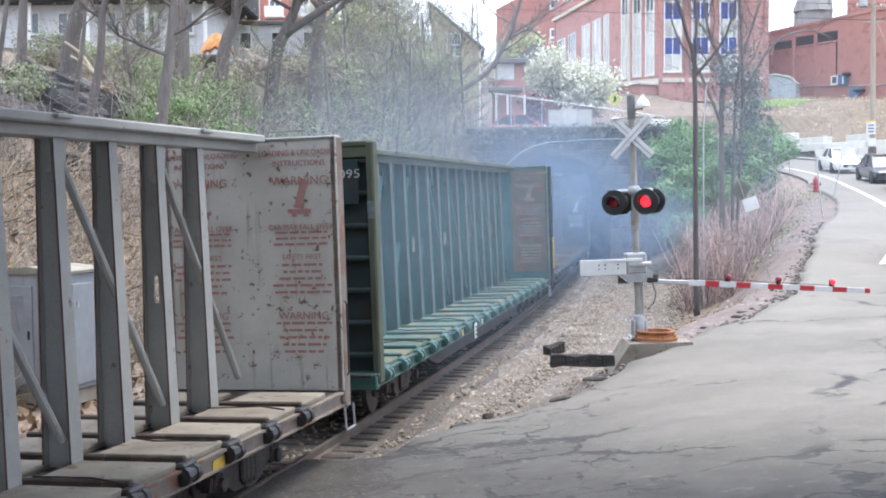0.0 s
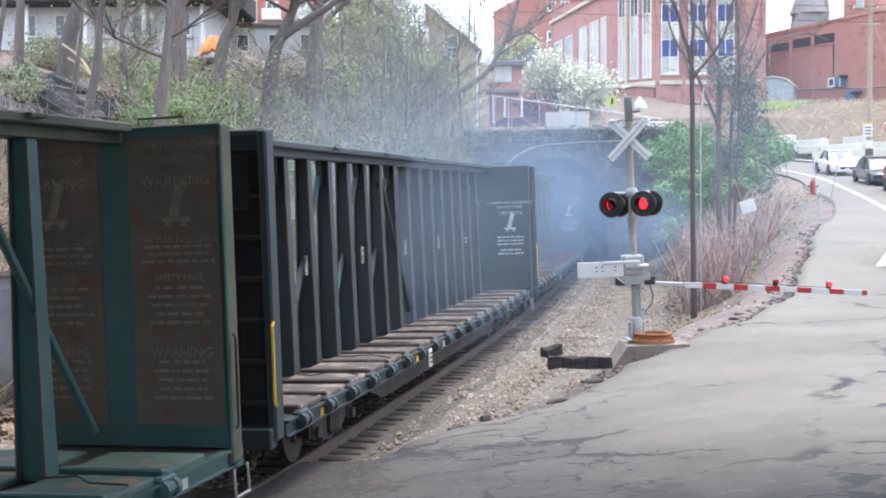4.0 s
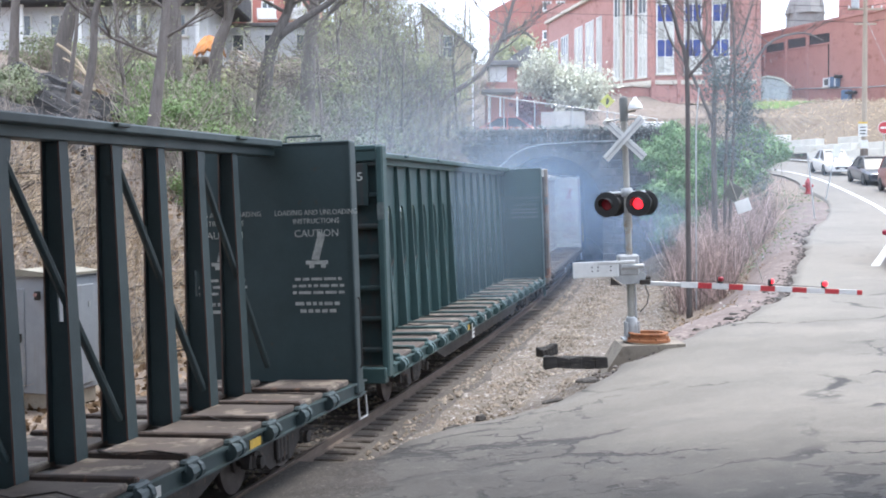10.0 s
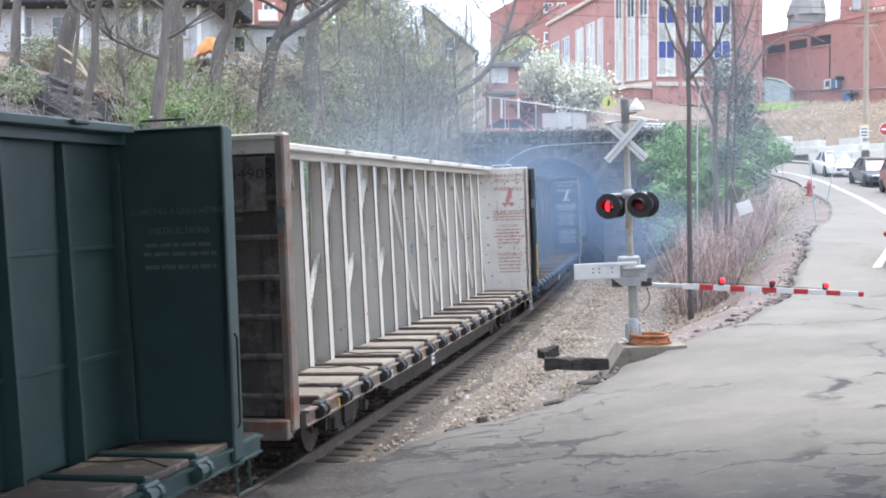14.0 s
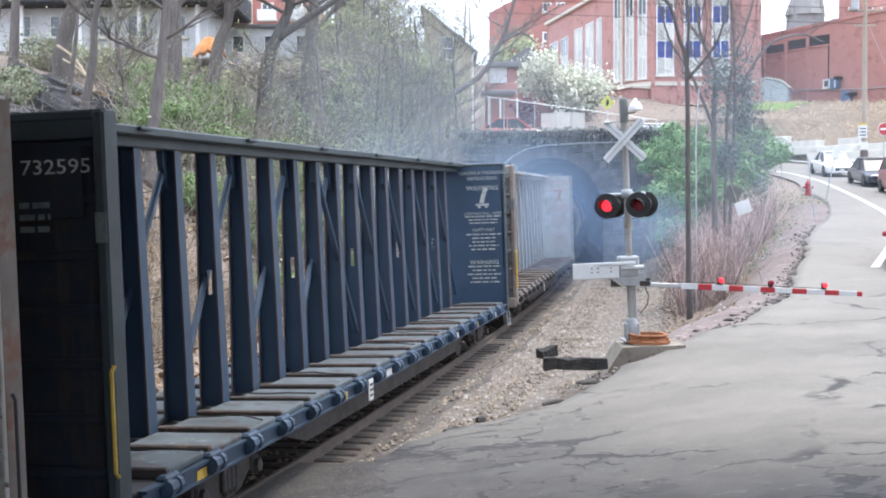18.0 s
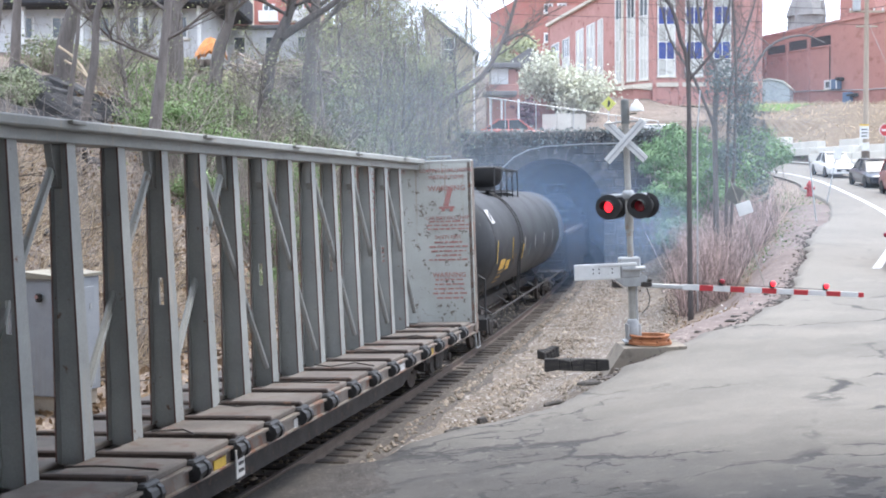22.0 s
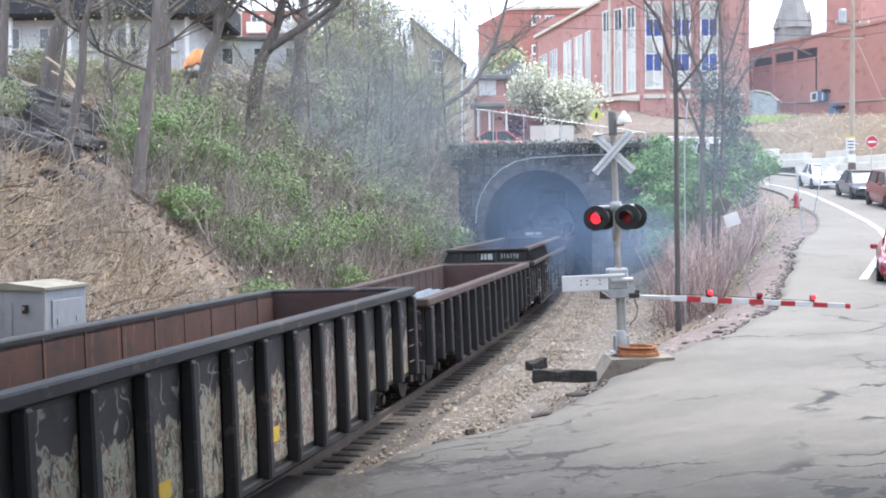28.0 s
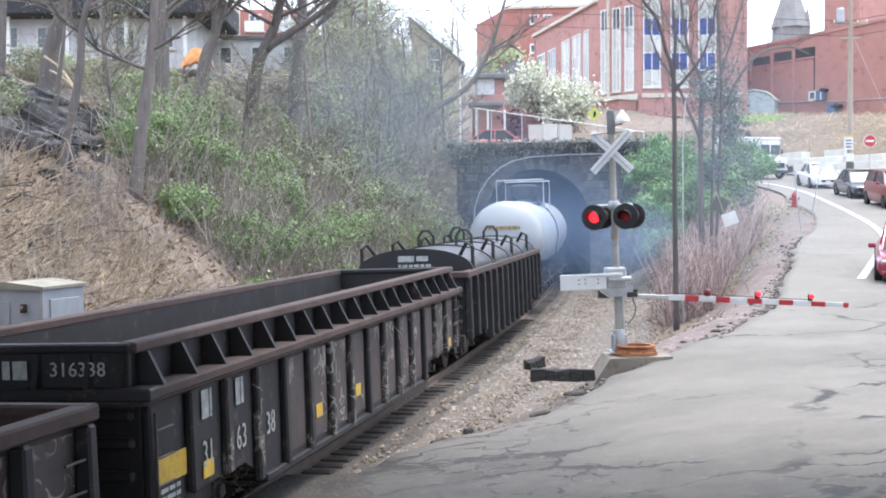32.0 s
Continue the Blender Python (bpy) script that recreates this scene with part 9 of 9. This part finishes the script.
# blossom and garden shrubs
bl = tree("tree covered in white blossom", [(9.3, 95, 8.0), (9.2, 95, 9.8), (9.0, 95, 11.0), (8.7, 95, 12.3)], 0.18, 70, leaf="blossom", per=5, leaf_size=0.15, count=16, reach=0.95, from_=0.3, puff=0.28, name="blossom_tree")
bush("white blossoming bush below the school", (11.2, 94.0, 10.2), (1.6, 1.2, 1.9), 1800, 171, "blossom", leaf_size=0.2)
bush("plum-coloured garden shrub beside the white house", (6.0, 90.0, 9.2), (1.7, 1.2, 1.7), 1900, 172, "plum", leaf_size=0.16)
bush("pale green garden tree", (7.6, 112.0, 14.0), (2.6, 2.0, 4.2), 3000, 173, "leaf_yellow", leaf_size=0.25)
bush("dark evergreen by the pale bungalow", (-17.2, 82.0, 11.0), (1.8, 1.5, 4.0), 3000, 174, "leaf_dark", leaf_size=0.2)
bush("small conifer on the crest", (-8.6, 72.0, 10.5), (0.7, 0.6, 1.5), 900, 175, "leaf_deep", leaf_size=0.12)
bush("small conifer on the crest", (-10.2, 72.0, 10.5), (0.6, 0.6, 1.3), 800, 176, "leaf_deep", leaf_size=0.12)


def scatter(n, seed, xlo, xhi, ylo, yhi, test, ok=None):
    g = np.random.default_rng(seed)
    out = []
    while len(out) < n:
        x, y = g.uniform(xlo, xhi), ylo + (yhi - ylo) * g.random() ** 1.25
        if test(offset(x, y), y, x):
            out.append((x, y, land_z(x, y)))
    return np.array(out)


# brown undergrowth over the whole left bank
p = scatter(8200, 200, -19, 3, 22, 70, lambda o, y, x: -17 < o < -(4.6 if y > 50 else 5.6) and not (-14.8 < x < -11.2 and 36 < y < 46.5) and (noise.noise((x * 0.35, y * 0.35, 4.0)) > (0.02 if y < 42 else 0.22 if x < -8.5 else -0.6)))
g = np.random.default_rng(201)
h = g.uniform(0.5, 2.4, len(p)) * np.where(p[:, 1] > 40, 1.35, 0.9)
q = p + np.stack([g.normal(size=len(p)) * 0.35 * h, g.normal(size=len(p)) * 0.3 * h, h], 1)
tagged(new("undergrowth", stems("undergrowth", p - [0, 0, 0.1], q, g.uniform(0.006, 0.018, len(p)) * np.where(p[:, 1] > 40, 1.5, 1.0), M["twig_dark"], 202)), "grey-brown leafless undergrowth stems on the bank", "undergrowth", kind="stuff")
tw = p[g.integers(0, len(p), 9000)] + np.stack([g.normal(size=9000) * 0.5, g.normal(size=9000) * 0.5, g.uniform(0.2, 2.6, 9000)], 1)
tagged(new("side_twigs", stems("side_twigs", tw, tw + g.normal(size=(9000, 3)) * [0.45, 0.4, 0.3], 0.007, M["twig_dark"], 203)), "fine grey twigs tangled over the bank", "twigs", kind="stuff")
c = scatter(14000, 204, -19, 3, 20, 70, lambda o, y, x: -17 < o < -3.2)
tagged(new("fallen_leaves", leaves("fallen_leaves", c + np.stack([np.zeros(len(c)), np.zeros(len(c)), g.uniform(0.0, 0.06, len(c))], 1), 0.14, M["dead_leaf"], 205)), "brown fallen leaves on the slope", "leaves", kind="stuff")
c = p[g.integers(0, len(p), 3800)]
c = c[c[:, 1] > 36]
c = c + np.stack([g.normal(size=len(c)) * 0.6, g.normal(size=len(c)) * 0.6, g.uniform(0.3, 2.8, len(c))], 1)
tagged(new("spring_buds", leaves("spring_buds", c, 0.075, M["leaf_yellow"], 206)), "pale green buds on the undergrowth", "buds", kind="stuff")
# tall twiggy growth before the tan house and along the crest
g = np.random.default_rng(207)
p = np.stack([g.uniform(-5.6, -0.4, 1000), g.uniform(66, 74, 1000), np.zeros(1000)], 1)
p[:, 2] = [land_z(x, y) for x, y in p[:, :2]]
h = g.uniform(2.0, 9.0, len(p))
q = p + np.stack([g.normal(size=len(p)) * 0.16 * h, g.normal(size=len(p)) * 0.1 * h, h], 1)
tagged(new("crest_saplings", stems("crest_saplings", p, q, g.uniform(0.01, 0.026, len(p)), M["twig"], 208)), "tall thin leafless saplings on the crest", "saplings", kind="stuff")
k = g.integers(0, len(p), 4500)
tw = p[k] + (q[k] - p[k]) * g.uniform(0.25, 1.0, 4500)[:, None]
tagged(new("crest_twigs", stems("crest_twigs", tw, tw + g.normal(size=(4500, 3)) * [0.6, 0.4, 0.4], 0.009, M["twig"], 209)), "fine grey twigs of the saplings", "twigs", kind="stuff")
k = g.integers(0, len(p), 7000)
tw = p[k] + (q[k] - p[k]) * g.uniform(0.3, 1.0, 7000)[:, None] + g.normal(size=(7000, 3)) * 0.35
tagged(new("crest_buds", leaves("crest_buds", tw, 0.085, M["leaf_yellow"], 212)), "pale green buds on the saplings", "buds", kind="stuff")
g = np.random.default_rng(213)
# straw-coloured stalks lying near the foot of the slope
p = scatter(3600, 210, -17, -4, 22, 37, lambda o, y, x: -12.5 < o < -5.6)
a = g.normal(0.9, 0.6, len(p))
L = g.uniform(0.5, 1.9, len(p))
q = p + np.stack([np.cos(a) * L * 0.7, g.normal(size=len(p)) * 0.35, np.abs(np.sin(a)) * L * 0.6 + 0.1], 1)
tagged(new("dry_stalks", stems("dry_stalks", p, q, g.uniform(0.008, 0.02, len(p)), M["straw"], 211)), "dry straw-coloured knotweed stalks on the bank", "stalks", kind="stuff")
p = scatter(900, 214, -17, -4, 23, 46, lambda o, y, x: -13.5 < o < -5.4)
q = p + np.stack([g.normal(size=len(p)) * 0.8, g.normal(size=len(p)) * 0.4, g.uniform(0.05, 0.5, len(p))], 1)
tagged(new("fallen_sticks", stems("fallen_sticks", p + [0, 0, 0.06], q, g.uniform(0.012, 0.03, len(p)), M["bark_dark"], 215)), "dark fallen sticks lying over the slope", "sticks", kind="stuff")
# reddish thicket right of the track
p = scatter(2600, 220, 5, 16, 37.0, 53, lambda o, y, x: o > 5.8 and x < edge_x(LEFT, y) - 2.3 and x > 6.6 + (y - 34) * 0.2)
h = g.uniform(0.7, 2.3, len(p))
q = p + np.stack([g.normal(size=len(p)) * 0.22 * h, g.normal(size=len(p)) * 0.22 * h, h], 1)
island_tone(M["red_twig"], 0.45, 1.4)
tagged(new("red_thicket", stems("red_thicket", p - [0, 0, 0.1], q, g.uniform(0.007, 0.016, len(p)), M["red_twig"], 221)), "thicket of reddish-brown bare stems beside the road", "thicket", kind="stuff")
tw = p[g.integers(0, len(p), 3200)] + np.stack([g.normal(size=3200) * 0.2, g.normal(size=3200) * 0.2, g.uniform(0.5, 2.1, 3200)], 1)
tagged(new("red_twigs", stems("red_twigs", tw, tw + g.normal(size=(3200, 3)) * [0.28, 0.25, 0.3], 0.006, M["red_twig"], 222)), "fine reddish twigs in the thicket", "twigs", kind="stuff")
# dry grass on the bank below the hall
p = np.array([q for row in bank_rows for q in row])
p = np.repeat(p[p[:, 0] < 40], 5, axis=0) + g.normal(size=(5 * int((p[:, 0] < 40).sum()), 3)) * [0.4, 0.6, 0.02]
q = p + g.normal(size=p.shape) * [0.3, 0.2, 0.08] + [0, 0, 0.22]
tagged(new("bank_grass", stems("bank_grass", p, q, g.uniform(0.015, 0.04, len(p)), M["straw"], 223)), "dry tan grass tufts on the earth bank", "grass", kind="stuff")
# litter and low weeds on the right verge
c = scatter(4500, 230, 1, 15, 24, 60, lambda o, y, x: o > 3.4 and (y < 26 or x < edge_x(LEFT, y) + 0.1) and not (y < 27 and x > 4.5))
tagged(new("verge_litter", leaves("verge_litter", c + [0, 0, 0.02], 0.045, M["dead_leaf"], 231)), "dead leaves and litter on the verge", "litter", kind="stuff")
c = scatter(48, 232, 5, 15, 27, 50, lambda o, y, x: o > 5 and edge_x(LEFT, y) - 3.2 < x < edge_x(LEFT, y) - 0.1)
tagged(new("paper_litter", leaves("paper_litter", c + [0, 0, 0.06], 0.07, M["placard"], 233)), "scraps of pale litter along the road edge", "litter", kind="stuff")
c = scatter(900, 234, 8, 21, 40, 66, lambda o, y, x: edge_x(LEFT, y) - 3.5 < x < edge_x(LEFT, y) - 0.1)
tagged(new("verge_grass", leaves("verge_grass", c + [0, 0, 0.03], 0.05, M["leaf_deep"], 235, 2.5)), "short green grass on the verge", "grass", kind="stuff")
# vines on the tunnel's head
g = np.random.default_rng(240)
c = np.array([tuple(portal_at @ Vector((g.uniform(-5.6, 6.6), g.uniform(-0.5, 0.9), 7.5 + abs(g.normal()) * 0.14 - (g.random() ** 3) * 1.0))) for _ in range(2600)])
tagged(new("wall_vines", leaves("wall_vines", c, 0.12, M["leaf_dark"], 241)), "dark vines along the tunnel coping", "vines", kind="stuff")
p0 = np.array([tuple(portal_at @ Vector((g.uniform(-5.6, 6.4), -0.25, 7.7))) for _ in range(260)])
tagged(new("hanging_stems", stems("hanging_stems", p0, p0 + np.stack([g.normal(size=260) * 0.3, g.normal(size=260) * 0.1 - 0.1, -g.uniform(0.2, 1.3, 260)], 1), 0.01, M["twig"], 242)), "bare vine stems hanging on the headwall", "vines", kind="stuff")

# rock ledges on the bank
rr = random.Random(31)
for k in range(88):
    x, y = rr.uniform(-15.5, -10.0), rr.uniform(33, 41) if k < 26 else rr.uniform(38, 50)
    w = rr.uniform(0.3, 0.95)
    if k >= 56:
        x, y, w = rr.uniform(-11.5, -6.0), rr.uniform(25, 35), rr.uniform(0.15, 0.5)
        if offset(x, y) > -6.2:
            continue
    b = Shape().box((0, 0, 0), (w, min(w, 0.7) * rr.uniform(0.7, 1.3), min(0.4, 0.5 * w) * rr.uniform(0.7, 1.2)), 0.03, top=(rr.uniform(0.7, 1.0), rr.uniform(0.6, 0.95)))
    b.v = [tuple(Vector(q) + 0.16 * noise.noise_vector(Vector(q) * 1.9 + Vector((k, 0, 0)))) for q in b.v]
    ob = part("rock", b, M["rock"], None, at=Matrix.Translation((x, y, land_z(x, y) + 0.03)) @ Matrix.Rotation(rr.uniform(-0.7, 0.7), 4, "Z") @ Matrix.Rotation(rr.uniform(-0.1, 0.45), 4, "Y"))
    tagged(ob, "dark layered shale ledge on the bank", "rock", group="rocks on the bank")
rr = random.Random(32)
for k in range(64):
    x, y = rr.uniform(-14.6, -11.4), rr.uniform(36.5, 46.0)
    w = rr.uniform(0.7, 1.9)
    b = Shape().box((0, 0, 0), (w, rr.uniform(0.5, 1.0), rr.uniform(0.16, 0.42)), 0.03, top=(rr.uniform(0.75, 1.0), rr.uniform(0.6, 0.95)))
    b.v = [tuple(Vector(q) + 0.1 * noise.noise_vector(Vector(q) * 1.9 + Vector((k, 3, 0)))) for q in b.v]
    ob = part("rock", b, M["rock"], None, at=Matrix.Translation((x, y, land_z(x, y) + 0.22)) @ Matrix.Rotation(rr.uniform(-0.4, 0.6), 4, "Z") @ Matrix.Rotation(rr.uniform(0.15, 0.6), 4, "Y"))
    tagged(ob, "dark slanting shale slab on the bank", "rock", group="rocks on the bank")
# broken asphalt along the road's edge
rr = random.Random(71)
for k, (x, y) in enumerate(finer([(-0.7, 19.4), (0.0, 20.2), (1.3, 20.9), (2.2, 21.5), (3.1, 22.8), (5.6, 26.0), (6.7, 27.1), (7.4, 28.0), (8.3, 29.4), (9.0, 31.0)], 3)):
    if 3.2 < x < 5.4 or rr.random() < (0.6 if x < 3 else 0.35):
        continue
    w = rr.uniform(0.15, 0.6)
    b = Shape().box((0, 0, 0), (w, w * rr.uniform(0.35, 0.7), rr.uniform(0.05, 0.1)), 0.02, top=(0.8, 0.7))
    b.v = [tuple(Vector(q) + 0.05 * noise.noise_vector(Vector(q) * 4 + Vector((k, 0, 5)))) for q in b.v]
    x, y = x + rr.uniform(-0.35, 0.1), y + rr.uniform(-0.05, 0.4)
    ob = part("asphalt_lump", b, M["track_dirt"], None, at=Matrix.Translation((x, y, max(land_z(x, y), road_z(x, y) - 0.05) + 0.02)) @ Matrix.Rotation(rr.uniform(0.2, 1.0), 4, "Z") @ Matrix.Rotation(rr.uniform(-0.2, 0.2), 4, "Y"))
    tagged(ob, "dark broken lump of asphalt on the road's edge", "asphalt lump", group="broken asphalt")
# fallen wood
for k, (a, b, r, pale) in enumerate((((-13.4, 44, 9.5), (-12.2, 43.5, 8.3), 0.05, 1), ((-12.9, 43, 8.9), (-11.8, 43, 7.9), 0.035, 1), ((-8.2, 36, 5.2), (-6.0, 36.5, 6.6), 0.014, 0), ((-5.4, 37, 3.4), (-2.8, 38, 2.8), 0.01, 0), ((-3.4, 41, 4.4), (-5.2, 41, 2.2), 0.03, 0))):
    ob = part("fallen_branch", Shape().tube(finer3([a, ((a[0] + b[0]) / 2, a[1], (a[2] + b[2]) / 2 + 0.15), b], 4), r, 7), M["straw" if pale else "bark"], None)
    tagged(ob, "pale broken fallen branch on the bank" if pale else "dark fallen branch on the bank", "branch")
for k in range(2):
    g = np.random.default_rng(250 + k)
    p = g.normal(size=(120, 3)) * [0.8, 0.5, 0.25] + [(-8.6, 60, 10.2), (-6.6, 60, 9.9)][k]
    ob = new("brush_pile", stems("brush_pile", p, p + g.normal(size=(120, 3)) * [0.8, 0.4, 0.5], 0.05, M["twig"], 260 + k))
    tagged(ob, "heap of cut branches on the crest", "brush pile", kind="stuff")

# ---- diesel smoke before the tunnel, and distance haze as tinted sheets: thin rigid drifting wisps ----
def smoke_mat(name, colour, thick, lumps=0.6):
    m = bpy.data.materials.new(name)
    m.use_nodes = True
    n, l = m.node_tree.nodes, m.node_tree.links
    bs = n["Principled BSDF"]
    bs.inputs["Base Color"].default_value = (*colour, 1)
    bs.inputs["Roughness"].default_value = 1.0
    bs.inputs["Specular IOR Level"].default_value = 0.0
    tc = n.new("ShaderNodeTexCoord")
    gr = n.new("ShaderNodeTexGradient")
    gr.gradient_type = "SPHERICAL"
    l.new(tc.outputs["Object"], gr.inputs[0])
    no = n.new("ShaderNodeTexNoise")
    no.inputs["Scale"].default_value, no.inputs["Detail"].default_value = 1.6, 5
    l.new(tc.outputs["Object"], no.inputs["Vector"])
    mr = n.new("ShaderNodeMapRange")
    mr.inputs[1].default_value, mr.inputs[2].default_value, mr.inputs[3].default_value, mr.inputs[4].default_value = 0.3, 0.7, lumps, 1.0
    l.new(no.outputs[0], mr.inputs[0])
    sm = n.new("ShaderNodeMapRange")
    sm.interpolation_type = "SMOOTHSTEP"
    sm.inputs[2].default_value = 0.75
    l.new(gr.outputs["Fac"], sm.inputs[0])
    out = sm.outputs[0]
    for k in (mr.outputs[0], thick):
        mu = n.new("ShaderNodeMath")
        mu.operation = "MULTIPLY"
        l.new(out, mu.inputs[0])
        if isinstance(k, float):
            mu.inputs[1].default_value = k
        else:
            l.new(k, mu.inputs[1])
        out = mu.outputs[0]
    l.new(out, bs.inputs["Alpha"])
    return m


CLOUDS = []
WISP_RINGS = [[(r * math.cos(a), -0.22 * (1 - r * r), r * math.sin(a)) for a in [2 * math.pi * k / 28 for k in range(28)]] for r in (0.0005, 0.25, 0.5, 0.75, 1.0)]
tx, ty = centre(PORTAL_S + 1.6)
for label, colour, thick, at, size, turn, drift in (
        ("blue diesel smoke filling the tunnel mouth", (0.085, 0.21, 0.40), 0.42, (tx + CX, ty, 2.9), (7.4, 1.0, 8.4), 0, (0.6, 15.0, 0.0)),
        ("blue diesel smoke rolling out before the tunnel", (0.34, 0.52, 0.74), 0.26, (5.2, 59.0, 3.8), (5.6, 2.0, 4.6), 6, (1.2, 18.0, 0.0)),
        ("low blue smoke between the shrubs and the track", (0.52, 0.66, 0.82), 0.34, (8.6, 50.0, 2.2), (3.0, 2.0, 2.4), 10, (0.3, 0.8, 0.0)),
        ("thin bluish haze hanging over the train and the bank", (0.55, 0.63, 0.70), 0.24, (1.2, 45.0, 6.0), (10.5, 2.0, 7.0), -4, (-5.0, 12.0, 2.0)),
        ("bluish diesel smoke drifting along the train", (0.50, 0.69, 0.98), 0.25, (4.8, 47.0, 3.0), (5.4, 2.0, 4.0), 4, (0.4, 3.0, 0.1)),
        ("thin blue smoke trailing over the cars of the train", (0.66, 0.82, 1.0), 0.18, (-0.6, 26.0, 3.2), (6.4, 2.0, 4.2), 8, (6.4, 48.0, 0.4)),
        ("thin bluish haze between the road and the trees", (0.50, 0.60, 0.68), 0.17, (10.2, 39.5, 5.4), (6.0, 2.0, 6.4), 12, (0.3, 1.0, 0.4))):
    me = Shape().sheet(WISP_RINGS, closed=True).mesh("wisp", smoke_mat("smoke_veil", colour, thick), fix=False)
    me.shade_smooth()
    ob = tagged(new("smoke_wisp", me), label, "smoke", group="smoke before the tunnel")
    ob.scale = size
    CLOUDS.append((ob, Matrix.Translation(at) @ Matrix.Rotation(radians(turn), 4, "Z"), drift))


def flash_rows(place, start):
    """A lens that turns its lit face forward for half of every beat of 1.243 s."""
    marks, t = [], start - 2.186
    while t < 32.5:
        marks += [(t, True), (t + 0.6, False)]
        t += 1.243
    turn = 180.0 if [on for t, on in marks if t <= 0.06][-1] else 0.0
    rows = [(0.0, turn)]
    for t, on in marks:
        if 0.06 < t < 31.9:
            rows += [(t - 0.05, turn), (t - 0.017, turn + 60), (t + 0.017, turn + 120), (t + 0.05, turn + 180)]
            turn += 180
    rows.append((32.0, turn))
    return [(t, Matrix.Translation(place) @ Matrix.Rotation(radians(a), 4, "Z")) for t, a in rows]


def motions():
    """The train rolls out of the tunnel, the lamps flash, a van comes down the hill and smoke drifts."""
    for car, start, half in CARS:
        up = Matrix.Translation((0, 0, LIFT if car.name.startswith("centrebeam") else 0))
        walk(car, [(t, track_pose(start - run_of(t), half) @ up) for t in [float(k) for k in range(33)]])
    for lens, place, start in LENSES:
        walk(lens, flash_rows(place, start))
    for w, y, car in WHEELS:
        walk(w, [(t, Matrix.Translation((0, y, 0.45)) @ Matrix.Rotation(-run_of(t) / 0.45, 4, "X")) for t in [k / 12 for k in range(385)]])
    way = Vector((0.45, -0.893))
    rows = []
    for t, back in ((0.0, 15.0), (20.0, 13.6), (26.0, 11.2), (28.0, 5.9), (29.0, 3.9), (30.0, 2.8), (31.0, 1.3), (32.0, 0.25)):
        x, y = 23.4 - way.x * back, 88.3 - way.y * back
        rows.append((t, Matrix.Translation((x, y, road_z(x, y) + 0.06)) @ Matrix.Rotation(radians(27), 4, "Z") @ Matrix.Rotation(radians(3.5), 4, "X")))
    walk(van, rows)
    for ob, a, b in CLOUDS:
        walk(ob, [(t, a @ Matrix.Translation(Vector(b) * f)) for t, f in ((0.0, 0.0), (6.0, 0.1), (12.0, 0.24), (20.0, 0.58), (28.0, 0.9), (32.0, 1.0))])


motions()
